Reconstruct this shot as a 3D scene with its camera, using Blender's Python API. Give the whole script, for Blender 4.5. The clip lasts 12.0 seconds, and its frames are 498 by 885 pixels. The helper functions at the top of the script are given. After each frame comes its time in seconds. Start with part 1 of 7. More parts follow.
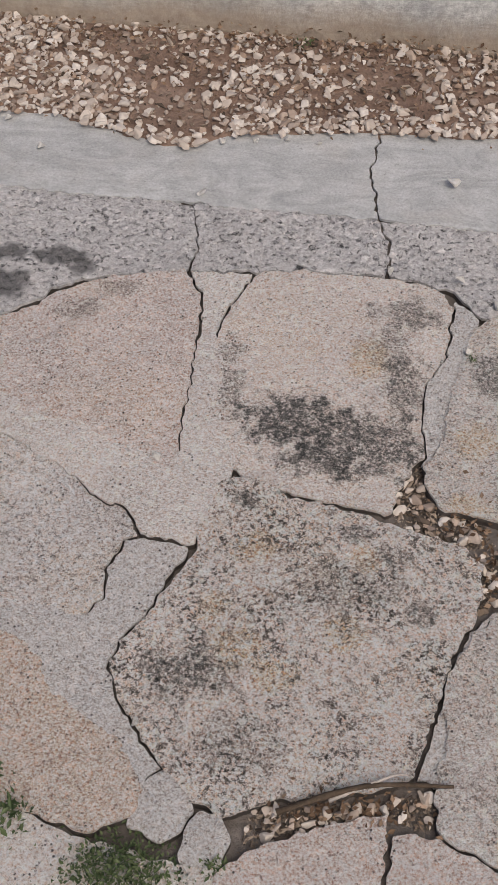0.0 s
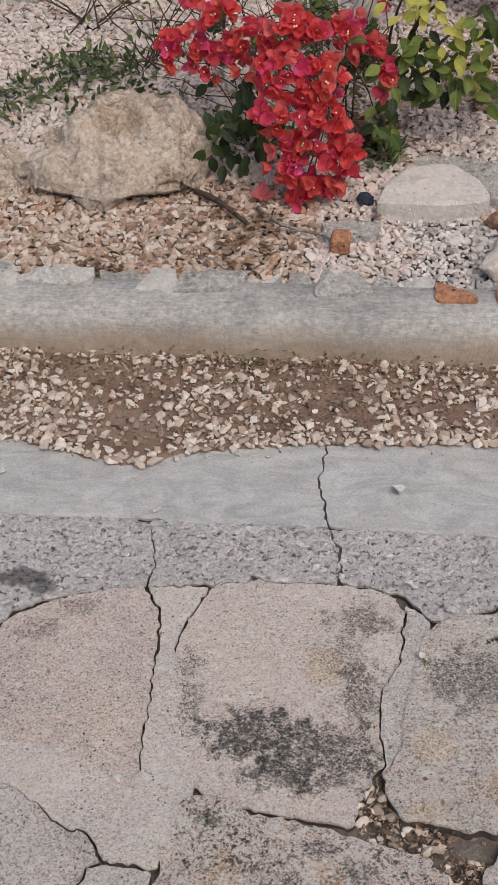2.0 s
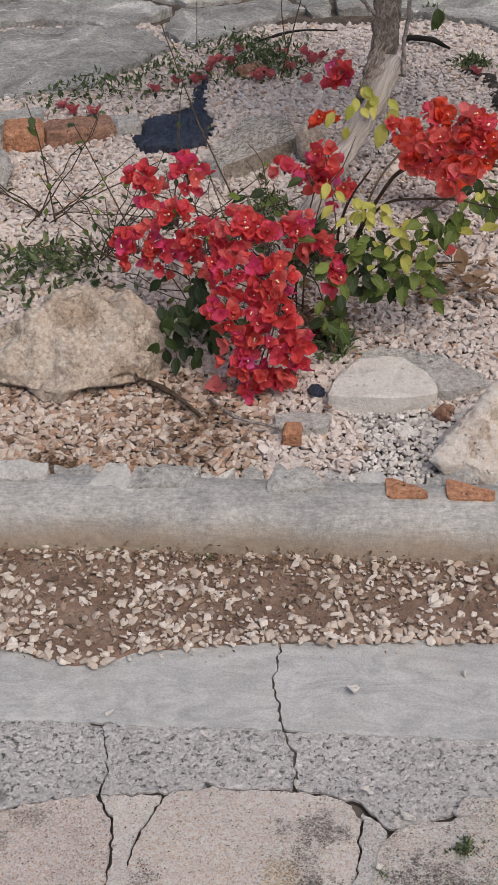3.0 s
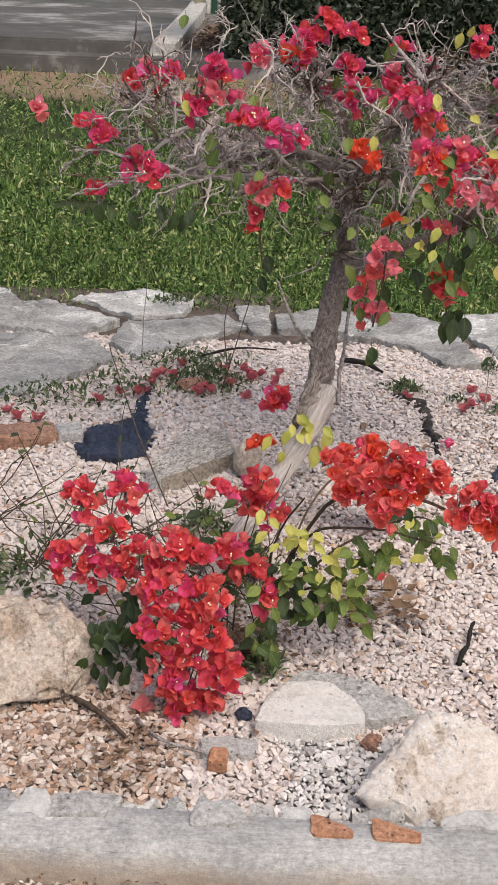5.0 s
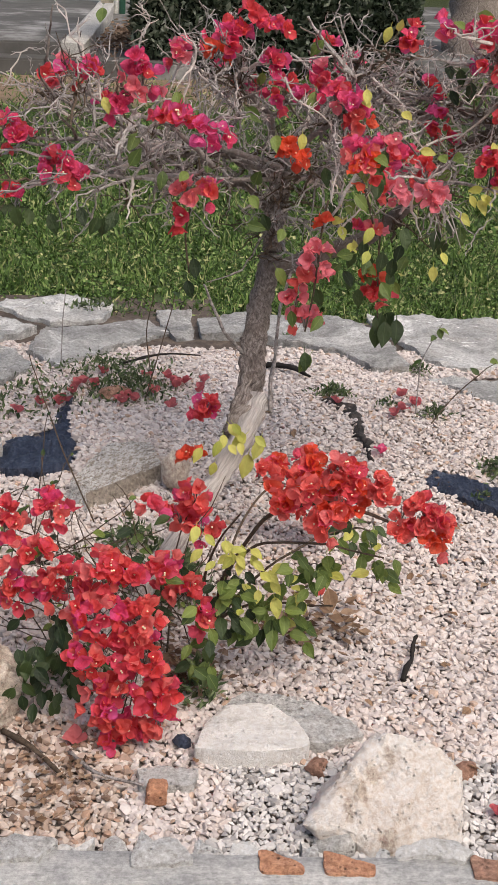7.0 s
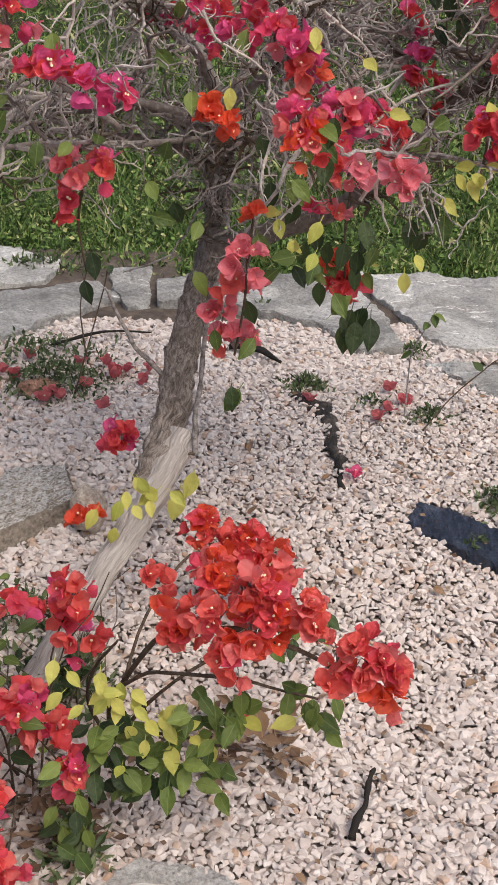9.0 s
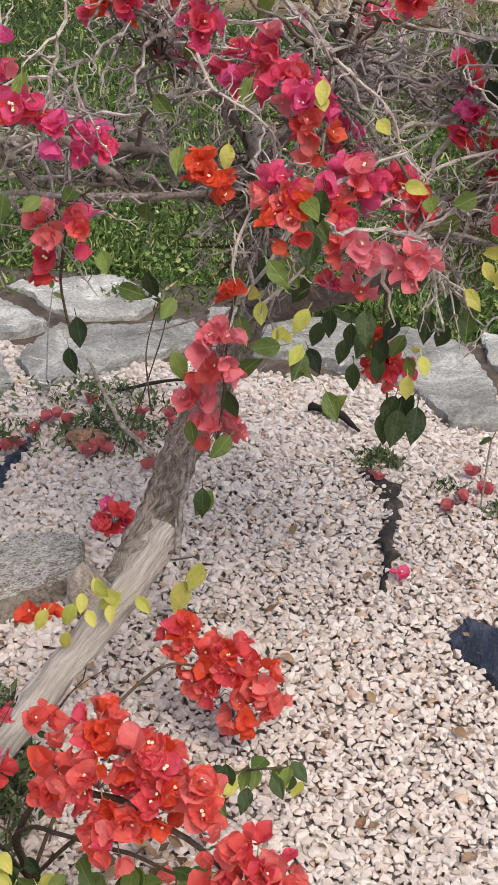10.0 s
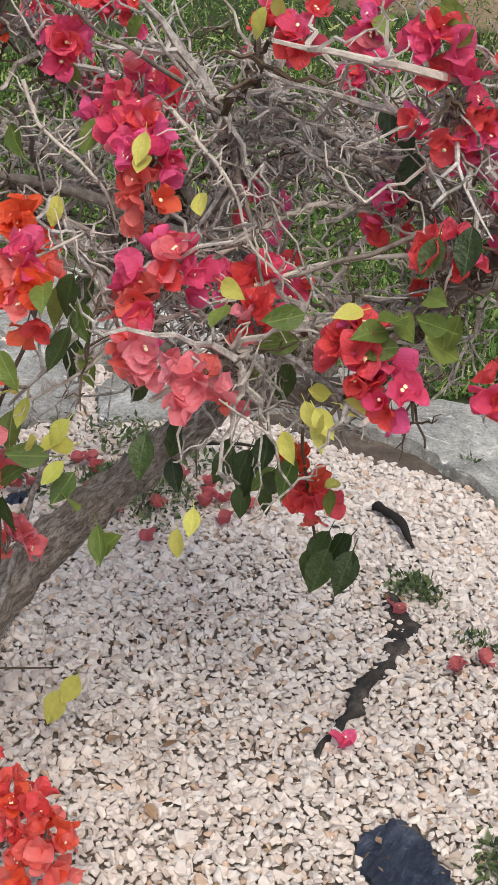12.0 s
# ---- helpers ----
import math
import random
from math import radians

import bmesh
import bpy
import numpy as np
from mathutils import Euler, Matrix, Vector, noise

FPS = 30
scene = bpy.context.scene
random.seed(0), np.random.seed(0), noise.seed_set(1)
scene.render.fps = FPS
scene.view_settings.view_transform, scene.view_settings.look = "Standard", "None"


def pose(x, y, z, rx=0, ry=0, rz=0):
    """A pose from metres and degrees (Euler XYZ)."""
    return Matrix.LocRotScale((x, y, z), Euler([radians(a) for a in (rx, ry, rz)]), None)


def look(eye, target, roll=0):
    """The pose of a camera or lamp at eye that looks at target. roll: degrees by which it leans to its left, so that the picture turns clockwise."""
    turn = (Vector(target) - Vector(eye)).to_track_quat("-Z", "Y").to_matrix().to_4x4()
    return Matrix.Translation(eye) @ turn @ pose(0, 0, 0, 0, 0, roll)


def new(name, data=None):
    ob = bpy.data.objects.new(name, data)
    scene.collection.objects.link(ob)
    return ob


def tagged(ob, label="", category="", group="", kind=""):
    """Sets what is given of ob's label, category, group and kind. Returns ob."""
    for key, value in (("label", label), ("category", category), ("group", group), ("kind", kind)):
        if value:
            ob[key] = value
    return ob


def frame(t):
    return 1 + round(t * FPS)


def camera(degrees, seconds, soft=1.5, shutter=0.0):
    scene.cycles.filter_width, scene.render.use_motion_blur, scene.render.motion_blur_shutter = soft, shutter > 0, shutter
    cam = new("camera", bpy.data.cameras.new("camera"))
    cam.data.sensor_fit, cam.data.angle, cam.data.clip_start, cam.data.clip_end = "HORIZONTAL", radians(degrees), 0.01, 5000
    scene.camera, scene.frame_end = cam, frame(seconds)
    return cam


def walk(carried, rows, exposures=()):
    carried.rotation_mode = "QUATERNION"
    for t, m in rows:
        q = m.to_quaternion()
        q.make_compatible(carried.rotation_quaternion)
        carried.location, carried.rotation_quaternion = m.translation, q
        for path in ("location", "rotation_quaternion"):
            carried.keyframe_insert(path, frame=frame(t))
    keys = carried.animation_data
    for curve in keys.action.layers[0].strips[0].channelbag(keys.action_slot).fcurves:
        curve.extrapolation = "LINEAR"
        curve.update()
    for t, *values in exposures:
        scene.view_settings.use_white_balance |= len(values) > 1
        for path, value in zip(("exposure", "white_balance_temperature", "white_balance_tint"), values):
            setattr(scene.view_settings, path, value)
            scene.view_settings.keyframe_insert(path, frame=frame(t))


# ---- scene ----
cam = camera(21.3, 12.0, 1.4)
PATH = [
    (0, (-0.086, -0.847, 1.505), (-0.27, 0.354, -0.084), -2.0),
    (0.5, (-0.076, -0.855, 1.514), (-0.265, 0.445, 0.006), -2.3),
    (1, (-0.057, -0.849, 1.533), (-0.25, 0.504, 0.073), -3.0),
    (1.5, (-0.047, -0.848, 1.559), (-0.236, 0.582, 0.173), -3.5),
    (2, (-0.042, -0.841, 1.584), (-0.221, 0.664, 0.279), -3.3),
    (2.5, (-0.039, -0.831, 1.614), (-0.175, 0.756, 0.405), -2.5),
    (2.7, (-0.039, -0.817, 1.629), (-0.164, 0.799, 0.456), -2.4),
    (4.3, (-0.048, -0.789, 1.741), (-0.083, 1.001, 0.849), 1.6),
    (4.5, (-0.055, -0.786, 1.742), (-0.081, 1.026, 0.896), 2.0),
    (5, (-0.042, -0.784, 1.751), (-0.062, 1.07, 1.0), 2.1),
    (5.5, (-0.035, -0.779, 1.742), (-0.045, 1.089, 1.027), 2.1),
    (6, (-0.044, -0.766, 1.732), (-0.029, 1.103, 1.019), 1.9),
    (6.5, (-0.084, -0.721, 1.725), (0.02, 1.143, 1.006), 2.5),
    (6.7, (-0.098, -0.702, 1.723), (0.018, 1.16, 1.002), 2.4),
    (8.3, (0.136, -0.051, 1.695), (0.163, 1.735, 0.794), 1.8),
    (8.5, (0.154, 0.054, 1.704), (0.207, 1.839, 0.804), 2.1),
    (9, (0.204, 0.258, 1.713), (0.257, 2.046, 0.819), 2.0),
    (9.5, (0.395, 0.468, 1.725), (0.189, 2.244, 0.829), 0.8),
    (10, (0.586, 0.679, 1.723), (0.322, 2.448, 0.828), 2.6),
    (10.5, (0.744, 0.941, 1.718), (0.507, 2.716, 0.828), 2.5),
    (11, (0.867, 1.103, 1.734), (0.484, 2.853, 0.843), 1.9),
    (11.5, (1.06, 1.242, 1.725), (0.345, 2.888, 0.841), 4.8),
    (12, (1.189, 1.397, 1.718), (0.413, 2.999, 0.807), 6.2),
]
walk(cam, [(t, look(eye, target, roll)) for t, eye, target, roll in PATH],
     [(0.0, -0.19, 6920, 11), (2.7, -0.12, 6800, 10), (4.3, 0.08, 6700, 10), (5.0, 0.4, 6760, 10), (6.0, 0.45, 6780, 10), (8.5, 0.28, 6780, 10), (9.5, 0.42, 6800, 9), (11.0, 0.49, 6760, 5), (12.0, 0.50, 6740, 4)])

# ---- world and light: soft hazy daylight ----
SUN_EL, SUN_AZ = radians(55), radians(146)
world = bpy.data.worlds.new("sky")
scene.world = world
world.use_nodes = True
wn = world.node_tree.nodes
sky = wn.new("ShaderNodeTexSky")
sky.sky_type, sky.sun_disc, sky.sun_elevation, sky.sun_rotation = "NISHITA", False, SUN_EL, SUN_AZ
sky.air_density, sky.dust_density, sky.ozone_density = 1.0, 4.0, 1.0
wn["Background"].inputs["Strength"].default_value = 0.115
world.node_tree.links.new(sky.outputs["Color"], wn["Background"].inputs["Color"])
sun = new("sun", bpy.data.lights.new("sun", "SUN"))
sun.data.energy, sun.data.angle, sun.data.color = 1.75, radians(40), (1.0, 0.955, 0.90)
sun.matrix_world = look((math.sin(SUN_AZ) * 20 * math.cos(SUN_EL), math.cos(SUN_AZ) * 20 * math.cos(SUN_EL), 20 * math.sin(SUN_EL)), (0, 0, 0))

# ---- materials ----


class Nodes:
    """A small wrapper that builds one procedural material."""

    def __init__(self, name, rough=0.9, spec=0.3):
        self.m = bpy.data.materials.new(name)
        self.m.use_nodes = True
        self.t = self.m.node_tree
        self.bsdf = self.t.nodes["Principled BSDF"]
        self.bsdf.inputs["Roughness"].default_value = rough
        self.bsdf.inputs["Specular IOR Level"].default_value = spec
        self.co = self.node("ShaderNodeTexCoord").outputs["Object"]

    def node(self, kind):
        return self.t.nodes.new(kind)

    def link(self, a, b):
        self.t.links.new(a, b)

    def noise(self, scale, detail=5.0, rough=0.6, distort=0.0, co=None):
        n = self.node("ShaderNodeTexNoise")
        n.inputs["Scale"].default_value, n.inputs["Detail"].default_value = scale, detail
        n.inputs["Roughness"].default_value, n.inputs["Distortion"].default_value = rough, distort
        self.link(co or self.co, n.inputs["Vector"])
        return n.outputs["Fac"]

    def cells(self, scale, feature="F1", co=None):
        n = self.node("ShaderNodeTexVoronoi")
        n.feature = feature
        n.inputs["Scale"].default_value = scale
        self.link(co or self.co, n.inputs["Vector"])
        return n.outputs["Distance"]

    def ramp(self, fac, *stops):
        n = self.node("ShaderNodeValToRGB")
        while len(n.color_ramp.elements) < len(stops):
            n.color_ramp.elements.new(0.5)
        for e, (at, c) in zip(n.color_ramp.elements, stops):
            e.position, e.color = at, (*(c if isinstance(c, tuple) else (c, c, c)), 1)
        self.link(fac, n.inputs["Fac"])
        return n.outputs["Color"]

    def mix(self, fac, a, b, mode="MIX"):
        n = self.node("ShaderNodeMix")
        n.data_type, n.blend_type = "RGBA", mode
        for value, sock in ((fac, n.inputs[0]), (a, n.inputs[6]), (b, n.inputs[7])):
            if isinstance(value, (int, float)):
                sock.default_value = value
            elif isinstance(value, tuple):
                sock.default_value = (*value, 1)
            else:
                self.link(value, sock)
        return n.outputs[2]

    def math(self, op, a, b=0.0):
        n = self.node("ShaderNodeMath")
        n.operation = op
        for value, sock in ((a, n.inputs[0]), (b, n.inputs[1])):
            if isinstance(value, (int, float)):
                sock.default_value = value
            else:
                self.link(value, sock)
        return n.outputs[0]

    def random(self):
        return self.node("ShaderNodeObjectInfo").outputs["Random"]

    def island(self):
        return self.node("ShaderNodeNewGeometry").outputs["Random Per Island"]

    def colour(self, c):
        if isinstance(c, tuple):
            self.bsdf.inputs["Base Color"].default_value = (*c, 1)
        else:
            self.link(c, self.bsdf.inputs["Base Color"])
        return self

    def bump(self, height, strength=0.4, distance=0.004):
        n = self.node("ShaderNodeBump")
        n.inputs["Strength"].default_value, n.inputs["Distance"].default_value = strength, distance
        self.link(height, n.inputs["Height"])
        self.link(n.outputs["Normal"], self.bsdf.inputs["Normal"])
        return self

    def spot(self, x, y, rx, ry, wobble=0.5, scale=22):
        """A stain with a ragged outline round a place of the object: 1 inside, 0 outside."""
        m = self.node("ShaderNodeMapping")
        m.inputs["Location"].default_value = (-x / rx, -y / ry, 0)
        m.inputs["Scale"].default_value = (1 / rx, 1 / ry, 0)
        self.link(self.co, m.inputs["Vector"])
        g = self.node("ShaderNodeTexGradient")
        g.gradient_type = "SPHERICAL"
        self.link(m.outputs["Vector"], g.inputs["Vector"])
        n = self.math("SUBTRACT", self.noise(scale, 6, 0.7), 0.5)
        f = self.math("ADD", g.outputs["Fac"], self.math("MULTIPLY", n, wobble * 2.4))
        within = self.ramp(g.outputs["Fac"], (0.0, 0.0), (0.16, 1.0))
        return self.mix(1.0, self.ramp(f, (0.18, 0.0), (0.55, 1.0)), within, "MULTIPLY")

    def thin(self, amount):
        """Lets light through, as petals and leaves do."""
        tr = self.node("ShaderNodeBsdfTranslucent")
        mx = self.node("ShaderNodeMixShader")
        mx.inputs[0].default_value = amount
        src = self.bsdf.inputs["Base Color"]
        if src.links:
            self.link(src.links[0].from_socket, tr.inputs["Color"])
        else:
            tr.inputs["Color"].default_value = src.default_value
        out = self.t.nodes["Material Output"]
        self.link(self.bsdf.outputs[0], mx.inputs[1])
        self.link(tr.outputs[0], mx.inputs[2])
        self.link(mx.outputs[0], out.inputs["Surface"])
        return self


def stone_material(name, pale, mid, dark, speck=0.5, stain=(), tan=(), grain=1.0, warm=0.35, salt=0.45):
    """Weathered stone: broad tints, wormy pits shaded in the colour, crumbs, lichen stains and tan spots."""
    n = Nodes(name)
    c = n.ramp(n.noise(6, 5, 0.6), (0.32, mid), (0.62, pale))
    if warm:
        c = n.mix(n.ramp(n.noise(5.2, 3), (0.48, 0.0), (0.66, warm)), c, (0.80, 0.62, 0.46))
        c = n.mix(n.ramp(n.noise(4.1, 3, 0.5, 0.6), (0.50, 0.0), (0.66, warm)), c, (0.66, 0.58, 0.56))
    c = n.mix(n.ramp(n.noise(15, 6, 0.72), (0.52, 0.0), (0.70, 0.25)), c, tuple(0.7 * v for v in mid))
    for x, y, rx, ry in tan:
        c = n.mix(n.math("MULTIPLY", n.spot(x, y, rx, ry, 0.7, 40), 0.6), c, (0.80, 0.58, 0.38))
    patch = n.ramp(n.noise(12, 6, 0.75), (0.40, 0.25), (0.56, 1.0))
    crumbs = n.ramp(n.noise(125, 6, 0.8, 0.3), (0.50, 0.0), (0.54, 1.0))
    specks = n.math("MULTIPLY", n.mix(1.0, crumbs, patch, "MULTIPLY"), speck)
    c = n.mix(specks, c, dark)
    # wormy pits darkened so that their tiny shadows stand in the colour
    worms = n.ramp(n.noise(125, 2.5, 0.55, 0.7), (0.34, 0.5), (0.42, 0.0))
    c = n.mix(worms, c, tuple(2.4 * v for v in dark))
    pits = n.ramp(n.cells(120), (0.14, 0.95), (0.24, 0.0))
    pits = n.mix(1.0, pits, n.ramp(n.noise(20, 4, 0.7), (0.48, 0.0), (0.56, 1.0)), "MULTIPLY")
    c = n.mix(pits, c, tuple(0.6 * v for v in dark))
    c = n.mix(n.ramp(n.noise(80, 5, 0.75), (0.52, 0.0), (0.62, 0.7)), c, tuple(min(1, 1.2 * v) for v in pale))
    for (x, y, rx, ry), amount in stain:
        f = n.mix(1.0, n.spot(x, y, rx, ry, 1.0, 34), n.ramp(n.noise(150, 6, 0.8), (0.40, 0.25), (0.54, 1.0)), "MULTIPLY")
        c = n.mix(n.math("MULTIPLY", f, amount), c, (0.075, 0.075, 0.072))
    c = n.mix(salt, c, n.ramp(n.noise(190, 6, 0.8), (0.38, 0.13), (0.60, 0.97)), "OVERLAY")
    c = n.mix(0.62, c, n.ramp(n.noise(310, 2.5, 0.6), (0.36, 0.10), (0.60, 0.92)), "OVERLAY")
    n.colour(c)
    h = n.math("ADD", n.noise(85, 8, 0.8), n.math("MULTIPLY", n.noise(300, 4, 0.75), 0.5))
    h = n.math("SUBTRACT", h, n.math("ADD", n.math("MULTIPLY", n.math("ADD", pits, worms), 0.45), n.math("MULTIPLY", specks, 0.2)))
    return n.bump(h, 1.0 * grain, 0.009).m


PINK_PALE, PINK_MID, STONE_DARK = (0.93, 0.80, 0.73), (0.79, 0.68, 0.62), (0.11, 0.096, 0.088)
M_STONE_MOTTLED = stone_material("flagstone_mottled", (1.0, 0.86, 0.775), (0.90, 0.76, 0.68), (0.115, 0.095, 0.083), 1.0,
                                 [((-0.29, -0.085, 0.09, 0.05), 0.75), ((-0.094, 0.148, 0.035, 0.025), 0.7), ((-0.042, 0.12, 0.04, 0.03), 0.6), ((-0.006, 0.035, 0.03, 0.03), 0.7), ((-0.11, 0.06, 0.12, 0.06), 0.45), ((-0.25, 0.187, 0.03, 0.02), 0.7), ((-0.22, -0.17, 0.09, 0.06), 0.4)],
                                 [(-0.232, 0.114, 0.05, 0.04), (-0.274, 0.014, 0.04, 0.035), (-0.235, -0.04, 0.06, 0.05), (-0.18, -0.075, 0.05, 0.04), (-0.1, -0.005, 0.04, 0.04), (-0.08, 0.109, 0.03, 0.03)], salt=0.9)
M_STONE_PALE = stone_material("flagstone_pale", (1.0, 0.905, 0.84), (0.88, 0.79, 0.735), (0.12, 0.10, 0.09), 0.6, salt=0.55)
M_STONE_STAINED = stone_material("flagstone_stained", PINK_PALE, PINK_MID, STONE_DARK, 0.15, [((-0.20, 0.335, 0.12, 0.075), 0.95), ((-0.10, 0.30, 0.14, 0.085), 0.9), ((-0.16, 0.265, 0.10, 0.035), 0.75), ((-0.05, 0.42, 0.05, 0.09), 0.75), ((-0.305, 0.38, 0.04, 0.06), 0.6), ((-0.31, 0.46, 0.03, 0.05), 0.5), ((-0.04, 0.56, 0.08, 0.05), 0.7), ((-0.08, 0.48, 0.06, 0.06), 0.4)], [(-0.10, 0.46, 0.05, 0.06)])
M_STONE_SMOOTH = stone_material("flagstone_smooth", (0.86, 0.715, 0.65), (0.72, 0.60, 0.545), STONE_DARK, 0.15, [((-0.55, 0.52, 0.06, 0.03), 0.45), ((-0.50, 0.57, 0.05, 0.025), 0.45)])
M_STONE_TAN = stone_material("flagstone_tan", (0.82, 0.665, 0.57), (0.69, 0.55, 0.46), STONE_DARK, 0.25, warm=0.15)
M_STONE_DARKED = stone_material("flagstone_lichened", (0.96, 0.845, 0.78), (0.80, 0.70, 0.645), STONE_DARK, 0.6, [((0.13, 0.45, 0.12, 0.09), 0.7), ((0.09, 0.16, 0.12, 0.035), 0.6), ((0.30, 0.35, 0.1, 0.1), 0.6)], [(0.06, 0.32, 0.05, 0.05), (0.05, 0.21, 0.05, 0.03), (0.16, 0.25, 0.08, 0.04)])
M_MORTAR = stone_material("mortar", (0.92, 0.82, 0.76), (0.80, 0.71, 0.66), (0.15, 0.135, 0.125), 0.2, warm=0.0)
M_MORTAR_GREY = stone_material("grey_mortar", (0.79, 0.73, 0.695), (0.68, 0.63, 0.60), (0.15, 0.14, 0.135), 0.25, warm=0.0)


def aggregate():
    n = Nodes("exposed_aggregate")
    v = n.node("ShaderNodeTexVoronoi")
    v.inputs["Scale"].default_value = 130
    n.link(n.co, v.inputs["Vector"])
    c = n.ramp(v.outputs["Color"], (0.08, (0.14, 0.135, 0.14)), (0.28, (0.56, 0.545, 0.535)), (0.7, (0.74, 0.715, 0.695)), (0.92, (0.94, 0.91, 0.88)))
    paste = n.ramp(n.noise(9, 7, 0.72), (0.3, (0.50, 0.49, 0.485)), (0.7, (0.71, 0.685, 0.67)))
    c = n.mix(n.ramp(n.noise(60, 5, 0.75), (0.47, 0.8), (0.60, 0.0)), c, paste)
    pebble = n.ramp(n.cells(46), (0.11, 1.0), (0.15, 0.0))
    pebble = n.mix(1.0, pebble, n.ramp(n.noise(17, 3), (0.50, 0.0), (0.54, 1.0)), "MULTIPLY")
    c = n.mix(pebble, c, n.ramp(n.noise(60, 2), (0.45, (0.16, 0.155, 0.16)), (0.55, (0.80, 0.76, 0.72))))
    holes = n.ramp(n.noise(95, 7, 0.82, 0.4), (0.56, 0.0), (0.615, 0.9))
    c = n.mix(holes, c, (0.09, 0.085, 0.085))
    for x, y, rx, ry in ((-0.61, 0.635, 0.07, 0.03), (-0.69, 0.635, 0.05, 0.025), (-0.69, 0.565, 0.07, 0.045), (-0.57, 0.615, 0.03, 0.03)):
        c = n.mix(n.math("MULTIPLY", n.spot(x, y, rx, ry, 0.8, 40), 0.8), c, (0.10, 0.098, 0.096))
    c = n.mix(1.0, c, (0.88, 0.868, 0.88), "MULTIPLY")
    n.colour(n.mix(0.55, c, n.ramp(n.noise(160, 6, 0.8), (0.32, 0.12), (0.68, 0.92)), "OVERLAY"))
    h = n.math("SUBTRACT", n.math("ADD", n.noise(65, 8, 0.78), n.math("MULTIPLY", n.noise(280, 4), 0.4)), n.math("MULTIPLY", holes, 0.6))
    return n.bump(h, 1.0, 0.0065).m


M_ROUGH = aggregate()


def far_stone(name, tone):
    n = Nodes(name)
    c = n.ramp(n.noise(3.2, 9, 0.72, 1.2), (0.34, (0.20, 0.195, 0.185)), (0.46, (0.36, 0.352, 0.34)), (0.58, (0.52, 0.51, 0.49)), (0.68, (0.80, 0.79, 0.765)))
    c = n.mix(n.ramp(n.noise(7, 6, 0.7), (0.54, 0.0), (0.66, 0.7)), c, (0.27, 0.25, 0.225))
    streak = n.node("ShaderNodeMapping")
    streak.inputs["Scale"].default_value = (3, 12, 12)
    streak.inputs["Rotation"].default_value = (0, 0, -0.35)
    n.link(n.co, streak.inputs["Vector"])
    c = n.mix(n.ramp(n.noise(2.2, 6, 0.7, 1.0, streak.outputs["Vector"]), (0.60, 0.0), (0.66, 0.8)), c, (0.88, 0.87, 0.84))
    c = n.mix(n.ramp(n.noise(70, 6, 0.8), (0.50, 0.0), (0.62, 0.6)), c, (0.17, 0.16, 0.145))
    c = n.mix(1.0, c, (tone, tone, tone), "MULTIPLY")
    n.colour(n.mix(0.5, c, n.ramp(n.noise(110, 4, 0.7), (0.3, 0.2), (0.7, 0.8)), "OVERLAY"))
    return n.bump(n.math("ADD", n.noise(14, 9, 0.75, 0.6), n.math("MULTIPLY", n.noise(110, 4), 0.4)), 1.0, 0.02).m


M_FAR_STONE, M_FAR_STONE_GREY = far_stone("weathered_flagstone", 1.30), far_stone("weathered_grey_flagstone", 0.98)


def trowelled():
    n = Nodes("trowelled_concrete")
    c = n.ramp(n.noise(6, 6, 0.65, 0.8), (0.3, (0.385, 0.389, 0.394)), (0.7, (0.49, 0.492, 0.494)))
    m = n.node("ShaderNodeMapping")
    m.inputs["Scale"].default_value = (7, 16, 4)
    m.inputs["Rotation"].default_value = (0, 0, 0.5)
    n.link(n.co, m.inputs["Vector"])
    sweep = n.noise(1.1, 6, 0.6, 2.5, m.outputs["Vector"])
    c = n.mix(0.34, c, n.ramp(sweep, (0.38, 0.32), (0.62, 0.68)), "OVERLAY")
    scratch = n.ramp(n.noise(1.6, 3, 0.5, 3.0, m.outputs["Vector"]), (0.495, 0.0), (0.5, 0.45), (0.505, 0.0))
    scratch = n.mix(1.0, scratch, n.ramp(n.noise(9, 3), (0.52, 0.0), (0.6, 1.0)), "MULTIPLY")
    c = n.mix(scratch, c, (0.2, 0.195, 0.19))
    c = n.mix(n.ramp(n.noise(6, 4), (0.52, 0.0), (0.75, 0.35)), c, (0.42, 0.36, 0.31))
    c = n.mix(n.ramp(n.noise(110, 4, 0.7), (0.64, 0.0), (0.70, 0.55)), c, (0.17, 0.165, 0.16))
    n.colour(n.mix(0.4, c, n.ramp(n.noise(240, 5, 0.75), (0.3, 0.22), (0.7, 0.78)), "OVERLAY"))
    h = n.math("ADD", sweep, n.math("MULTIPLY", n.noise(190, 5, 0.75), 0.4))
    return n.bump(n.math("SUBTRACT", h, n.math("MULTIPLY", scratch, 0.3)), 0.6, 0.005).m


M_STRIP = trowelled()


def soil_material(name, a, b, c3):
    n = Nodes(name)
    c = n.ramp(n.noise(14, 7, 0.7), (0.3, a), (0.5, b), (0.72, c3))
    n.colour(c)
    return n.bump(n.math("ADD", n.noise(45, 7, 0.75), n.math("MULTIPLY", n.noise(220, 3), 0.4)), 0.9, 0.01).m


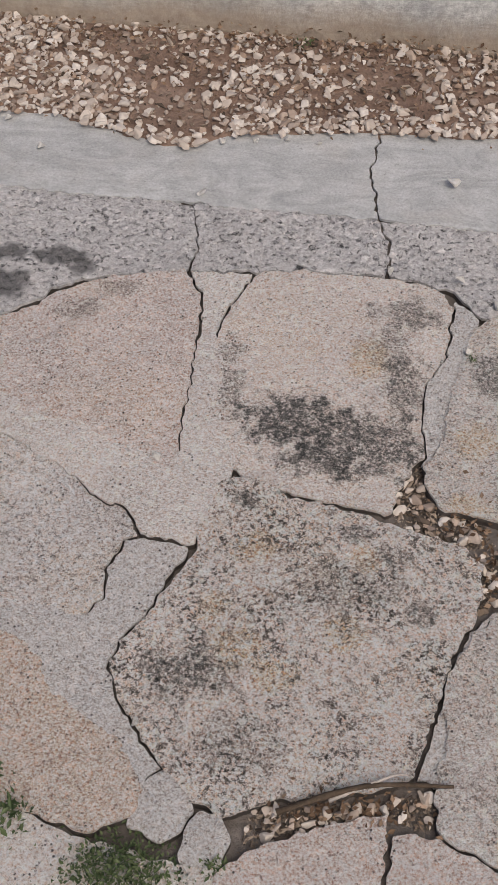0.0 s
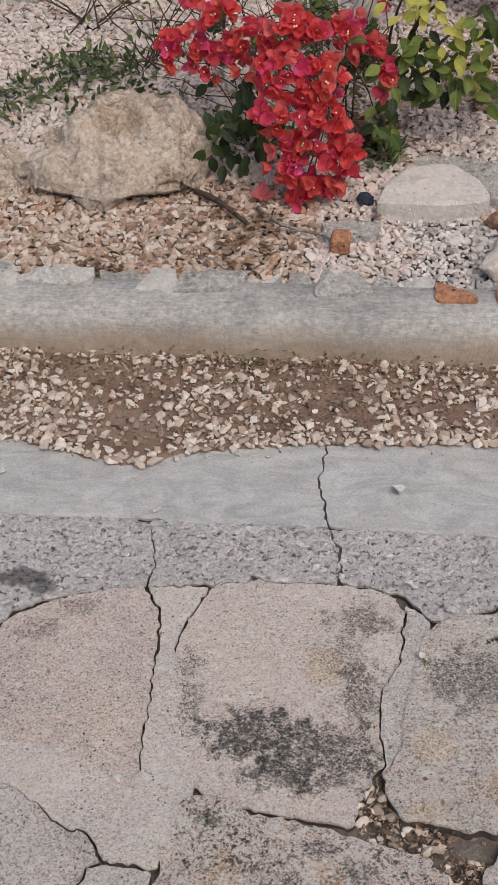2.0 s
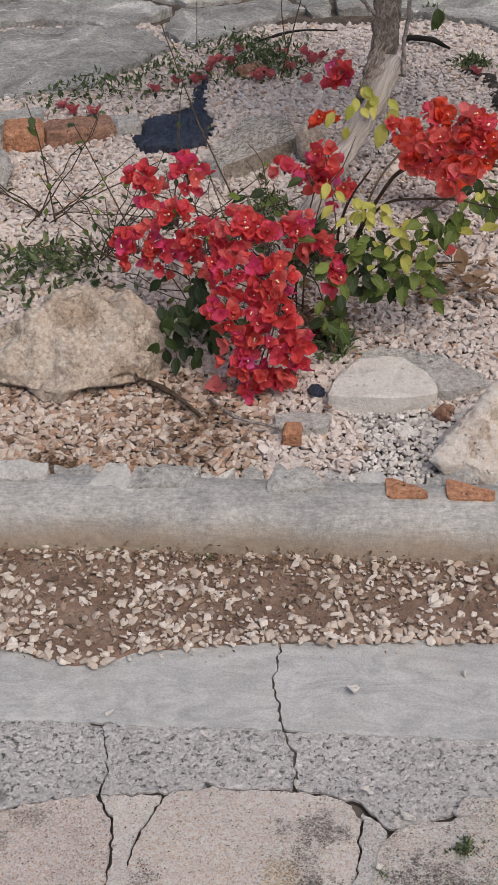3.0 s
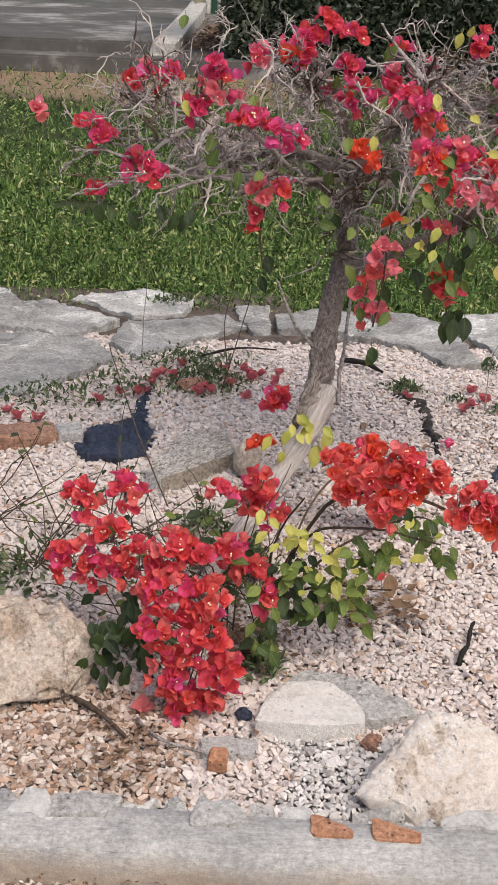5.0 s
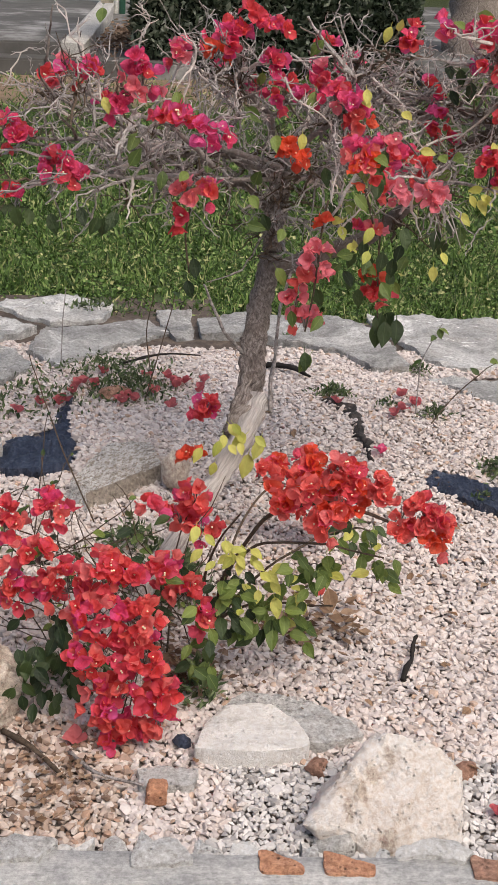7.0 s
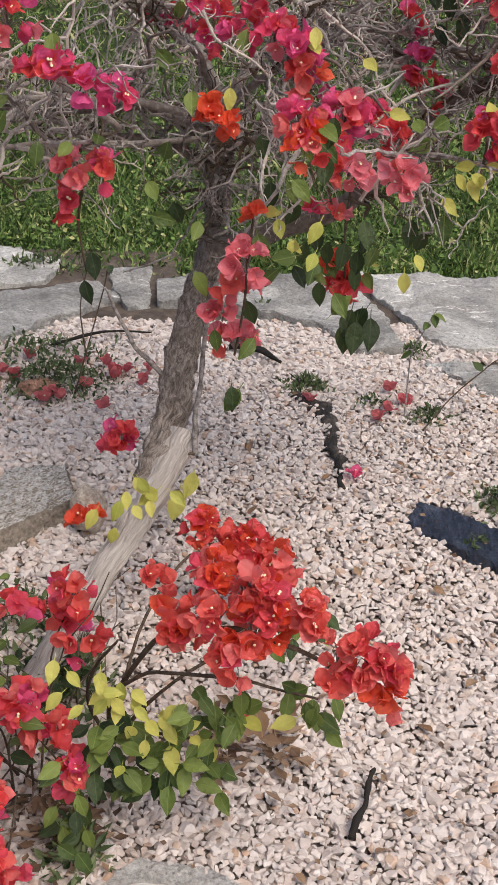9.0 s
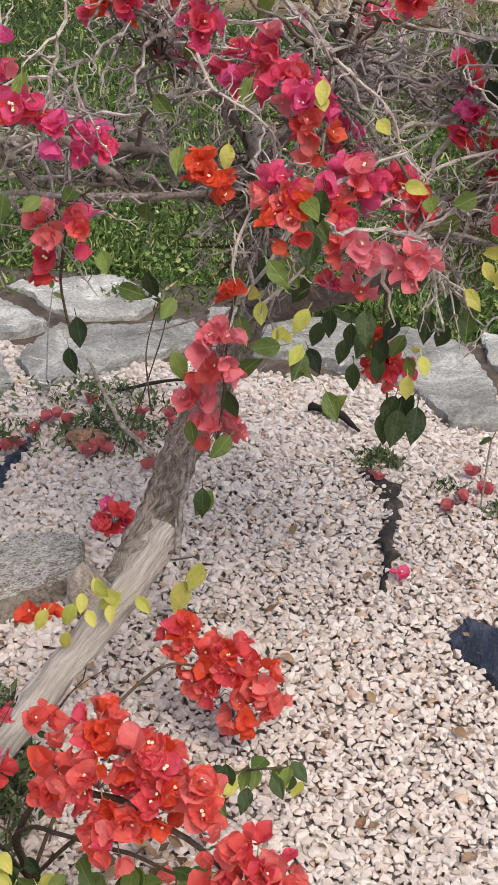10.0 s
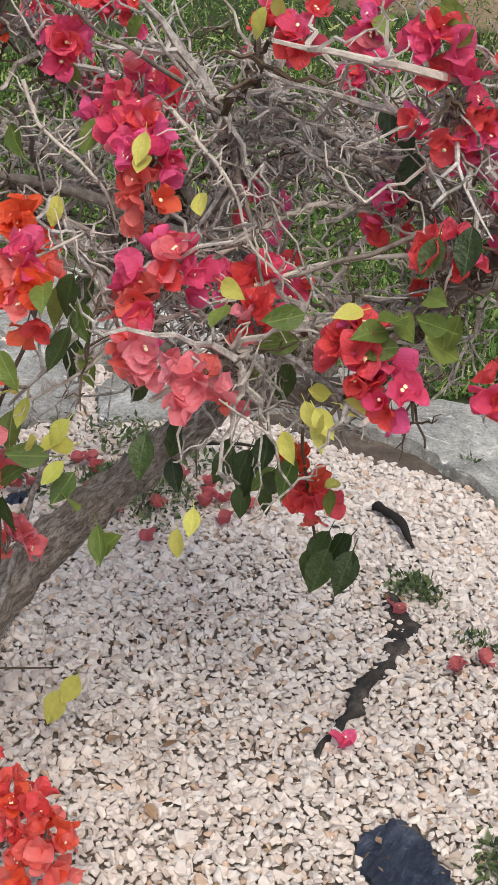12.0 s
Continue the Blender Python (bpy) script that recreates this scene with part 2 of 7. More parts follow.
M_DIRT = soil_material("reddish_soil", (0.16, 0.10, 0.075), (0.27, 0.182, 0.14), (0.37, 0.27, 0.215))
M_BED = soil_material("gravel_bed", (0.13, 0.105, 0.09), (0.23, 0.19, 0.165), (0.34, 0.29, 0.26))
M_GROUND = soil_material("ground_soil", (0.12, 0.09, 0.06), (0.2, 0.15, 0.11), (0.28, 0.22, 0.17))
M_JOINT = soil_material("joint_mortar", (0.09, 0.075, 0.066), (0.17, 0.145, 0.13), (0.30, 0.27, 0.25))
# crack walls: soil and the shade of narrow cracks in one dark colour
M_CRACK = soil_material("dirty_shaded_crack_walls", (0.05, 0.042, 0.036), (0.09, 0.076, 0.068), (0.16, 0.14, 0.125))
M_DARK_SOIL = soil_material("joint_soil", (0.05, 0.04, 0.032), (0.11, 0.085, 0.07), (0.2, 0.16, 0.13))


def lawn_soil():
    n = Nodes("lawn_soil")
    c = n.ramp(n.noise(30, 6, 0.7), (0.3, (0.018, 0.028, 0.008)), (0.7, (0.055, 0.07, 0.022)))
    bare = n.ramp(n.noise(1.1, 4, 0.6), (0.64, 0.0), (0.7, 0.8))
    bare = n.math("MAXIMUM", bare, n.spot(-1.6, 12.6, 4.2, 2.0, 0.4, 1.4))
    c = n.mix(bare, c, n.ramp(n.noise(20, 6, 0.7), (0.3, (0.17, 0.115, 0.075)), (0.7, (0.34, 0.24, 0.16))))
    n.colour(c)
    return n.bump(n.noise(60, 6), 0.9, 0.02).m


M_LAWN = lawn_soil()


def chip_material(name, *stops):
    n = Nodes(name, 0.85)
    c = n.ramp(n.island(), *stops)
    c = n.mix(0.35, c, n.ramp(n.noise(45, 4), (0.3, 0.3), (0.7, 0.75)), "OVERLAY")
    c = n.mix(n.ramp(n.noise(80, 5), (0.62, 0.0), (0.75, 0.4)), c, (0.30, 0.22, 0.17))
    n.colour(c)
    return n.bump(n.noise(160, 5), 0.35, 0.003).m


M_CHIP = chip_material("cream_chips", (0.0, (0.38, 0.31, 0.27)), (0.06, (0.47, 0.405, 0.375)), (0.35, (0.565, 0.502, 0.477)), (0.7, (0.625, 0.564, 0.538)), (0.94, (0.55, 0.46, 0.415)), (0.99, (0.45, 0.32, 0.24)))
M_CHIP_TAN = chip_material("tan_chips", (0.0, (0.17, 0.11, 0.08)), (0.18, (0.37, 0.275, 0.22)), (0.45, (0.49, 0.405, 0.35)), (0.74, (0.60, 0.53, 0.485)), (0.90, (0.40, 0.265, 0.19)))
M_CHIP_DARK = chip_material("dark_debris", (0.0, (0.06, 0.045, 0.035)), (0.5, (0.20, 0.15, 0.115)), (0.85, (0.36, 0.29, 0.23)), (1.0, (0.5, 0.43, 0.37)))
M_CHIP_VERGE = chip_material("verge_chips", (0.0, (0.23, 0.17, 0.135)), (0.2, (0.41, 0.335, 0.285)), (0.55, (0.54, 0.47, 0.415)), (0.88, (0.66, 0.60, 0.55)), (0.97, (0.40, 0.29, 0.22)))
M_CHIP_GREY = chip_material("grey_chips", (0.0, (0.32, 0.30, 0.29)), (0.3, (0.50, 0.475, 0.46)), (0.9, (0.66, 0.625, 0.605)))


def kerb_material():
    n = Nodes("kerb_concrete")
    c = n.ramp(n.noise(7, 5), (0.3, (0.36, 0.355, 0.345)), (0.7, (0.48, 0.47, 0.457)))
    m = n.node("ShaderNodeMapping")
    m.inputs["Scale"].default_value = (14, 62, 62)
    n.link(n.co, m.inputs["Vector"])
    streak = n.noise(2.4, 7, 0.78, 0.5, m.outputs["Vector"])
    c = n.mix(0.28, c, n.ramp(streak, (0.36, 0.15), (0.64, 0.85)), "OVERLAY")
    c = n.mix(n.ramp(n.noise(5, 6, 0.7), (0.56, 0.0), (0.70, 0.6)), c, (0.19, 0.19, 0.195))
    marks = n.ramp(n.noise(1.5, 4, 0.7, 0.3, m.outputs["Vector"]), (0.60, 0.0), (0.66, 0.35))
    c = n.mix(marks, c, (0.13, 0.13, 0.13))
    c = n.mix(0.5, c, n.ramp(n.noise(95, 4, 0.75), (0.3, 0.2), (0.7, 0.8)), "OVERLAY")
    # soil splashed on the lower part of the face
    s = n.node("ShaderNodeSeparateXYZ")
    n.link(n.co, s.inputs[0])
    splash = n.math("ADD", n.math("MULTIPLY", s.outputs["Z"], -13), n.math("ADD", n.math("MULTIPLY", n.noise(6, 6, 0.7), 1.1), 0.85))
    splash = n.ramp(splash, (0.2, 0.0), (0.85, 0.8))
    c = n.mix(splash, c, n.ramp(n.noise(40, 6, 0.75), (0.3, (0.30, 0.225, 0.165)), (0.7, (0.50, 0.405, 0.315))))
    n.colour(c)
    return n.bump(n.math("ADD", n.math("MULTIPLY", streak, 0.4), n.noise(110, 6, 0.75)), 0.8, 0.005).m


M_KERB = kerb_material()


def rock_material(name, pale, mid, dark, rust=0.4, scale=1.0, stain=0.4, hollow=()):
    n = Nodes(name)
    c = n.ramp(n.noise(8 * scale, 7, 0.65, 0.4), (0.28, dark), (0.45, mid), (0.68, pale))
    c = n.mix(n.ramp(n.noise(5 * scale, 3), (0.54, 0.0), (0.72, rust)), c, (0.42, 0.27, 0.15))
    c = n.mix(n.ramp(n.noise(11, 5), (0.60, 0.0), (0.74, stain)), c, (0.16, 0.14, 0.12))
    pits = n.ramp(n.cells(70), (0.12, 0.9), (0.26, 0.0))
    pits = n.mix(1.0, pits, n.ramp(n.noise(16, 4, 0.7), (0.48, 0.0), (0.56, 1.0)), "MULTIPLY")
    c = n.mix(n.math("MULTIPLY", pits, min(1.0, stain * 2.5)), c, tuple(0.35 * v for v in dark))
    for x, y, rx, ry in hollow:
        c = n.mix(n.math("MULTIPLY", n.spot(x, y, rx, ry, 1.0, 26), 0.5), c, (0.33, 0.215, 0.13))
    seam = n.ramp(n.noise(7 * scale, 5, 0.6, 1.2), (0.48, 0.0), (0.50, 1.0), (0.52, 0.0))
    c = n.mix(n.math("MULTIPLY", seam, min(0.8, rust * 0.5)), c, tuple(0.7 * v for v in dark))
    c = n.mix(0.6, c, n.ramp(n.noise(90, 5, 0.75), (0.34, 0.12), (0.66, 0.88)), "OVERLAY")
    n.colour(c)
    h = n.math("ADD", n.noise(26 * scale, 9, 0.75, 0.5), n.math("MULTIPLY", n.noise(130, 5, 0.75), 0.5))
    h = n.math("SUBTRACT", h, n.math("ADD", n.math("MULTIPLY", pits, 0.5), n.math("MULTIPLY", seam, 0.25 * rust)))
    return n.bump(h, 1.0, 0.012).m


M_BOULDER = rock_material("tan_limestone", (0.68, 0.59, 0.51), (0.56, 0.475, 0.40), (0.36, 0.285, 0.225), 0.3, 1.1, 0.12, [(-0.63, 1.92, 0.07, 0.045), (-0.50, 1.83, 0.06, 0.03)])
M_PALE_ROCK = rock_material("pale_limestone", (0.86, 0.80, 0.745), (0.80, 0.72, 0.655), (0.66, 0.56, 0.48), 0.15, 1.2, 0.2, [(0.355, 1.575, 0.02, 0.022), (0.325, 1.55, 0.02, 0.022), (0.295, 1.525, 0.02, 0.022), (0.268, 1.50, 0.018, 0.02), (0.34, 1.46, 0.03, 0.02)])
M_WHITE_SLAB = rock_material("white_stone", (0.86, 0.83, 0.79), (0.80, 0.765, 0.725), (0.62, 0.59, 0.55), 0.06, 1.0, 0.08)
M_EDGE_STONE = rock_material("edging_stone", (0.78, 0.76, 0.73), (0.70, 0.68, 0.65), (0.46, 0.44, 0.41), 0.1, 1.6, 0.2)
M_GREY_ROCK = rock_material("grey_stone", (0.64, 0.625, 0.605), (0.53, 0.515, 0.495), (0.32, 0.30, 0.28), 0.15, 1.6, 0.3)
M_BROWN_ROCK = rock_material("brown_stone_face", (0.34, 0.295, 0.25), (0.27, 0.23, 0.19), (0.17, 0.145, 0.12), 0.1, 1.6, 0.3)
M_BRICK = rock_material("orange_brick", (0.64, 0.34, 0.22), (0.54, 0.26, 0.15), (0.36, 0.18, 0.12), 0.2, 2)
M_BRICK_PALE = rock_material("dusty_brick", (0.48, 0.29, 0.21), (0.38, 0.21, 0.15), (0.25, 0.16, 0.12), 0.2, 2)


def sheet_material():
    n = Nodes("black_plastic", 0.45, 0.5)
    m = n.node("ShaderNodeMapping")
    m.inputs["Scale"].default_value = (24, 9, 9)
    m.inputs["Rotation"].default_value = (0, 0, 0.8)
    n.link(n.co, m.inputs["Vector"])
    folds = n.noise(1.6, 6, 0.7, 1.2, m.outputs["Vector"])
    # the pale end of the ramp paints highlights along the folds
    c = n.ramp(n.math("ADD", n.math("MULTIPLY", folds, 0.6), n.math("MULTIPLY", n.noise(10, 5), 0.4)), (0.36, (0.013, 0.018, 0.032)), (0.52, (0.036, 0.048, 0.085)), (0.62, (0.08, 0.098, 0.145)), (0.72, (0.18, 0.19, 0.21)))
    n.colour(c)
    return n.bump(n.math("ADD", folds, n.math("MULTIPLY", n.noise(32, 6, 0.65, 0.8), 0.5)), 1.0, 0.025).m


M_SHEET = sheet_material()
M_SHEET_OLD = soil_material("dusty_black_plastic", (0.018, 0.016, 0.016), (0.05, 0.043, 0.04), (0.16, 0.13, 0.11))


def bark_material(name, a, b, c3, stretch=(26, 26, 9)):
    n = Nodes(name, 0.9, 0.2)
    m = n.node("ShaderNodeMapping")
    m.inputs["Scale"].default_value = stretch
    grain = n.node("ShaderNodeAttribute")
    grain.attribute_name = "grain"
    n.link(grain.outputs["Vector"], m.inputs["Vector"])
    f = n.noise(3.2, 8, 0.75, 0.5, m.outputs["Vector"])
    n.colour(n.mix(n.ramp(n.noise(9, 4), (0.45, 0.0), (0.7, 0.35)), n.ramp(f, (0.36, a), (0.5, b), (0.60, c3)), b))
    return n.bump(f, 1.0, 0.02).m


M_BARK = bark_material("grey_bark", (0.09, 0.07, 0.06), (0.31, 0.255, 0.222), (0.56, 0.485, 0.435), (40, 40, 14))
M_DEADWOOD = bark_material("bleached_wood", (0.34, 0.29, 0.26), (0.60, 0.545, 0.51), (0.80, 0.745, 0.70), (40, 40, 3.0))


def twig_material(name, a, b, c3):
    n = Nodes(name, 0.85, 0.2)
    n.colour(n.mix(0.5, n.ramp(n.island(), (0.0, a), (0.5, b), (1.0, c3)), n.ramp(n.noise(75, 5, 0.7), (0.38, a), (0.62, c3))))
    return n.bump(n.noise(160, 5, 0.7), 0.9, 0.004).m


M_TWIG = twig_material("dry_grey_twigs", (0.075, 0.06, 0.052), (0.26, 0.23, 0.215), (0.60, 0.56, 0.54))
M_GREY_LIMB = twig_material("grey_limb_bark", (0.17, 0.145, 0.13), (0.30, 0.265, 0.245), (0.46, 0.42, 0.395))
M_LIMB = twig_material("limb_bark", (0.10, 0.08, 0.07), (0.20, 0.165, 0.145), (0.31, 0.27, 0.24))
M_PALE_TWIG = twig_material("pale_twigs", (0.40, 0.35, 0.32), (0.52, 0.465, 0.43), (0.60, 0.54, 0.50))
M_STEM = twig_material("brown_stems", (0.05, 0.036, 0.026), (0.10, 0.072, 0.052), (0.17, 0.125, 0.09))


def petal_material(name, a, b, c3):
    n = Nodes(name, 0.6, 0.15)
    c = n.ramp(n.random(), (0.0, a), (0.5, b), (1.0, c3))
    c = n.mix(0.3, c, n.ramp(n.noise(2.6, 5, 0.6, 0.5), (0.3, 0.42), (0.7, 0.70)), "OVERLAY")
    c = n.mix(n.ramp(n.noise(1.7, 3), (0.50, 0.0), (0.74, 0.4)), c, tuple(min(1, 1.35 * v + 0.03) for v in c3))
    n.colour(c)
    n.bump(n.noise(4, 4, 0.6, 0.8), 0.5, 0.06)
    return n.thin(0.45).m


M_RED = petal_material("crimson_bracts", (0.80, 0.085, 0.085), (0.85, 0.11, 0.12), (0.86, 0.12, 0.20))
M_CORAL = petal_material("coral_bracts", (0.88, 0.14, 0.12), (0.92, 0.19, 0.17), (0.93, 0.25, 0.25))
M_PINK = petal_material("magenta_bracts", (0.84, 0.085, 0.24), (0.87, 0.11, 0.21), (0.90, 0.15, 0.40))
M_BLUSH = petal_material("blush_bracts", (0.89, 0.20, 0.24), (0.91, 0.25, 0.30), (0.92, 0.33, 0.41))
M_ORANGE = petal_material("orange_red_bracts", (0.88, 0.12, 0.05), (0.86, 0.105, 0.06), (0.90, 0.17, 0.10))
M_OLD = petal_material("faded_bracts", (0.60, 0.13, 0.15), (0.68, 0.19, 0.20), (0.52, 0.14, 0.15))
M_STAR = Nodes("cream_flower_centres", 0.6).colour((0.80, 0.72, 0.48)).m


def leaf_material(name, a, b, c3):
    n = Nodes(name, 0.45, 0.4)
    c = n.ramp(n.random(), (0.0, a), (0.5, b), (1.0, c3))
    c = n.mix(0.3, c, n.ramp(n.noise(3, 4), (0.3, 0.32), (0.7, 0.70)), "OVERLAY")
    s = n.node("ShaderNodeSeparateXYZ")
    n.link(n.co, s.inputs[0])
    ax = n.math("ABSOLUTE", s.outputs["X"])
    rib = n.math("SINE", n.math("MULTIPLY", n.math("SUBTRACT", s.outputs["Y"], n.math("MULTIPLY", ax, 0.9)), 42))
    vein = n.math("MAXIMUM", n.ramp(ax, (0.006, 0.35), (0.02, 0.0)), n.ramp(rib, (0.9, 0.0), (1.0, 0.05)))
    c = n.mix(vein, c, tuple(min(1, 1.5 * v + 0.02) for v in c3))
    n.colour(c)
    n.bump(n.math("ADD", n.noise(5, 3), n.math("MULTIPLY", vein, -0.4)), 0.25, 0.05)
    return n.thin(0.32).m


M_LEAF = leaf_material("green_leaves", (0.06, 0.10, 0.024), (0.135, 0.19, 0.042), (0.20, 0.26, 0.06))
# dark green leaves; the colour also carries the shade under the crown
M_LEAF_DARK_SHADED = leaf_material("dark_shaded_leaves", (0.018, 0.034, 0.012), (0.032, 0.056, 0.017), (0.06, 0.095, 0.027))
M_LEAF_YELLOW = leaf_material("yellow_leaves", (0.48, 0.47, 0.10), (0.58, 0.54, 0.14), (0.38, 0.41, 0.08))
M_LEAF_DRY = leaf_material("dry_leaves", (0.22, 0.12, 0.06), (0.32, 0.20, 0.12), (0.40, 0.27, 0.17))


def island_leaf(name, *stops, rough=0.55):
    n = Nodes(name, rough, 0.3)
    n.colour(n.ramp(n.island(), *stops))
    return n.thin(0.25).m


M_GRASS = island_leaf("grass_blades", (0.0, (0.022, 0.042, 0.010)), (0.45, (0.082, 0.15, 0.034)), (0.82, (0.195, 0.30, 0.08)), (0.96, (0.46, 0.45, 0.21)))
M_WEED = island_leaf("weed_leaves", (0.0, (0.04, 0.065, 0.028)), (0.5, (0.10, 0.14, 0.06)), (1.0, (0.20, 0.24, 0.12)))
M_HEDGE = island_leaf("hedge_leaves", (0.0, (0.018, 0.03, 0.016)), (0.6, (0.085, 0.11, 0.072)), (1.0, (0.29, 0.315, 0.245)), rough=0.4)
M_LITTER = island_leaf("leaf_litter", (0.0, (0.10, 0.06, 0.04)), (0.5, (0.24, 0.155, 0.10)), (1.0, (0.38, 0.27, 0.19)), rough=0.9)
# near-black: the hedge's inner shade is put into this colour
M_HEDGE_SHADE = Nodes("hedge_inner_shade", 0.95).colour((0.008, 0.012, 0.007)).m


def patio_material():
    n = Nodes("patio_concrete")
    c = n.ramp(n.noise(1.2, 6, 0.65), (0.3, (0.06, 0.057, 0.052)), (0.52, (0.105, 0.10, 0.092)), (0.66, (0.33, 0.32, 0.305)))
    c = n.mix(n.ramp(n.noise(2.7, 5), (0.55, 0.0), (0.7, 0.6)), c, (0.13, 0.12, 0.115))
    n.colour(c)
    return n.bump(n.noise(12, 7), 0.5, 0.01).m


M_PATIO = patio_material()
M_PATIO_EDGE = rock_material("pale_concrete", (0.56, 0.54, 0.50), (0.47, 0.45, 0.42), (0.3, 0.28, 0.26), 0.1)
M_WALL_TAN = rock_material("tan_render", (0.58, 0.50, 0.38), (0.52, 0.44, 0.33), (0.4, 0.33, 0.25), 0.1, 0.5)
M_WALL_DULL = rock_material("dull_brown_render", (0.17, 0.155, 0.12), (0.13, 0.12, 0.09), (0.08, 0.075, 0.055), 0.1, 0.5)
M_POST = Nodes("green_paint", 0.5).colour((0.02, 0.07, 0.045)).m
M_POST_PALE = rock_material("pale_post_paint", (0.62, 0.62, 0.58), (0.55, 0.55, 0.52), (0.4, 0.4, 0.38), 0.1)

# ---- geometry helpers ----
from mathutils import geometry

rng = np.random.default_rng(7)


def mesh_of(name, verts, faces, mats, smooth=True, which=None):
    me = bpy.data.meshes.new(name)
    me.from_pydata([tuple(map(float, v)) for v in verts], [], [tuple(map(int, f)) for f in faces])
    for m in mats if isinstance(mats, (list, tuple)) else [mats]:
        me.materials.append(m)
    if smooth:
        me.polygons.foreach_set("use_smooth", [True] * len(me.polygons))
    if which is not None:
        me.polygons.foreach_set("material_index", which)
    me.update()
    return me


def add(name, me, parent=None, m=None, label="", category="", group="", kind=""):
    ob = new(name, me)
    if parent is not None:
        ob.parent = parent
    if m is not None:
        ob.matrix_basis = m
    return tagged(ob, label, category, group, kind)


def part(name, bm, material, parent, label=""):
    me = bpy.data.meshes.new(name)
    bm.to_mesh(me)
    bm.free()
    me.materials.append(material)
    me.polygons.foreach_set("use_smooth", [True] * len(me.polygons))
    return add(name, me, parent, label=label)


def nz(x, y, z, s=1.0, octaves=4):
    return noise.fractal(Vector((x * s, y * s, z * s)), 1.0, 2.0, octaves)


def ground_z(y):
    return float(np.interp(y, [-9, 1.3, 1.65, 2.15, 2.7, 3.2, 3.8, 4.5, 60], [0.0, 0.0, 0.015, 0.04, 0.095, 0.13, 0.125, 0.11, 0.10]))


def kerb_y(x):
    return 1.21 - 0.035 * x


def outline(points, step=0.006, rough=0.004, seed=0.0):
    """A closed outline walked in small steps, with ragged edges."""
    out = []
    for (ax, ay), (bx, by) in zip(points, points[1:] + points[:1]):
        n = max(1, round(math.hypot(bx - ax, by - ay) / step))
        for k in range(n):
            x, y = ax + (bx - ax) * k / n, ay + (by - ay) * k / n
            out.append((x + rough * (nz(x, y, seed, 60, 3) + 0.8 * noise.noise(Vector((x * 9, y * 9, seed)))), y + rough * (nz(x, y, seed + 9, 60, 3) + 0.8 * noise.noise(Vector((x * 9, y * 9, seed + 5))))))
    # soften the corners
    for _ in range(1):
        out = [((out[i - 1][0] + 2 * out[i][0] + out[(i + 1) % len(out)][0]) / 4, (out[i - 1][1] + 2 * out[i][1] + out[(i + 1) % len(out)][1]) / 4) for i in range(len(out))]
    return out


def shrink(pts, d):
    """The outline moved inward by d."""
    area = sum(a[0] * b[1] - b[0] * a[1] for a, b in zip(pts, pts[1:] + pts[:1]))
    s = 1 if area > 0 else -1
    out = []
    for i, p in enumerate(pts):
        a, b = pts[i - 2], pts[(i + 2) % len(pts)]
        tx, ty = b[0] - a[0], b[1] - a[1]
        n = math.hypot(tx, ty) or 1
        out.append((p[0] - s * ty / n * d, p[1] + s * tx / n * d))
    return out


# the joints that have opened, with half their width; elsewhere the pieces run into one another
CRACKS = [
    (0.0018, [(-0.80, 0.30), (-0.621, 0.271), (-0.574, 0.250), (-0.518, 0.216), (-0.452, 0.169), (-0.419, 0.166), (-0.388, 0.117), (-0.322, 0.106)]),
    (0.0017, [(-0.310, 0.101), (-0.358, -0.005), (-0.391, -0.051), (-0.392, -0.083), (-0.369, -0.132), (-0.330, -0.185), (-0.262, -0.245)]),
    (0.0022, [(-0.277, 0.230), (-0.195, 0.203), (-0.123, 0.192), (-0.044, 0.167)]),
    (0.0013, [(0.067, 0.034), (0.041, -0.010), (0.029, -0.067), (0.0, -0.19)]),
    (0.0004, [(-0.407, 0.103), (-0.420, 0.057), (-0.420, 0.013), (-0.444, -0.015), (-0.507, -0.007)]),
    (0.0008, [(-0.302, -0.213), (-0.327, -0.240), (-0.330, -0.285)]),
    (0.0008, [(-0.258, -0.250), (-0.255, -0.260), (-0.269, -0.288)]),
    (0.0013, [(-0.402, 0.619), (-0.369, 0.574), (-0.362, 0.509), (-0.363, 0.346), (-0.363, 0.263)]),
    (0.0010, [(-0.287, 0.620), (-0.322, 0.549), (-0.336, 0.494)]),
    (0.0012, [(-0.490, 0.602), (-0.400, 0.620), (-0.290, 0.624), (-0.214, 0.640), (-0.083, 0.635), (-0.009, 0.620), (0.020, 0.605), (0.062, 0.558)]),
    (0.0005, [(-0.86, 0.463), (-0.672, 0.491), (-0.60, 0.558)]),
    (0.0011, [(0.018, 0.590), (0.0185, 0.486), (-0.013, 0.427), (-0.016, 0.362), (-0.008, 0.302), (-0.047, 0.219)]),
    (0.0010, [(-0.106, 0.767), (-0.127, 0.876), (-0.120, 0.965), (-0.12, 1.01)]),
    (0.0012, [(-0.105, 0.765), (-0.089, 0.717), (-0.081, 0.638)]),
    (0.0006, [(-0.416, 0.774), (-0.393, 0.673), (-0.401, 0.620)]),
    (0.0006, [(0.09, 0.57), (0.052, 0.541), (0.026, 0.409), (0.016, 0.324), (-0.011, 0.273)]),
    (0.0010, [(-0.03, -0.25), (-0.021, -0.50)]),
    (0.0006, [(0.029, -0.259), (0.099, -0.290), (0.43, -0.31)]),
]


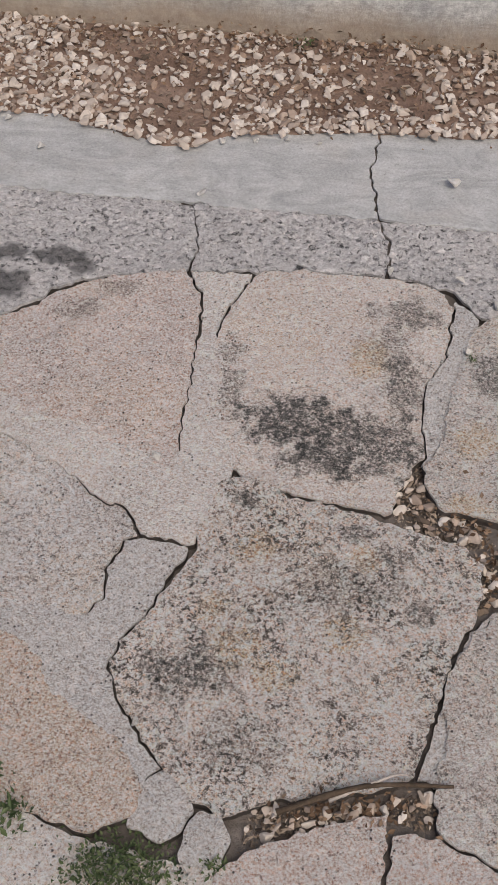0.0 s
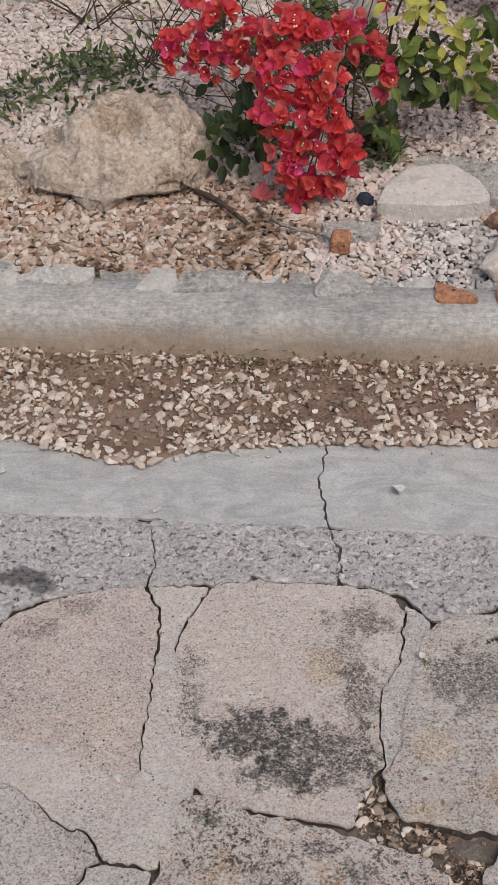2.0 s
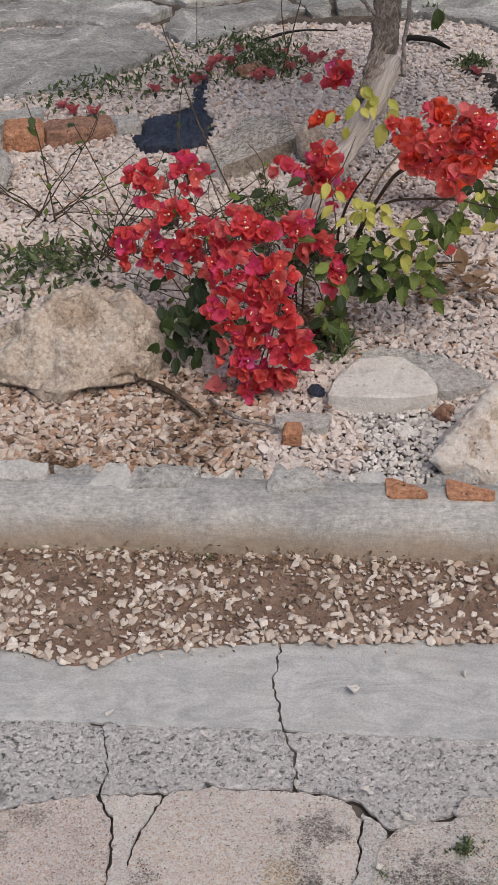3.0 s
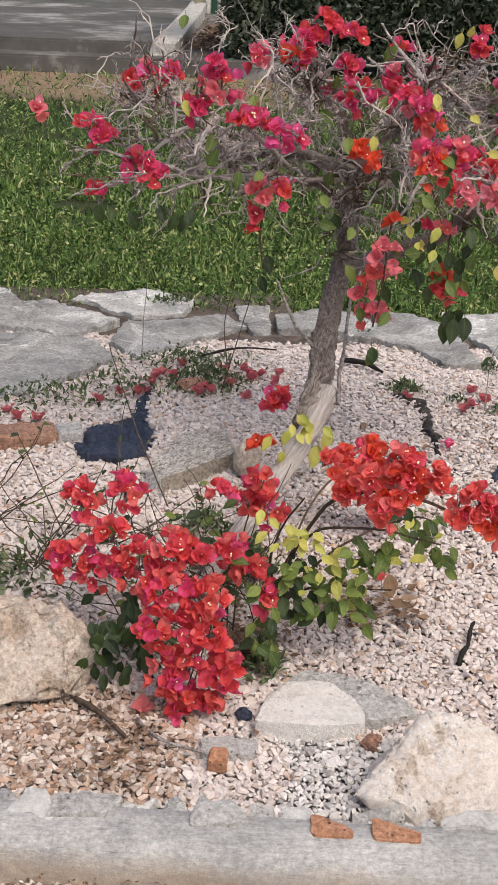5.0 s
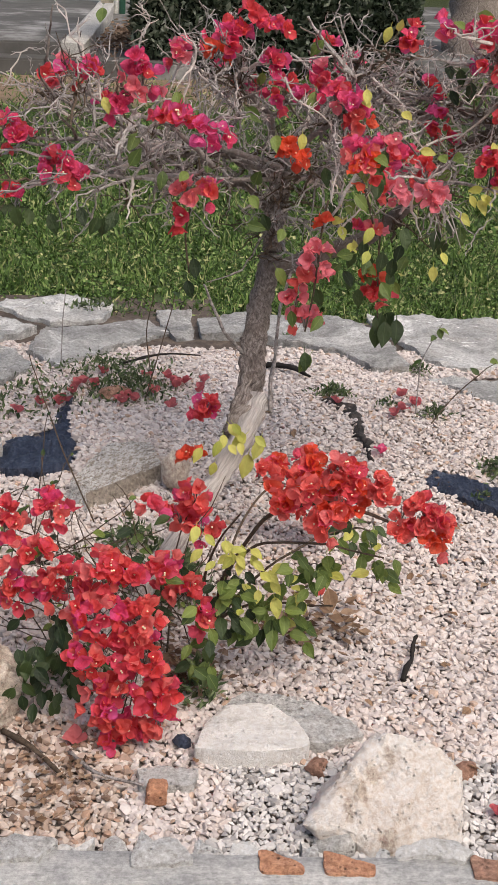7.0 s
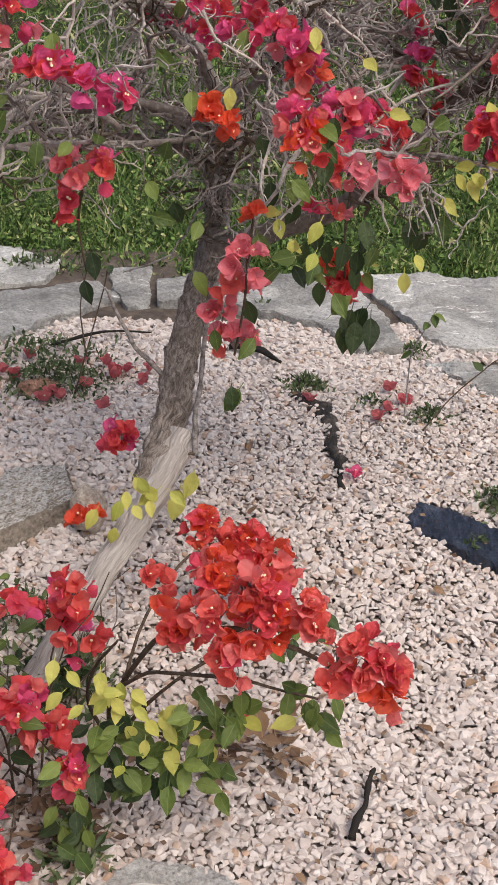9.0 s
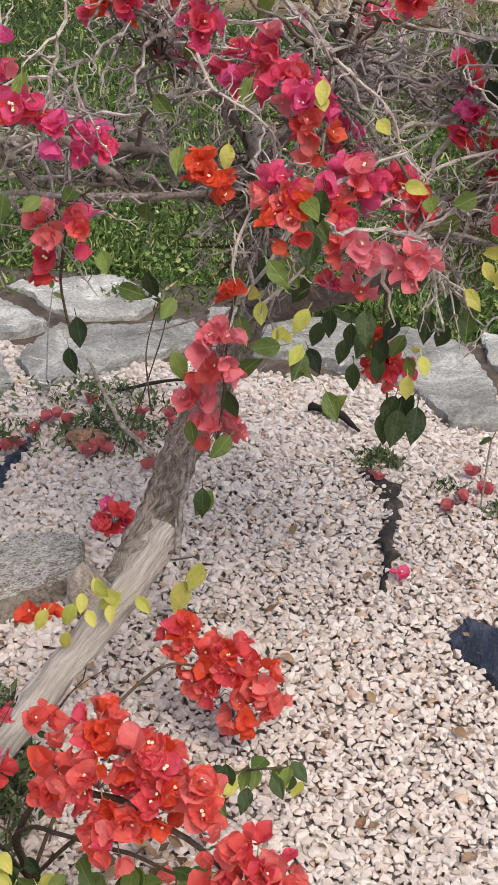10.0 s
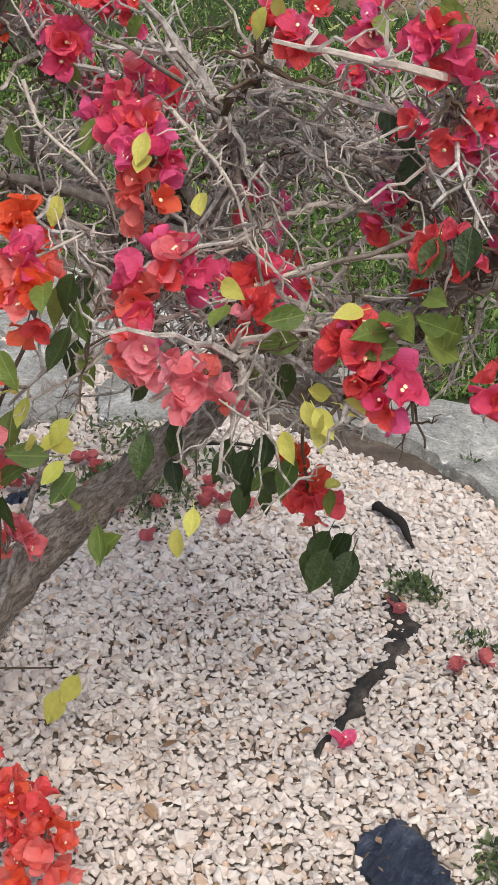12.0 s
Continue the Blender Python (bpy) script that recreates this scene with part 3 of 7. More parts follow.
def crack_width(x, y, seed):
    """How far a piece stands back from its joint: less than nothing where it laps the next piece."""
    best = -0.0030
    for w, way in CRACKS:
        for (ax, ay), (bx, by) in zip(way, way[1:]):
            ux, uy = bx - ax, by - ay
            k = min(1.0, max(0.0, ((x - ax) * ux + (y - ay) * uy) / (ux * ux + uy * uy)))
            d = math.hypot(x - ax - k * ux, y - ay - k * uy)
            if d < 0.026:
                here = w * (0.3 + 1.2 * abs(noise.noise(Vector((x * 9, y * 9, seed)))))
                best = max(best, here + (-0.0030 - here) * min(1.0, max(0.0, (d - 0.017) / 0.009)))
    return best


def paved_mesh(name, points, top, mat, seed, step=0.006, relief=0.0035, lip=0.0013, rough=0.007, gap=0.0006, pit=0.004, ledges=(), thick=0.05, edge_step=0.004, tilt=(0, 0), wall=None):
    """A piece of paving with an uneven, pitted face and a worn, ragged edge."""
    line = outline(points, edge_step, rough, 0.0)
    wide = [gap * (0.35 + 1.7 * abs(noise.noise(Vector((x * 7, y * 7, seed))))) for x, y in line]
    if wall and gap < 0.003:
        wide = [crack_width(x, y, seed) for x, y in line]
    inner = shrink(line, 1.0)
    edge = [(x + (ix - x) * w, y + (iy - y) * w) for (x, y), (ix, iy), w in zip(line, inner, wide)]
    e = np.array(edge)
    r = np.random.default_rng(int(seed * 10) + 3)
    gx, gy = np.meshgrid(np.arange(e[:, 0].min(), e[:, 0].max(), step), np.arange(e[:, 1].min(), e[:, 1].max(), step))
    p = np.stack([gx.ravel(), gy.ravel()], -1)
    p = p + r.uniform(-0.35, 0.35, p.shape) * step
    p = p[inside(p, edge)]

    def away(q):
        return np.concatenate([np.sqrt(((c[:, None] - e[None]) ** 2).sum(-1)).min(1) for c in np.array_split(q, len(q) // 2000 + 1)])

    p = p[away(p) > step * 0.55]
    flat = [Vector(v) for v in edge] + [Vector(v) for v in p]
    n = len(edge)
    out, _, faces = geometry.delaunay_2d_cdt(flat, [(i, (i + 1) % n) for i in range(n)], [], 1, 1e-5)[:3]
    q = np.array([tuple(v) for v in out])
    far = away(q)
    cx, cy = q.mean(0)
    verts = []
    for (x, y), d in zip(q, far):
        z = relief * (0.9 * nz(x, y, seed, 7, 3) + 0.55 * nz(x, y, seed + 3, 34, 3) - 0.5 * abs(noise.noise(Vector((x * 60, y * 60, seed)))))
        z -= pit * max(0.0, noise.noise(Vector((x * 110, y * 110, seed + 5))) - 0.22)
        z -= lip * max(0.0, 0.45 + 1.2 * noise.noise(Vector((x * 11, y * 11, seed + 8)))) * math.exp(-d / 0.0045)
        for ax, ay, bx, by, depth in ledges:
            ux, uy = bx - ax, by - ay
            k = math.hypot(ux, uy)
            along, off = ((x - ax) * ux + (y - ay) * uy) / k, (ux * (y - ay) - uy * (x - ax)) / k
            off += 0.010 * nz(x, y, 2, 16, 3)
            fall = min(1.0, max(0.0, off / 0.0035)) * min(1, max(0, (along + 0.02) / 0.03)) * min(1, max(0, (k + 0.02 - along) / 0.03))
            z -= depth * fall
        verts.append((x, y, top + z + tilt[0] * (x - cx) + tilt[1] * (y - cy)))
    used = {}
    for f in faces:
        for i in range(len(f)):
            a, b = f[i], f[(i + 1) % len(f)]
            used[(a, b)] = used.get((a, b), 0) + 1
    below, faces = {}, [tuple(f) for f in faces]
    tops = len(faces)
    for a, b in list(used):
        if (b, a) not in used:
            for v in (a, b):
                if v not in below:
                    below[v] = len(verts)
                    x, y, z = verts[v]
                    verts += [(x, y, z), (x, y, max(z - 0.005, top - thick)), (x, y, top - thick)]
            faces.append((below[b], below[a], below[a] + 1, below[b] + 1))
            faces.append((below[b] + 1, below[a] + 1, below[a] + 2, below[b] + 2))
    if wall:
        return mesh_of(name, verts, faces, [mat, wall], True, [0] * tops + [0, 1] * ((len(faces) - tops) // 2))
    return mesh_of(name, verts, faces, mat)


def grid_mesh(name, xs, ys, zf, mat):
    nx, ny = len(xs), len(ys)
    verts = [(x, y, zf(x, y)) for y in ys for x in xs]
    faces = [(j * nx + i, j * nx + i + 1, (j + 1) * nx + i + 1, (j + 1) * nx + i) for j in range(ny - 1) for i in range(nx - 1)]
    return mesh_of(name, verts, faces, mat)


def tube(bm, pts, radii, sides=6, wobble=0.0, seed=0.0):
    """A bent, tapering tube through pts, which remembers the run of its grain."""
    rings, run = [], 0.0
    grain = bm.verts.layers.float_vector.get("grain") or bm.verts.layers.float_vector.new("grain")
    pts = [Vector(p) for p in pts]
    for i, p in enumerate(pts):
        d = (pts[min(i + 1, len(pts) - 1)] - pts[max(i - 1, 0)]).normalized()
        a = d.cross(Vector((0.13, 0.31, 0.94))).normalized()
        b = d.cross(a)
        ring = []
        run += (p - pts[max(i - 1, 0)]).length
        for k in range(sides):
            w = 2 * math.pi * k / sides
            r = radii[i] * (1 + wobble * nz(math.cos(w) * 1.3 + seed, math.sin(w) * 1.3, i * 0.35 + seed, 1.0, 3))
            v = bm.verts.new(p + r * (math.cos(w) * a + math.sin(w) * b))
            v[grain] = (radii[i] * math.cos(w), radii[i] * math.sin(w), run + seed)
            ring.append(v)
        rings.append(ring)
    for r0, r1 in zip(rings, rings[1:]):
        for k in range(sides):
            bm.faces.new((r0[k], r0[(k + 1) % sides], r1[(k + 1) % sides], r1[k]))
    bm.faces.new(rings[0][::-1])
    bm.faces.new(rings[-1])


def smooth_path(pts, n=6):
    """Points along a soft curve through pts."""
    pts = [Vector(p) for p in pts]
    out = []
    for i in range(len(pts) - 1):
        p0, p1, p2, p3 = pts[max(i - 1, 0)], pts[i], pts[i + 1], pts[min(i + 2, len(pts) - 1)]
        for k in range(n):
            t = k / n
            out.append(0.5 * (2 * p1 + (p2 - p0) * t + (2 * p0 - 5 * p1 + 4 * p2 - p3) * t * t + (3 * p1 - p0 - 3 * p2 + p3) * t ** 3))
    return out + [pts[-1]]


def fade(a, b, n):
    return [a + (b - a) * i / (n - 1) for i in range(n)]


def frame_of(pos, ahead, up, scale=1.0):
    """A pose whose y axis goes ahead and whose z axis is nearly up."""
    y = Vector(ahead).normalized()
    x = y.cross(Vector(up))
    if x.length < 1e-4:
        x = y.cross(Vector((1, 0.2, 0.1)))
    x.normalize()
    z = x.cross(y)
    m = Matrix((x, y, z)).transposed().to_4x4()
    return Matrix.Translation(pos) @ m @ Matrix.Scale(scale, 4)


def rock_mesh(name, dims, mat, seed, cuts=7, rough=0.16, level=4, flats=(), rugged=0.5):
    """A broken rock: a ball cut by planes, then roughened."""
    bm = bmesh.new()
    bmesh.ops.create_icosphere(bm, subdivisions=level, radius=1.0)
    r = random.Random(seed)
    planes = [(Vector(n).normalized(), d) for n, d in flats]
    for _ in range(cuts):
        v = Vector((r.gauss(0, 1), r.gauss(0, 1), r.gauss(0, 0.8))).normalized()
        planes.append((v, r.uniform(0.62, 0.85)))
    for v in bm.verts:
        p = v.co.copy()
        for n, d in planes:
            over = p.dot(n) - d
            if over > 0:
                p -= n * over * 0.93
        q = p * 1.3 + Vector((seed, seed * 0.7, 0))
        k = 1 + rough * noise.fractal(q, 0.9, 2.1, 6) + rough * 0.5 * (abs(noise.noise(q * 2.6)) - 0.3)
        k += rugged * (0.16 * (0.45 - noise.turbulence(q * 2.3, 6, True, noise_basis="PERLIN_ORIGINAL", amplitude_scale=0.6, frequency_scale=2.1)) + 0.04 * noise.fractal(q * 7, 0.6, 2.2, 4))
        v.co = Vector((p.x * k * dims[0] / 2, p.y * k * dims[1] / 2, p.z * k * dims[2] / 2))
    me = bpy.data.meshes.new(name)
    bm.to_mesh(me)
    bm.free()
    me.materials.append(mat)
    me.polygons.foreach_set("use_smooth", [True] * len(me.polygons))
    return me


def hull_rock(name, corners, mats, seed, mid=0.012, fine=0.005, soft=2, levels=5, ridges=None, dents=(), brown=None, knobs=0.0):
    """A broken rock: the hull of its corners, refined, its faces roughened and pitted."""
    bm = bmesh.new()
    for c in corners:
        bm.verts.new(c)
    done = bmesh.ops.convex_hull(bm, input=list(bm.verts))
    bmesh.ops.delete(bm, geom=[g for g in done["geom_interior"] if isinstance(g, bmesh.types.BMVert)], context="VERTS")
    for k in range(levels):
        if len(bm.faces) > 14000:
            break
        bmesh.ops.triangulate(bm, faces=list(bm.faces))
        long = sorted(e.calc_length() for e in bm.edges)[len(bm.edges) // 4]
        bmesh.ops.subdivide_edges(bm, edges=[e for e in bm.edges if e.calc_length() > long * 0.8], cuts=1)
        bmesh.ops.triangulate(bm, faces=list(bm.faces))
        if 0 < k <= soft:
            bmesh.ops.smooth_vert(bm, verts=list(bm.verts), factor=0.35, use_axis_x=True, use_axis_y=True, use_axis_z=True)
    bmesh.ops.recalc_face_normals(bm, faces=list(bm.faces))
    bm.normal_update()
    off = Vector((seed, seed * 0.7, seed * 0.3))
    moved = []
    for v in bm.verts:
        p = v.co
        h = mid * 0.7 * noise.fractal(p * 6 + off, 0.8, 2.2, 4)
        big, small = noise.voronoi(p * 11 + off)[0], noise.voronoi(p * 32 + off)[0]
        h += mid * 0.6 * (min(0.35, big[1] - big[0]) - 0.2) + fine * 0.9 * (min(0.4, small[1] - small[0]) - 0.2)
        h += fine * 0.7 * noise.fractal(p * 34 + off, 0.4, 2.2, 4) - fine * 1.2 * max(0.0, noise.noise(p * 52 + off) - 0.2)
        if knobs:
            lump = noise.voronoi(p * 8.5 + off + 0.5 * noise.noise_vector(p * 9))[0][0]
            nub = noise.voronoi(p * 21 + off + 0.4 * noise.noise_vector(p * 20))[0][0]
            h = knobs * (1.1 * (0.42 - lump) + 0.75 * (0.35 - nub) + 0.3 * (0.3 - noise.voronoi(p * 47 + off)[0][0]) + 0.5 * noise.fractal(p * 5 + off, 0.9, 2.1, 3)) + fine * noise.fractal(p * 38 + off, 0.6, 2.2, 3)
        if ridges:
            axis, amount, scale = ridges
            q = p - Vector(axis) * p.dot(Vector(axis)) * 0.86
            h += amount * (0.3 - abs(noise.noise(q * scale + off)) * 1.6)
        for centre, radius, deep in dents:
            h -= deep * math.exp(-((p - Vector(centre)).length / radius) ** 2)
        moved.append(p + v.normal * h)
    for v, p in zip(bm.verts, moved):
        v.co = p
    bm.normal_update()
    me = bpy.data.meshes.new(name)
    # faces turned along brown take the second material
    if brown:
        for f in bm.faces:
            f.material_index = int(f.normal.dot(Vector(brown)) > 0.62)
    bm.to_mesh(me)
    bm.free()
    for m in mats:
        me.materials.append(m)
    me.polygons.foreach_set("use_smooth", [True] * len(me.polygons))
    return me


# ---- many small pieces in one mesh ----


def chip_shapes(points, count, seed, worn=0.0, whole=False):
    """Broken angular chips: hulls of a few points, their edges worn if wanted."""
    shapes = []
    r = random.Random(seed)
    for k in range(count):
        bm = bmesh.new()
        for _ in range(points):
            v = Vector((r.gauss(0, 1), r.gauss(0, 1), r.gauss(0, 1))).normalized() * r.uniform(0.82, 1.12)
            bm.verts.new(v)
        done = bmesh.ops.convex_hull(bm, input=list(bm.verts))
        bmesh.ops.delete(bm, geom=[g for g in done["geom_interior"] if isinstance(g, bmesh.types.BMVert)], context="VERTS")
        if not whole:
            bmesh.ops.dissolve_limit(bm, angle_limit=0.5, verts=list(bm.verts), edges=list(bm.edges))
        if worn:
            bmesh.ops.bevel(bm, geom=list(bm.edges), offset=worn * r.uniform(0.7, 1.4), segments=1, affect="EDGES", clamp_overlap=True)
        bmesh.ops.triangulate(bm, faces=list(bm.faces))
        bmesh.ops.recalc_face_normals(bm, faces=list(bm.faces))
        bm.verts.ensure_lookup_table()
        bm.verts.index_update()
        shapes.append((np.array([v.co for v in bm.verts]), np.array([[v.index for v in f.verts] for f in bm.faces])))
        bm.free()
    return shapes


def quick_mesh(name, verts, faces, mat, smooth=True):
    """From arrays, fast, for meshes with many triangles."""
    me = bpy.data.meshes.new(name)
    k = faces.shape[1]
    me.vertices.add(len(verts))
    me.vertices.foreach_set("co", verts.astype(np.float32).ravel())
    me.loops.add(faces.size)
    me.loops.foreach_set("vertex_index", faces.astype(np.int32).ravel())
    me.polygons.add(len(faces))
    me.polygons.foreach_set("loop_start", np.arange(0, faces.size, k, dtype=np.int32))
    me.polygons.foreach_set("use_smooth", np.full(len(faces), smooth))
    me.materials.append(mat)
    me.update(calc_edges=True)
    return me


def turns(a, b, c):
    """Rotation matrices from three arrays of angles."""
    ca, sa, cb, sb, cc, sc = np.cos(a), np.sin(a), np.cos(b), np.sin(b), np.cos(c), np.sin(c)
    z, o = np.zeros_like(a), np.ones_like(a)
    rz = np.stack([ca, -sa, z, sa, ca, z, z, z, o], -1).reshape(-1, 3, 3)
    rx = np.stack([o, z, z, z, cb, -sb, z, sb, cb], -1).reshape(-1, 3, 3)
    ry = np.stack([cc, z, sc, z, o, z, -sc, z, cc], -1).reshape(-1, 3, 3)
    return rz @ rx @ ry


def scatter(name, shapes, places, sizes, mat, flat=(1.0, 0.78, 0.55), lean=0.45, smooth=True):
    n = len(places)
    rot = turns(rng.uniform(0, 6.28, n), rng.normal(0, lean, n), rng.normal(0, lean, n))
    stretch = np.array(flat) * rng.uniform(0.75, 1.25, (n, 3)) * sizes[:, None]
    kind = rng.integers(0, len(shapes), n)
    vs, fs, at = [], [], 0
    for k, (sv, sf) in enumerate(shapes):
        pick = np.where(kind == k)[0]
        if not len(pick):
            continue
        v = np.einsum("nij,nvj->nvi", rot[pick], sv[None] * stretch[pick][:, None, :]) + places[pick][:, None, :]
        f = sf[None] + (np.arange(len(pick)) * len(sv))[:, None, None] + at
        vs.append(v.reshape(-1, 3))
        fs.append(f.reshape(-1, 3))
        at += v.shape[0] * v.shape[1]
    return quick_mesh(name, np.concatenate(vs), np.concatenate(fs), mat, smooth)


def jittered(x0, x1, y0, y1, step, amount=0.45):
    xs, ys = np.meshgrid(np.arange(x0, x1, step), np.arange(y0, y1, step * 0.9))
    xs = xs + (np.arange(xs.shape[0]) % 2)[:, None] * step / 2
    p = np.stack([xs.ravel(), ys.ravel()], -1)
    return p + rng.uniform(-amount, amount, p.shape) * step


def inside(p, poly):
    x, y = p[:, 0], p[:, 1]
    hit = np.zeros(len(p), bool)
    for (ax, ay), (bx, by) in zip(poly, poly[1:] + poly[:1]):
        if ay != by:
            hit ^= ((ay > y) != (by > y)) & (x < (bx - ax) * (y - ay) / (by - ay) + ax)
    return hit


def leaf_bits(name, places, sizes, mat, up=0.8, width=0.55, parent=None):
    """Small folded leaves in one mesh; up: how steeply they stand."""
    n = len(places)
    shape = np.array([(0, 0, 0), (-0.5 * width, 0.45, 0.06), (0, 0.5, -0.04), (0.5 * width, 0.45, 0.06), (0, 1, 0.05)])
    faces = np.array([(0, 2, 1), (0, 3, 2), (1, 2, 4), (2, 3, 4)])
    rot = turns(rng.uniform(0, 6.28, n), rng.uniform(-0.2, up * 1.5, n), rng.normal(0, 0.6, n))
    v = np.einsum("nij,nvj->nvi", rot, shape[None] * sizes[:, None, None]) + places[:, None, :]
    f = faces[None] + (np.arange(n) * 5)[:, None, None]
    return quick_mesh(name, v.reshape(-1, 3), f.reshape(-1, 3), mat, False)


def blades(name, places, heights, mat, width=0.09, lean=0.5):
    n = len(places)
    shape = np.array([(-0.5, 0, 0), (0.5, 0, 0), (-0.38, 0.12, 0.55), (0.38, 0.12, 0.55), (0, 0.42, 1)])
    faces = np.array([(0, 1, 3), (0, 3, 2), (2, 3, 4)])
    rot = turns(rng.uniform(0, 6.28, n), rng.normal(0, lean, n), rng.normal(0, lean, n))
    k = np.stack([heights * width, heights, heights], -1)
    v = np.einsum("nij,nvj->nvi", rot, shape[None] * k[:, None, :]) + places[:, None, :]
    f = faces[None] + (np.arange(n) * 5)[:, None, None]
    return quick_mesh(name, v.reshape(-1, 3), f.reshape(-1, 3), mat, False)


# ---- ground sheets ----
far = [-400, -60, -12, -5, -2.5, -1.6]
add("ground", grid_mesh("ground", far + [-1, -0.5, 0, 0.5, 1] + [-v for v in reversed(far)], [-400, -60, -12, -3, 0, 3, 6, 14, 30, 80, 400], lambda x, y: -0.035, M_GROUND),
    label="bare brown soil reaching to the horizon", category="ground", kind="structure")


def verge_edge(x):
    return float(np.interp(x, [-2, -0.79, -0.69, -0.60, -0.49, -0.436, -0.383, -0.227, -0.13, 0.085, 2], [0.975, 0.967, 0.967, 0.937, 0.905, 0.905, 0.940, 0.962, 0.970, 0.978, 0.96]))


def verge_z(x, y):
    # the soil laps over the strip with a ragged edge
    over = (y - verge_edge(x) + 0.008 * nz(x, y, 6, 25)) / 0.012
    return -0.012 + 0.020 * min(1, max(0, over)) + 0.004 * nz(x, y, 1, 14) + 0.04 * max(0, y - 1.05)


xs = np.linspace(-2.4, 2.4, 360)
add("soil_verge", grid_mesh("soil_verge", xs, np.linspace(0.86, 1.34, 60), verge_z, M_DIRT),
    label="reddish soil verge between concrete strip and kerb", category="soil", kind="structure")


def garden_z(x, y):
    return ground_z(y) - 0.012 + 0.012 * nz(x, y, 3, 2.0, 3)


add("garden_bed", grid_mesh("garden_bed", np.linspace(-2.4, 2.6, 80), np.linspace(1.3, 4.8, 60), garden_z, M_BED),
    label="dusty soil bed under cream stone chips", category="garden bed", kind="structure")
add("lawn", grid_mesh("lawn", np.linspace(-12, 12, 49), np.linspace(4.75, 40, 50), lambda x, y: 0.085 + 0.02 * nz(x, y, 5, 0.8, 3) * min(1, y - 4.7), M_LAWN),
    label="worn green lawn with bare patches", category="lawn", kind="structure")

# ---- kerb between verge and garden ----


def kerb():
    prof = [(0.0, -0.06), (-0.002, 0.0), (0.0, 0.055), (0.007, 0.083), (0.022, 0.1), (0.045, 0.108), (0.075, 0.113), (0.115, 0.117), (0.125, 0.1), (0.125, -0.06)]
    xs = np.arange(-2.4, 2.4, 0.03)
    verts, faces = [], []
    n = len(prof)
    for x in xs:
        for k, (dy, z) in enumerate(prof):
            w = 0.006 * nz(x, k * 0.13, 2, 5, 4)
            verts.append((x, kerb_y(x) + dy + w, z + 0.005 * nz(x, k * 0.2, 8, 4, 4) * (z > 0.02)))
    for i in range(len(xs) - 1):
        faces += [(i * n + k, (i + 1) * n + k, (i + 1) * n + k + 1, i * n + k + 1) for k in range(n - 1)]
    me = mesh_of("kerb", verts, faces, M_KERB)
    return add("kerb", me, label="rounded grey concrete kerb stained with soil", category="kerb", kind="structure")


kerb()


def edging(name, pts, top, mat, label, seed, thick=0.05, tilt=(0, 0)):
    flat = name == "brick_fragment"
    return add(name, paved_mesh(name, pts, top, mat, seed, 0.010, 0.003 if flat else 0.006, 0.002 if flat else 0.006, 0.004 if flat else 0.008, 0.001, 0.003, (), thick, 0.007, tilt), label=label, category="stone", group="stones set along the kerb")


def chunk(x0, x1, y0, y1, s):
    """A rough four- to six-sided plan."""
    r = random.Random(s)
    j = lambda: r.uniform(-0.018, 0.018)
    return [(x0 + j(), y0 + j()), ((x0 + x1) / 2 + j(), y0 + j() * 0.6), (x1 + j(), y0 + j()), (x1 + j(), (y0 + y1) / 2 + j()), (x1 - 0.02 + j(), y1 + j()), ((x0 + x1) / 2 + j(), y1 + j()), (x0 + 0.015 + j(), y1 + j())]


KERB_STONES = [
    (-0.98, -0.75, 0.135, M_EDGE_STONE), (-0.745, -0.60, 0.136, M_EDGE_STONE), (-0.60, -0.50, 0.126, M_GREY_ROCK), (-0.505, -0.41, 0.130, M_EDGE_STONE),
    (-0.42, -0.30, 0.138, M_GREY_ROCK), (-0.31, -0.22, 0.126, M_EDGE_STONE), (-0.225, -0.155, 0.124, M_GREY_ROCK), (-0.15, -0.035, 0.138, M_GREY_ROCK),
    (-0.03, 0.01, 0.120, M_GREY_ROCK), (0.01, 0.085, 0.126, M_EDGE_STONE), (0.08, 0.155, 0.130, M_BRICK), (0.165, 0.205, 0.122, M_GREY_ROCK),
    (0.198, 0.285, 0.132, M_BRICK), (0.30, 0.34, 0.124, M_GREY_ROCK), (0.34, 0.47, 0.142, M_EDGE_STONE), (0.47, 0.60, 0.130, M_BRICK_PALE), (0.61, 0.8, 0.135, M_GREY_ROCK),
]
for k, (x0, x1, top, mat) in enumerate(KERB_STONES):
    brick = mat in (M_BRICK, M_BRICK_PALE)
    y = kerb_y((x0 + x1) / 2)
    plan = [(x0, y + 0.068), (x0 - 0.001, y + 0.120), (x0 + 0.006, y + 0.122), (x0 + 0.034, y + 0.112), (x1 + 0.008, y + 0.086), (x1 + 0.006, y + 0.064)] if brick else chunk(x0, x1, y + 0.078 + 0.012 * (k % 3), y + 0.15, k)
    edging("brick_fragment" if brick else "edging_stone", plan, top - (0.008 if brick else 0.011), mat,
           "broken orange brick set in mortar on the kerb" if brick else ("flat whitish stone bedded on the kerb" if mat is M_EDGE_STONE else "rough grey stone bedded on the kerb"), k * 1.7, 0.07, (0, 0.12))

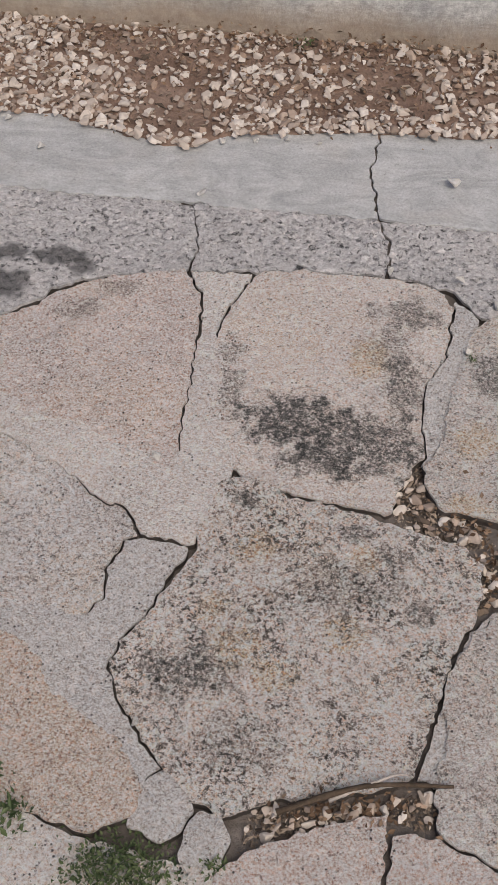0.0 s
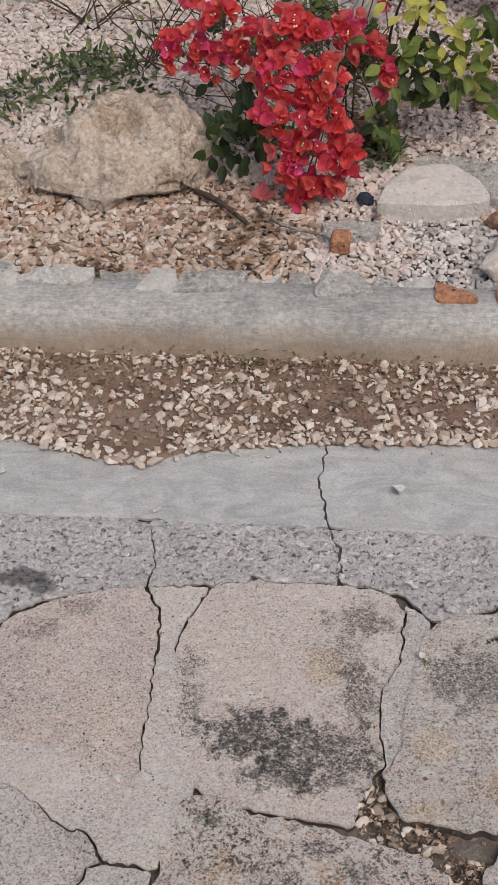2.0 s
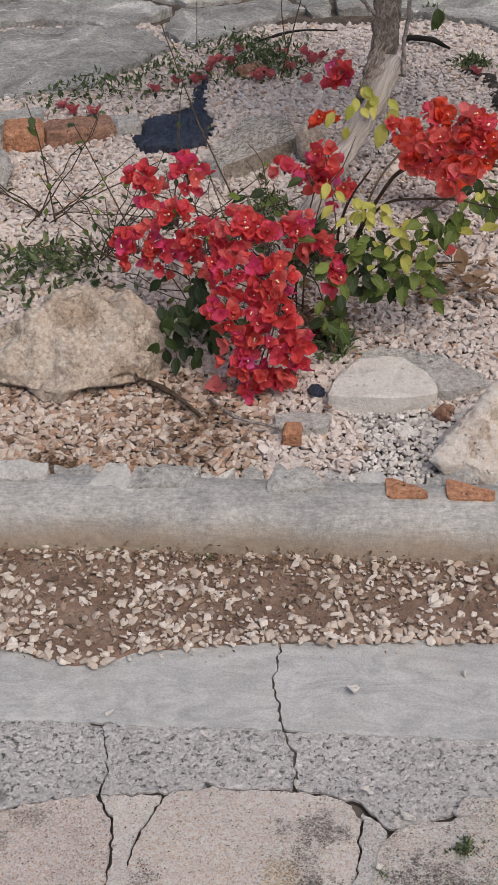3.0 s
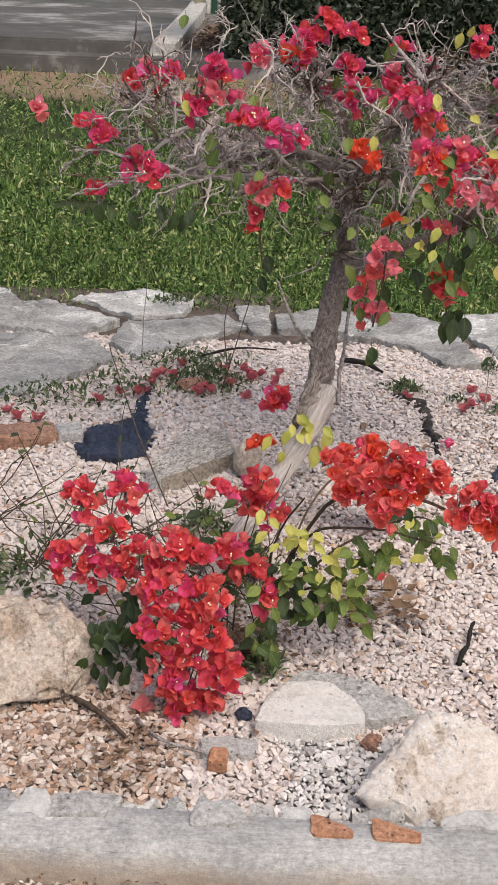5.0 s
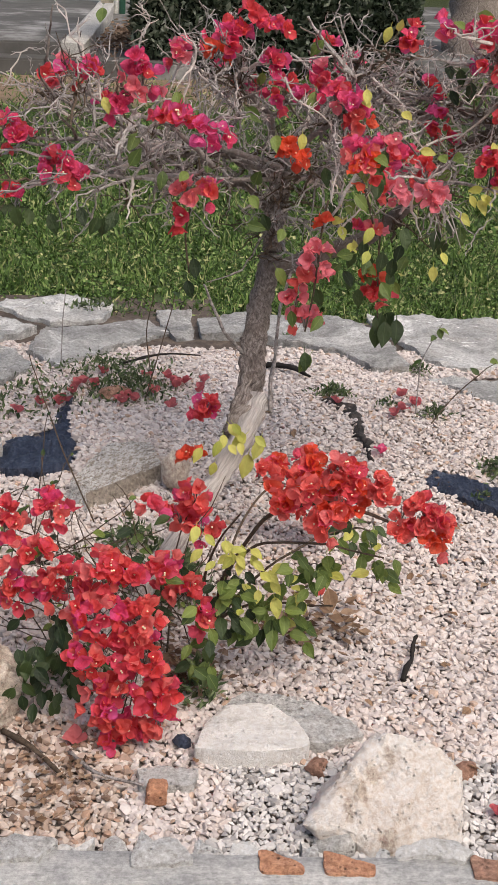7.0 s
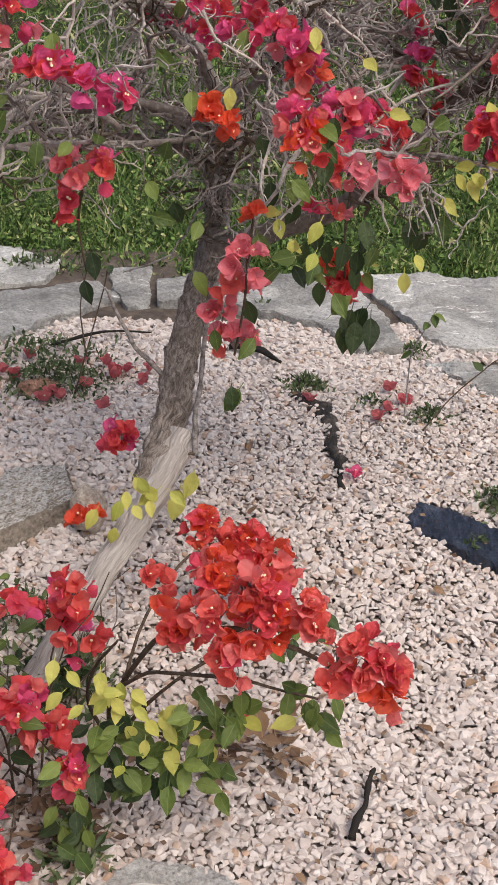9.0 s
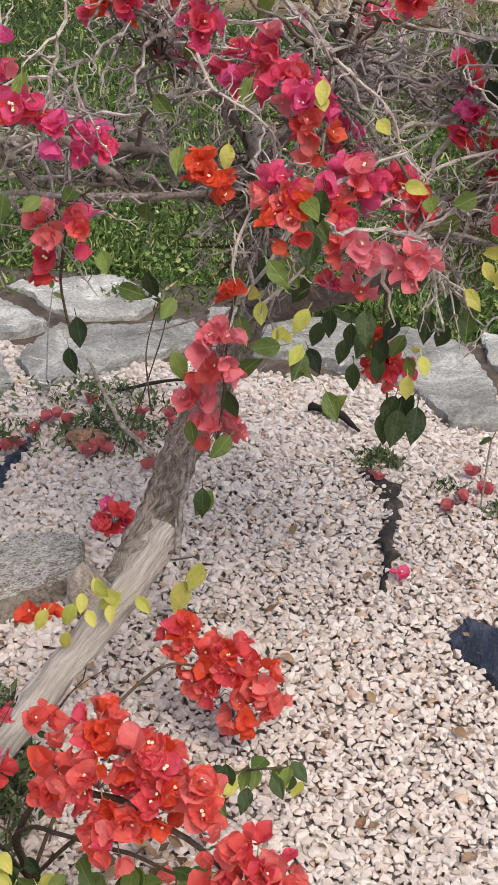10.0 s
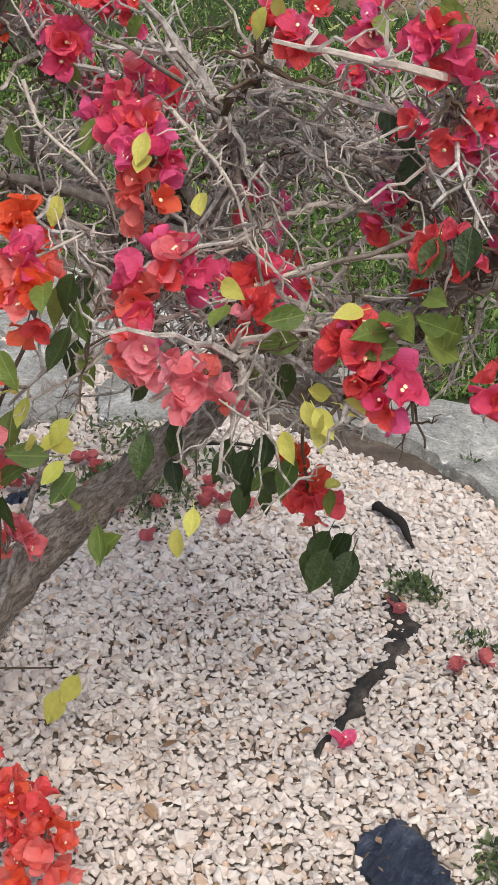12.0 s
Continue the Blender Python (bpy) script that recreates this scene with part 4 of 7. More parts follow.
# ---- trodden paving: stones and cast pieces on old mortar, with open joints ----
JOINTS = [[(-0.05, 0.225), (-0.01, 0.30), (0.008, 0.21), (0.06, 0.20), (0.10, 0.15), (0.03, 0.15), (-0.045, 0.175)], [(-0.19, -0.245), (-0.04, -0.222), (0.025, -0.20), (0.025, -0.25), (-0.04, -0.24), (-0.20, -0.30)], [(0.065, 0.14), (0.14, 0.15), (0.14, 0.09), (0.065, 0.05)]]
fine = [-2.4, -1.8, -1.2] + list(np.arange(-0.9, 0.5, 0.012)) + [0.9, 1.4, 2.0, 2.4]
tall = [-3.0, -2, -1.2] + list(np.arange(-0.6, 0.75, 0.012)) + [0.9, 1.0]
spots = np.array([(x, y) for y in tall for x in fine])
hollow = np.zeros(len(spots), bool)
for poly in JOINTS:
    hollow |= inside(spots, poly)
depth = dict(zip(((round(x, 4), round(y, 4)) for x, y in spots), hollow))
pavement = add("pavement", grid_mesh("pavement", fine, tall, lambda x, y: -0.016 + 0.002 * nz(x, y, 4, 30) if depth[(round(x, 4), round(y, 4))] else (-0.006 if y > 0.66 else -0.013) + 0.003 * nz(x, y, 4, 11, 3), M_JOINT),
               label="old crazy paving of flagstones and cracked concrete", category="pavement", kind="structure")
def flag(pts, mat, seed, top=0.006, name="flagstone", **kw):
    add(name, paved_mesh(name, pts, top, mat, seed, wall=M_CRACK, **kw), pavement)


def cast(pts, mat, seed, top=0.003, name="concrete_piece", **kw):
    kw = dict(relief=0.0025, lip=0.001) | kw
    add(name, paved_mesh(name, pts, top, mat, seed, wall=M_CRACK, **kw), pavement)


flag([(-0.277, 0.227), (-0.228, 0.220), (-0.195, 0.201), (-0.123, 0.191), (-0.044, 0.167), (0.033, 0.144), (0.069, 0.121), (0.067, 0.034), (0.041, -0.010), (0.029, -0.067), (0.0, -0.190), (-0.063, -0.212), (-0.155, -0.233), (-0.229, -0.259), (-0.261, -0.249), (-0.330, -0.185), (-0.368, -0.132), (-0.391, -0.083), (-0.390, -0.051), (-0.358, -0.005), (-0.310, 0.101), (-0.296, 0.191)], M_STONE_MOTTLED, 1.0, 0.0055, gap=0.0022, step=0.005, pit=0.006, relief=0.0045)
flag([(-0.284, 0.620), (-0.214, 0.638), (-0.089, 0.632), (-0.009, 0.618), (0.017, 0.590), (0.018, 0.486), (-0.014, 0.427), (-0.017, 0.362), (-0.008, 0.302), (-0.047, 0.219), (-0.053, 0.185), (-0.108, 0.196), (-0.187, 0.206), (-0.278, 0.237), (-0.321, 0.309), (-0.334, 0.371), (-0.334, 0.494), (-0.320, 0.549)], M_STONE_STAINED, 2.0, 0.004, ledges=[(-0.003, 0.542, -0.078, 0.34, 0.004), (-0.06, 0.236, -0.153, 0.243, 0.003), (-0.153, 0.243, -0.267, 0.265, 0.003)])
flag([(-0.489, 0.599), (-0.402, 0.618), (-0.370, 0.574), (-0.363, 0.509), (-0.364, 0.346), (-0.363, 0.263), (-0.373, 0.222), (-0.412, 0.238), (-0.502, 0.300), (-0.598, 0.316), (-0.75, 0.34), (-0.86, 0.36), (-0.84, 0.46), (-0.67, 0.49), (-0.597, 0.555)], M_STONE_SMOOTH, 3.0, 0.006, relief=0.0045, ledges=[(-0.74, 0.40, -0.596, 0.457, 0.003), (-0.596, 0.457, -0.478, 0.597, 0.0035)])
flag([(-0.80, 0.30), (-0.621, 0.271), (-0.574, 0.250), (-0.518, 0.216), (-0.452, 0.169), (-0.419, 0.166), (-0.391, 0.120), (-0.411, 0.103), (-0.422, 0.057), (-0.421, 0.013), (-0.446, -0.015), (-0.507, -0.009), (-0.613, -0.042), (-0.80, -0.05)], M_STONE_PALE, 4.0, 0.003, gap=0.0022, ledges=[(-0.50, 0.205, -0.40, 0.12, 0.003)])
flag([(-0.80, -0.06), (-0.618, -0.051), (-0.543, -0.051), (-0.492, -0.078), (-0.462, -0.131), (-0.386, -0.168), (-0.362, -0.181), (-0.324, -0.242), (-0.324, -0.277), (-0.381, -0.297), (-0.445, -0.284), (-0.561, -0.262), (-0.80, -0.25)], M_STONE_TAN, 5.0, 0.005, gap=0.001)
flag([(-0.328, -0.240), (-0.300, -0.212), (-0.262, -0.243), (-0.257, -0.258), (-0.270, -0.288), (-0.29, -0.302), (-0.335, -0.288)], M_MORTAR_GREY, 6.0, 0.003, rough=0.003, name="concrete_piece")
flag([(-0.268, -0.288), (-0.253, -0.258), (-0.230, -0.262), (-0.214, -0.288), (-0.222, -0.325), (-0.264, -0.322)], M_MORTAR_GREY, 6.5, 0.002, rough=0.003, name="concrete_piece")
flag([(0.050, 0.541), (0.090, 0.568), (0.191, 0.585), (0.43, 0.565), (0.43, 0.20), (0.183, 0.188), (0.094, 0.192), (0.008, 0.206), (-0.011, 0.271), (0.015, 0.324), (0.024, 0.409)], M_STONE_DARKED, 7.0, 0.007)
flag([(0.42, 0.02), (0.174, 0.080), (0.095, 0.046), (0.059, 0.008), (0.032, -0.051), (0.027, -0.098), (0.041, -0.127), (0.033, -0.172), (0.029, -0.256), (0.099, -0.288), (0.40, -0.30)], M_STONE_DARKED, 8.0, 0.004)
flag([(-0.034, -0.236), (-0.086, -0.256), (-0.162, -0.292), (-0.217, -0.325), (-0.23, -0.50), (-0.024, -0.50)], M_STONE_SMOOTH, 9.0, 0.004)
flag([(-0.026, -0.263), (0.029, -0.262), (0.099, -0.291), (0.43, -0.32), (0.43, -0.50), (-0.018, -0.50)], M_STONE_SMOOTH, 9.5, 0.003)
flag([(0.165, 0.60), (0.185, 0.622), (0.30, 0.625), (0.45, 0.62), (0.45, 0.575), (0.37, 0.57), (0.20, 0.592)], M_STONE_DARKED, 10.0, 0.006)
flag([(0.15, 0.165), (0.40, 0.18), (0.43, 0.06), (0.20, 0.095), (0.12, 0.10)], M_STONE_DARKED, 10.5, 0.004)
# mortar between the flagstones
cast([(-0.398, 0.617), (-0.290, 0.617), (-0.324, 0.549), (-0.338, 0.494), (-0.320, 0.44), (-0.315, 0.371), (-0.305, 0.309), (-0.270, 0.245), (-0.296, 0.191), (-0.310, 0.112), (-0.322, 0.108), (-0.388, 0.120), (-0.419, 0.166), (-0.452, 0.169), (-0.518, 0.216), (-0.574, 0.250), (-0.621, 0.271), (-0.80, 0.30), (-0.80, 0.36), (-0.598, 0.335), (-0.502, 0.322), (-0.422, 0.262), (-0.385, 0.232), (-0.362, 0.263), (-0.362, 0.346), (-0.361, 0.509), (-0.367, 0.575)], M_MORTAR, 11.0, 0.0050, gap=0.0011)
cast([(-0.386, 0.114), (-0.319, 0.103), (-0.343, 0.040), (-0.362, -0.005), (-0.392, -0.047), (-0.394, -0.083), (-0.371, -0.132), (-0.333, -0.185), (-0.302, -0.214), (-0.326, -0.240), (-0.345, -0.205), (-0.386, -0.164), (-0.462, -0.127), (-0.492, -0.074), (-0.543, -0.047), (-0.80, -0.055), (-0.80, -0.046), (-0.613, -0.038), (-0.507, -0.005), (-0.442, -0.015), (-0.417, 0.013), (-0.418, 0.057), (-0.407, 0.103)], M_MORTAR_GREY, 12.0, 0.003, gap=0.0008)
cast([(0.020, 0.60), (0.062, 0.555), (0.053, 0.541), (0.028, 0.409), (0.017, 0.324), (-0.012, 0.275), (-0.007, 0.302), (-0.0155, 0.362), (-0.0125, 0.427), (0.0195, 0.486)], M_MORTAR_GREY, 13.0, 0.0035)
cast([(-0.80, -0.255), (-0.561, -0.268), (-0.445, -0.292), (-0.40, -0.31), (-0.29, -0.325), (-0.222, -0.33), (-0.235, -0.50), (-0.80, -0.50)], M_MORTAR, 14.0, 0.001)
cast([(0.071, 0.034), (0.045, -0.010), (0.033, -0.067), (0.004, -0.190), (0.026, -0.195), (0.037, -0.172), (0.045, -0.127), (0.031, -0.098), (0.036, -0.051), (0.063, 0.008), (0.090, 0.042)], M_MORTAR_GREY, 14.5, 0.0)
# rough concrete band, cracked into three
cast([(-2.40, 0.835), (-0.746, 0.785), (-0.416, 0.774), (-0.394, 0.673), (-0.402, 0.620), (-0.490, 0.605), (-0.561, 0.592), (-0.60, 0.561), (-0.672, 0.492), (-0.86, 0.465), (-2.40, 0.46)], M_ROUGH, 15.0, 0.001, step=0.008, relief=0.004, pit=0.006, gap=0.0007)
cast([(-0.415, 0.774), (-0.107, 0.765), (-0.090, 0.717), (-0.083, 0.637), (-0.214, 0.642), (-0.290, 0.624), (-0.400, 0.620), (-0.392, 0.673)], M_ROUGH, 16.0, 0.002, step=0.008, relief=0.004, pit=0.006, gap=0.0007)
cast([(-0.104, 0.764), (0.088, 0.760), (2.40, 0.69), (2.40, 0.58), (0.46, 0.60), (0.45, 0.627), (0.30, 0.63), (0.185, 0.627), (0.16, 0.60), (0.085, 0.572), (0.062, 0.560), (0.025, 0.606), (0.018, 0.617), (-0.045, 0.634), (-0.078, 0.640), (-0.087, 0.717)], M_ROUGH, 17.0, 0.0005, step=0.008, relief=0.004, pit=0.006, gap=0.0007)
# trowelled strip in two lengths
cast([(-2.40, 0.84), (-0.746, 0.789), (-0.416, 0.778), (-0.107, 0.768), (-0.128, 0.876), (-0.121, 0.965), (-0.122, 1.01), (-2.40, 1.05)], M_STRIP, 18.0, 0.003, step=0.012, relief=0.0016, pit=0.0, gap=0.0007)
cast([(-0.104, 0.768), (0.088, 0.764), (2.40, 0.694), (2.40, 0.99), (-0.118, 1.01), (-0.118, 0.965), (-0.125, 0.876)], M_STRIP, 19.0, 0.003, step=0.012, relief=0.0016, pit=0.0, gap=0.0007)

# the paving goes on beyond the worn patch
PX, PY = [-2.4, -1.9, -1.35, -0.81, -0.4, 0.02, 0.44, 0.95, 1.45, 1.95, 2.4], [-3.0, -2.55, -2.0, -1.5, -1.0, -0.51, -0.05, 0.24, 0.45]
spread = random.Random(5)
NODES = {}
for i, x in enumerate(PX):
    for j, y in enumerate(PY):
        edge = i in (0, 3, 6, 10) or j in (0, 5, 8)
        y = 0.572 if i >= 6 and j == 8 else y
        NODES[i, j] = (x + (0 if edge else spread.uniform(-0.12, 0.12)), y + (0 if edge else spread.uniform(-0.10, 0.10)))
for i in range(len(PX) - 1):
    for j in range(len(PY) - 1):
        if 3 <= i < 6 and j >= 5:
            continue
        corners = [NODES[i, j], NODES[i + 1, j], NODES[i + 1, j + 1], NODES[i, j + 1]]
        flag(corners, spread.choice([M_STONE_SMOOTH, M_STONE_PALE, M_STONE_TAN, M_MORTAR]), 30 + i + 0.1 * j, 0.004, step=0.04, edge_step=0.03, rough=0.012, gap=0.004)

# ---- rocks and slabs in the garden ----


def rock(name, at, dims, mat, seed, label, turn=0.0, **kw):
    return add(name, rock_mesh(name, dims, mat, seed, **kw), None, pose(*at, 0, 0, turn), label, "rock")


add("boulder", hull_rock("boulder", [(-0.80, 1.82, -0.02), (-0.70, 1.785, -0.02), (-0.61, 1.785, -0.02), (-0.45, 1.835, -0.02), (-0.42, 1.95, -0.02), (-0.50, 2.15, -0.02), (-0.80, 2.13, -0.02), (-0.85, 1.92, -0.02), (-0.835, 1.80, 0.055), (-0.69, 1.762, 0.05), (-0.60, 1.762, 0.055), (-0.45, 1.80, 0.065), (-0.402, 1.93, 0.09), (-0.825, 1.93, 0.13), (-0.70, 1.93, 0.20), (-0.62, 1.95, 0.212), (-0.50, 1.95, 0.192), (-0.445, 1.975, 0.145), (-0.68, 2.06, 0.185), (-0.53, 2.06, 0.185)], [M_BOULDER], 3.0, 0.0, 0.0035, 0, 8, None, [((-0.63, 1.90, 0.20), 0.045, 0.035), ((-0.51, 1.80, 0.0), 0.065, 0.075), ((-0.77, 1.79, 0.0), 0.045, 0.03), ((-0.56, 1.85, 0.13), 0.05, 0.014)], knobs=0.034), None, None, "rugged tan limestone boulder resting on the gravel", "rock")
add("boulder", hull_rock("boulder", [(-1.14, 1.80, -0.02), (-0.98, 1.74, -0.02), (-0.84, 1.80, -0.02), (-0.83, 1.95, 0.0), (-0.95, 2.08, -0.02), (-1.15, 2.02, -0.02), (-0.86, 1.84, 0.07), (-0.93, 1.90, 0.15), (-1.05, 1.88, 0.16), (-1.0, 1.98, 0.16), (-1.12, 1.86, 0.10)], [M_BOULDER], 8.0, 0.0, 0.0035, 0, 7, knobs=0.03), None, None, "low tan limestone rock beside a larger boulder", "rock")
add("boulder", hull_rock("boulder", [(0.163, 1.487, 0.048), (0.195, 1.53, 0.075), (0.25, 1.46, 0.062), (0.305, 1.475, -0.02), (0.34, 1.445, -0.02), (0.495, 1.48, -0.02), (0.53, 1.62, -0.02), (0.45, 1.75, -0.02), (0.25, 1.70, -0.02), (0.318, 1.62, 0.178), (0.36, 1.615, 0.195), (0.46, 1.60, 0.175), (0.52, 1.59, 0.115), (0.505, 1.495, 0.05), (0.36, 1.455, 0.02), (0.305, 1.545, 0.145)], [M_PALE_ROCK], 12.0, 0.010, 0.006, 1, 8, ((0.55, 0.62, 0.56), 0.012, 11.0), [((0.363, 1.575, 0.149), 0.017, 0.014), ((0.34, 1.56, 0.127), 0.017, 0.014), ((0.318, 1.545, 0.104), 0.017, 0.014), ((0.292, 1.525, 0.074), 0.017, 0.014), ((0.27, 1.51, 0.05), 0.017, 0.014)]), None, None, "pale cream rock with rusty seams beside the kerb", "rock")
rock("small_rock", (0.245, 1.475, 0.015), (0.09, 0.07, 0.07), M_GREY_ROCK, 21, "small brown-grey rock tucked against a pale rock", 10, level=3)
rock("small_rock", (-0.085, 2.965, 0.185), (0.085, 0.08, 0.15), M_BOULDER, 22, "small tan rock beside the bleached trunk base", 10, level=3)
rock("small_rock", (0.55, 1.71, 0.02), (0.075, 0.06, 0.045), M_BRICK_PALE, 23, "small rusty stone lying on the gravel", 40, level=3)
rock("small_rock", (0.23, 1.72, 0.02), (0.06, 0.05, 0.04), M_BRICK_PALE, 24, "small pinkish stone lying on the gravel", 70, level=3, rough=0.35)
rock("small_rock", (-0.06, 1.80, 0.03), (0.04, 0.04, 0.035), M_SHEET, 25, "dark bluish pebble beside a whitish slab", 0, level=3, rough=0.3)
rock("small_rock", (0.98, 2.70, 0.10), (0.20, 0.20, 0.14), M_GREY_ROCK, 26, "grey rock beside a dark plastic sheet", 0, level=4)
rock("small_rock", (-0.30, 3.72, 0.14), (0.12, 0.07, 0.06), M_BRICK_PALE, 27, "small pinkish-brown stone on the gravel", 15, level=3)
rock("small_rock", (-1.07, 2.88, 0.12), (0.20, 0.36, 0.17), M_GREY_ROCK, 28, "grey stone edging the gravel bed", 15, level=4)


def slab(name, pts, top, thick, mat, seed, label, category="stone slab", tilt=(0, 0), relief=0.004, rough=0.006):
    return add(name, paved_mesh(name, pts, top, mat, seed, 0.007, relief, 0.004, rough, 0.0, 0.003, (), thick, 0.006, tilt), None, None, label, category)


slab("stone_slab", [(-0.034, 1.738), (0.10, 1.728), (0.214, 1.75), (0.218, 1.778), (0.202, 1.831), (0.141, 1.907), (0.043, 1.91), (-0.004, 1.844)], 0.060, 0.052, M_WHITE_SLAB, 31, "broken whitish stone slab lying on the gravel", relief=0.005, rough=0.002)
slab("stone_slab", [(0.01, 1.885), (0.045, 1.94), (0.091, 1.985), (0.221, 1.960), (0.315, 1.880), (0.342, 1.81), (0.235, 1.775), (0.15, 1.80), (0.10, 1.86)], 0.047, 0.07, M_GREY_ROCK, 32, "rough grey concrete slab behind a whitish stone", relief=0.010)
slab("stone_slab", [(-0.155, 1.70), (-0.09, 1.712), (-0.02, 1.70), (-0.03, 1.655), (-0.045, 1.64), (-0.145, 1.645)], 0.034, 0.05, M_GREY_ROCK, 33, "small grey stone slab half sunk in gravel")
add("stone_slab", hull_rock("stone_slab", [(-0.388, 2.90, 0.165), (-0.335, 3.04, 0.185), (-0.29, 3.13, 0.188), (-0.165, 3.175, 0.185), (-0.130, 3.03, 0.168), (-0.342, 2.842, 0.152), (-0.325, 2.80, 0.08), (-0.130, 2.99, 0.08), (-0.40, 2.86, 0.08), (-0.30, 3.18, 0.08), (-0.13, 3.19, 0.08)], [M_GREY_ROCK, M_BROWN_ROCK], 34.0, 0.006, 0.0045, 0, 7, None, (), (0.6, -0.75, 0.3)), None, None, "thick grey stone slab with a darker brown front", "stone slab")


def brick_mesh(name, size, mat, seed):
    bm = bmesh.new()
    bmesh.ops.create_cube(bm, size=1.0)
    for v in bm.verts:
        v.co = Vector((v.co.x * size[0], v.co.y * size[1], v.co.z * size[2]))
    bmesh.ops.subdivide_edges(bm, edges=list(bm.edges), cuts=9, use_grid_fill=True)
    half = Vector(size) * 0.5
    for v in bm.verts:
        worn = sorted(max(0.0, 1 - (h - abs(c)) / 0.010) for c, h in zip(v.co, half))
        v.co *= 1 - 0.10 * worn[1] - 0.06 * worn[0]
        v.co += Vector((1, 0.8, 0.9)) * (0.007 * nz(v.co.x + seed, v.co.y, v.co.z, 22, 4) - 0.006 * max(0, noise.noise((v.co + Vector((seed, 0, 0))) * 45) - 0.1))
    me = bpy.data.meshes.new(name)
    bm.to_mesh(me)
    bm.free()
    me.materials.append(mat)
    return me


for at, size, turn, mat, label in (
    ((-0.98, 3.11, 0.15), (0.125, 0.12, 0.07), 8, M_BRICK, "orange brick piece edging the gravel bed"),
    ((-0.815, 3.155, 0.14), (0.215, 0.105, 0.07), 18, M_BRICK_PALE, "dusty red brick edging the gravel bed"),
    ((-0.672, 3.20, 0.135), (0.085, 0.09, 0.06), 18, M_GREY_ROCK, "grey stub of brick beside a plastic sheet"),
    ((-0.11, 1.622, 0.028), (0.042, 0.040, 0.045), 5, M_BRICK, "small rusty brown cube of brick"),
):
    add("brick", brick_mesh("brick", size, mat, at[0]), None, pose(*at, 3, 2, turn), label, "brick", "bricks edging the bed")
slab("edging_stone", [(-1.16, 3.13), (-1.09, 3.25), (-0.96, 3.33), (-0.95, 3.25), (-1.06, 3.16)], 0.17, 0.09, M_GREY_ROCK, 35, "grey stone edging the gravel bed", "stone")

# far flagstone path behind the gravel
add("path_soil", grid_mesh("path_soil", np.linspace(-1.6, 2.0, 60), np.linspace(4.30, 5.06, 20), lambda x, y: 0.108 + 0.006 * nz(x, y, 2, 6) - 0.05 * (x > 0.1 and y > 4.77), M_DARK_SOIL), label="dark soil between the path stones", category="soil", kind="structure")
PATH_WEST = [
    [(-1.55, 4.93), (-1.20, 4.95), (-1.10, 4.76), (-1.29, 4.67), (-1.55, 4.70)],
    [(-1.50, 4.62), (-1.22, 4.68), (-0.99, 4.77), (-0.64, 4.50), (-0.84, 4.26), (-1.15, 4.35), (-1.5, 4.32)],
    [(-0.92, 4.86), (-0.75, 5.01), (-0.58, 5.04), (-0.36, 4.88), (-0.39, 4.66), (-0.62, 4.60)],
    [(-1.5, 4.26), (-1.21, 4.29), (-1.04, 4.32), (-0.71, 4.22), (-0.61, 4.03), (-0.87, 3.57), (-1.1, 3.5), (-1.5, 3.55)],
    [(-0.62, 4.54), (-0.22, 4.68), (-0.10, 4.54), (-0.33, 4.28), (-0.52, 4.02), (-0.67, 4.21)],
    [(-0.19, 4.80), (-0.03, 4.84), (-0.02, 4.46), (-0.10, 4.42), (-0.16, 4.6)],
]
PATH_EAST = [
    [(-0.01, 4.70), (0.18, 4.79), (0.58, 4.77), (0.70, 4.61), (0.77, 4.34), (0.80, 4.08), (0.64, 4.07), (0.53, 4.28), (0.20, 4.45), (0.0, 4.46)],
    [(0.72, 4.85), (1.00, 4.85), (1.40, 4.80), (1.45, 4.16), (1.00, 4.10), (0.88, 4.21), (0.82, 4.42), (0.75, 4.61)],
    [(0.82, 4.05), (0.98, 4.02), (1.25, 4.06), (1.3, 3.63), (1.13, 3.64), (0.99, 3.78), (0.92, 3.90)],
    [(1.47, 4.8), (1.95, 4.78), (1.95, 4.2), (1.5, 4.2)],
]
PATH_STONES = PATH_WEST + PATH_EAST
for k, pts in enumerate(PATH_STONES):
    add("flagstone", paved_mesh("flagstone", pts, 0.140 + 0.008 * math.sin(k * 2.3), M_FAR_STONE if k in (2, 7, 9) else M_FAR_STONE_GREY, 50 + k, 0.022, 0.014, 0.010, 0.014, 0.005, 0.008, [(pts[0][0], pts[0][1] - 0.10, pts[2][0], pts[2][1] - 0.12, 0.012)], 0.09, 0.012), None, None,
        "flat weathered grey flagstone beside the lawn" if k % 2 else "pale streaked flagstone on the path beside the lawn", "flagstone", "flagstones of the path")

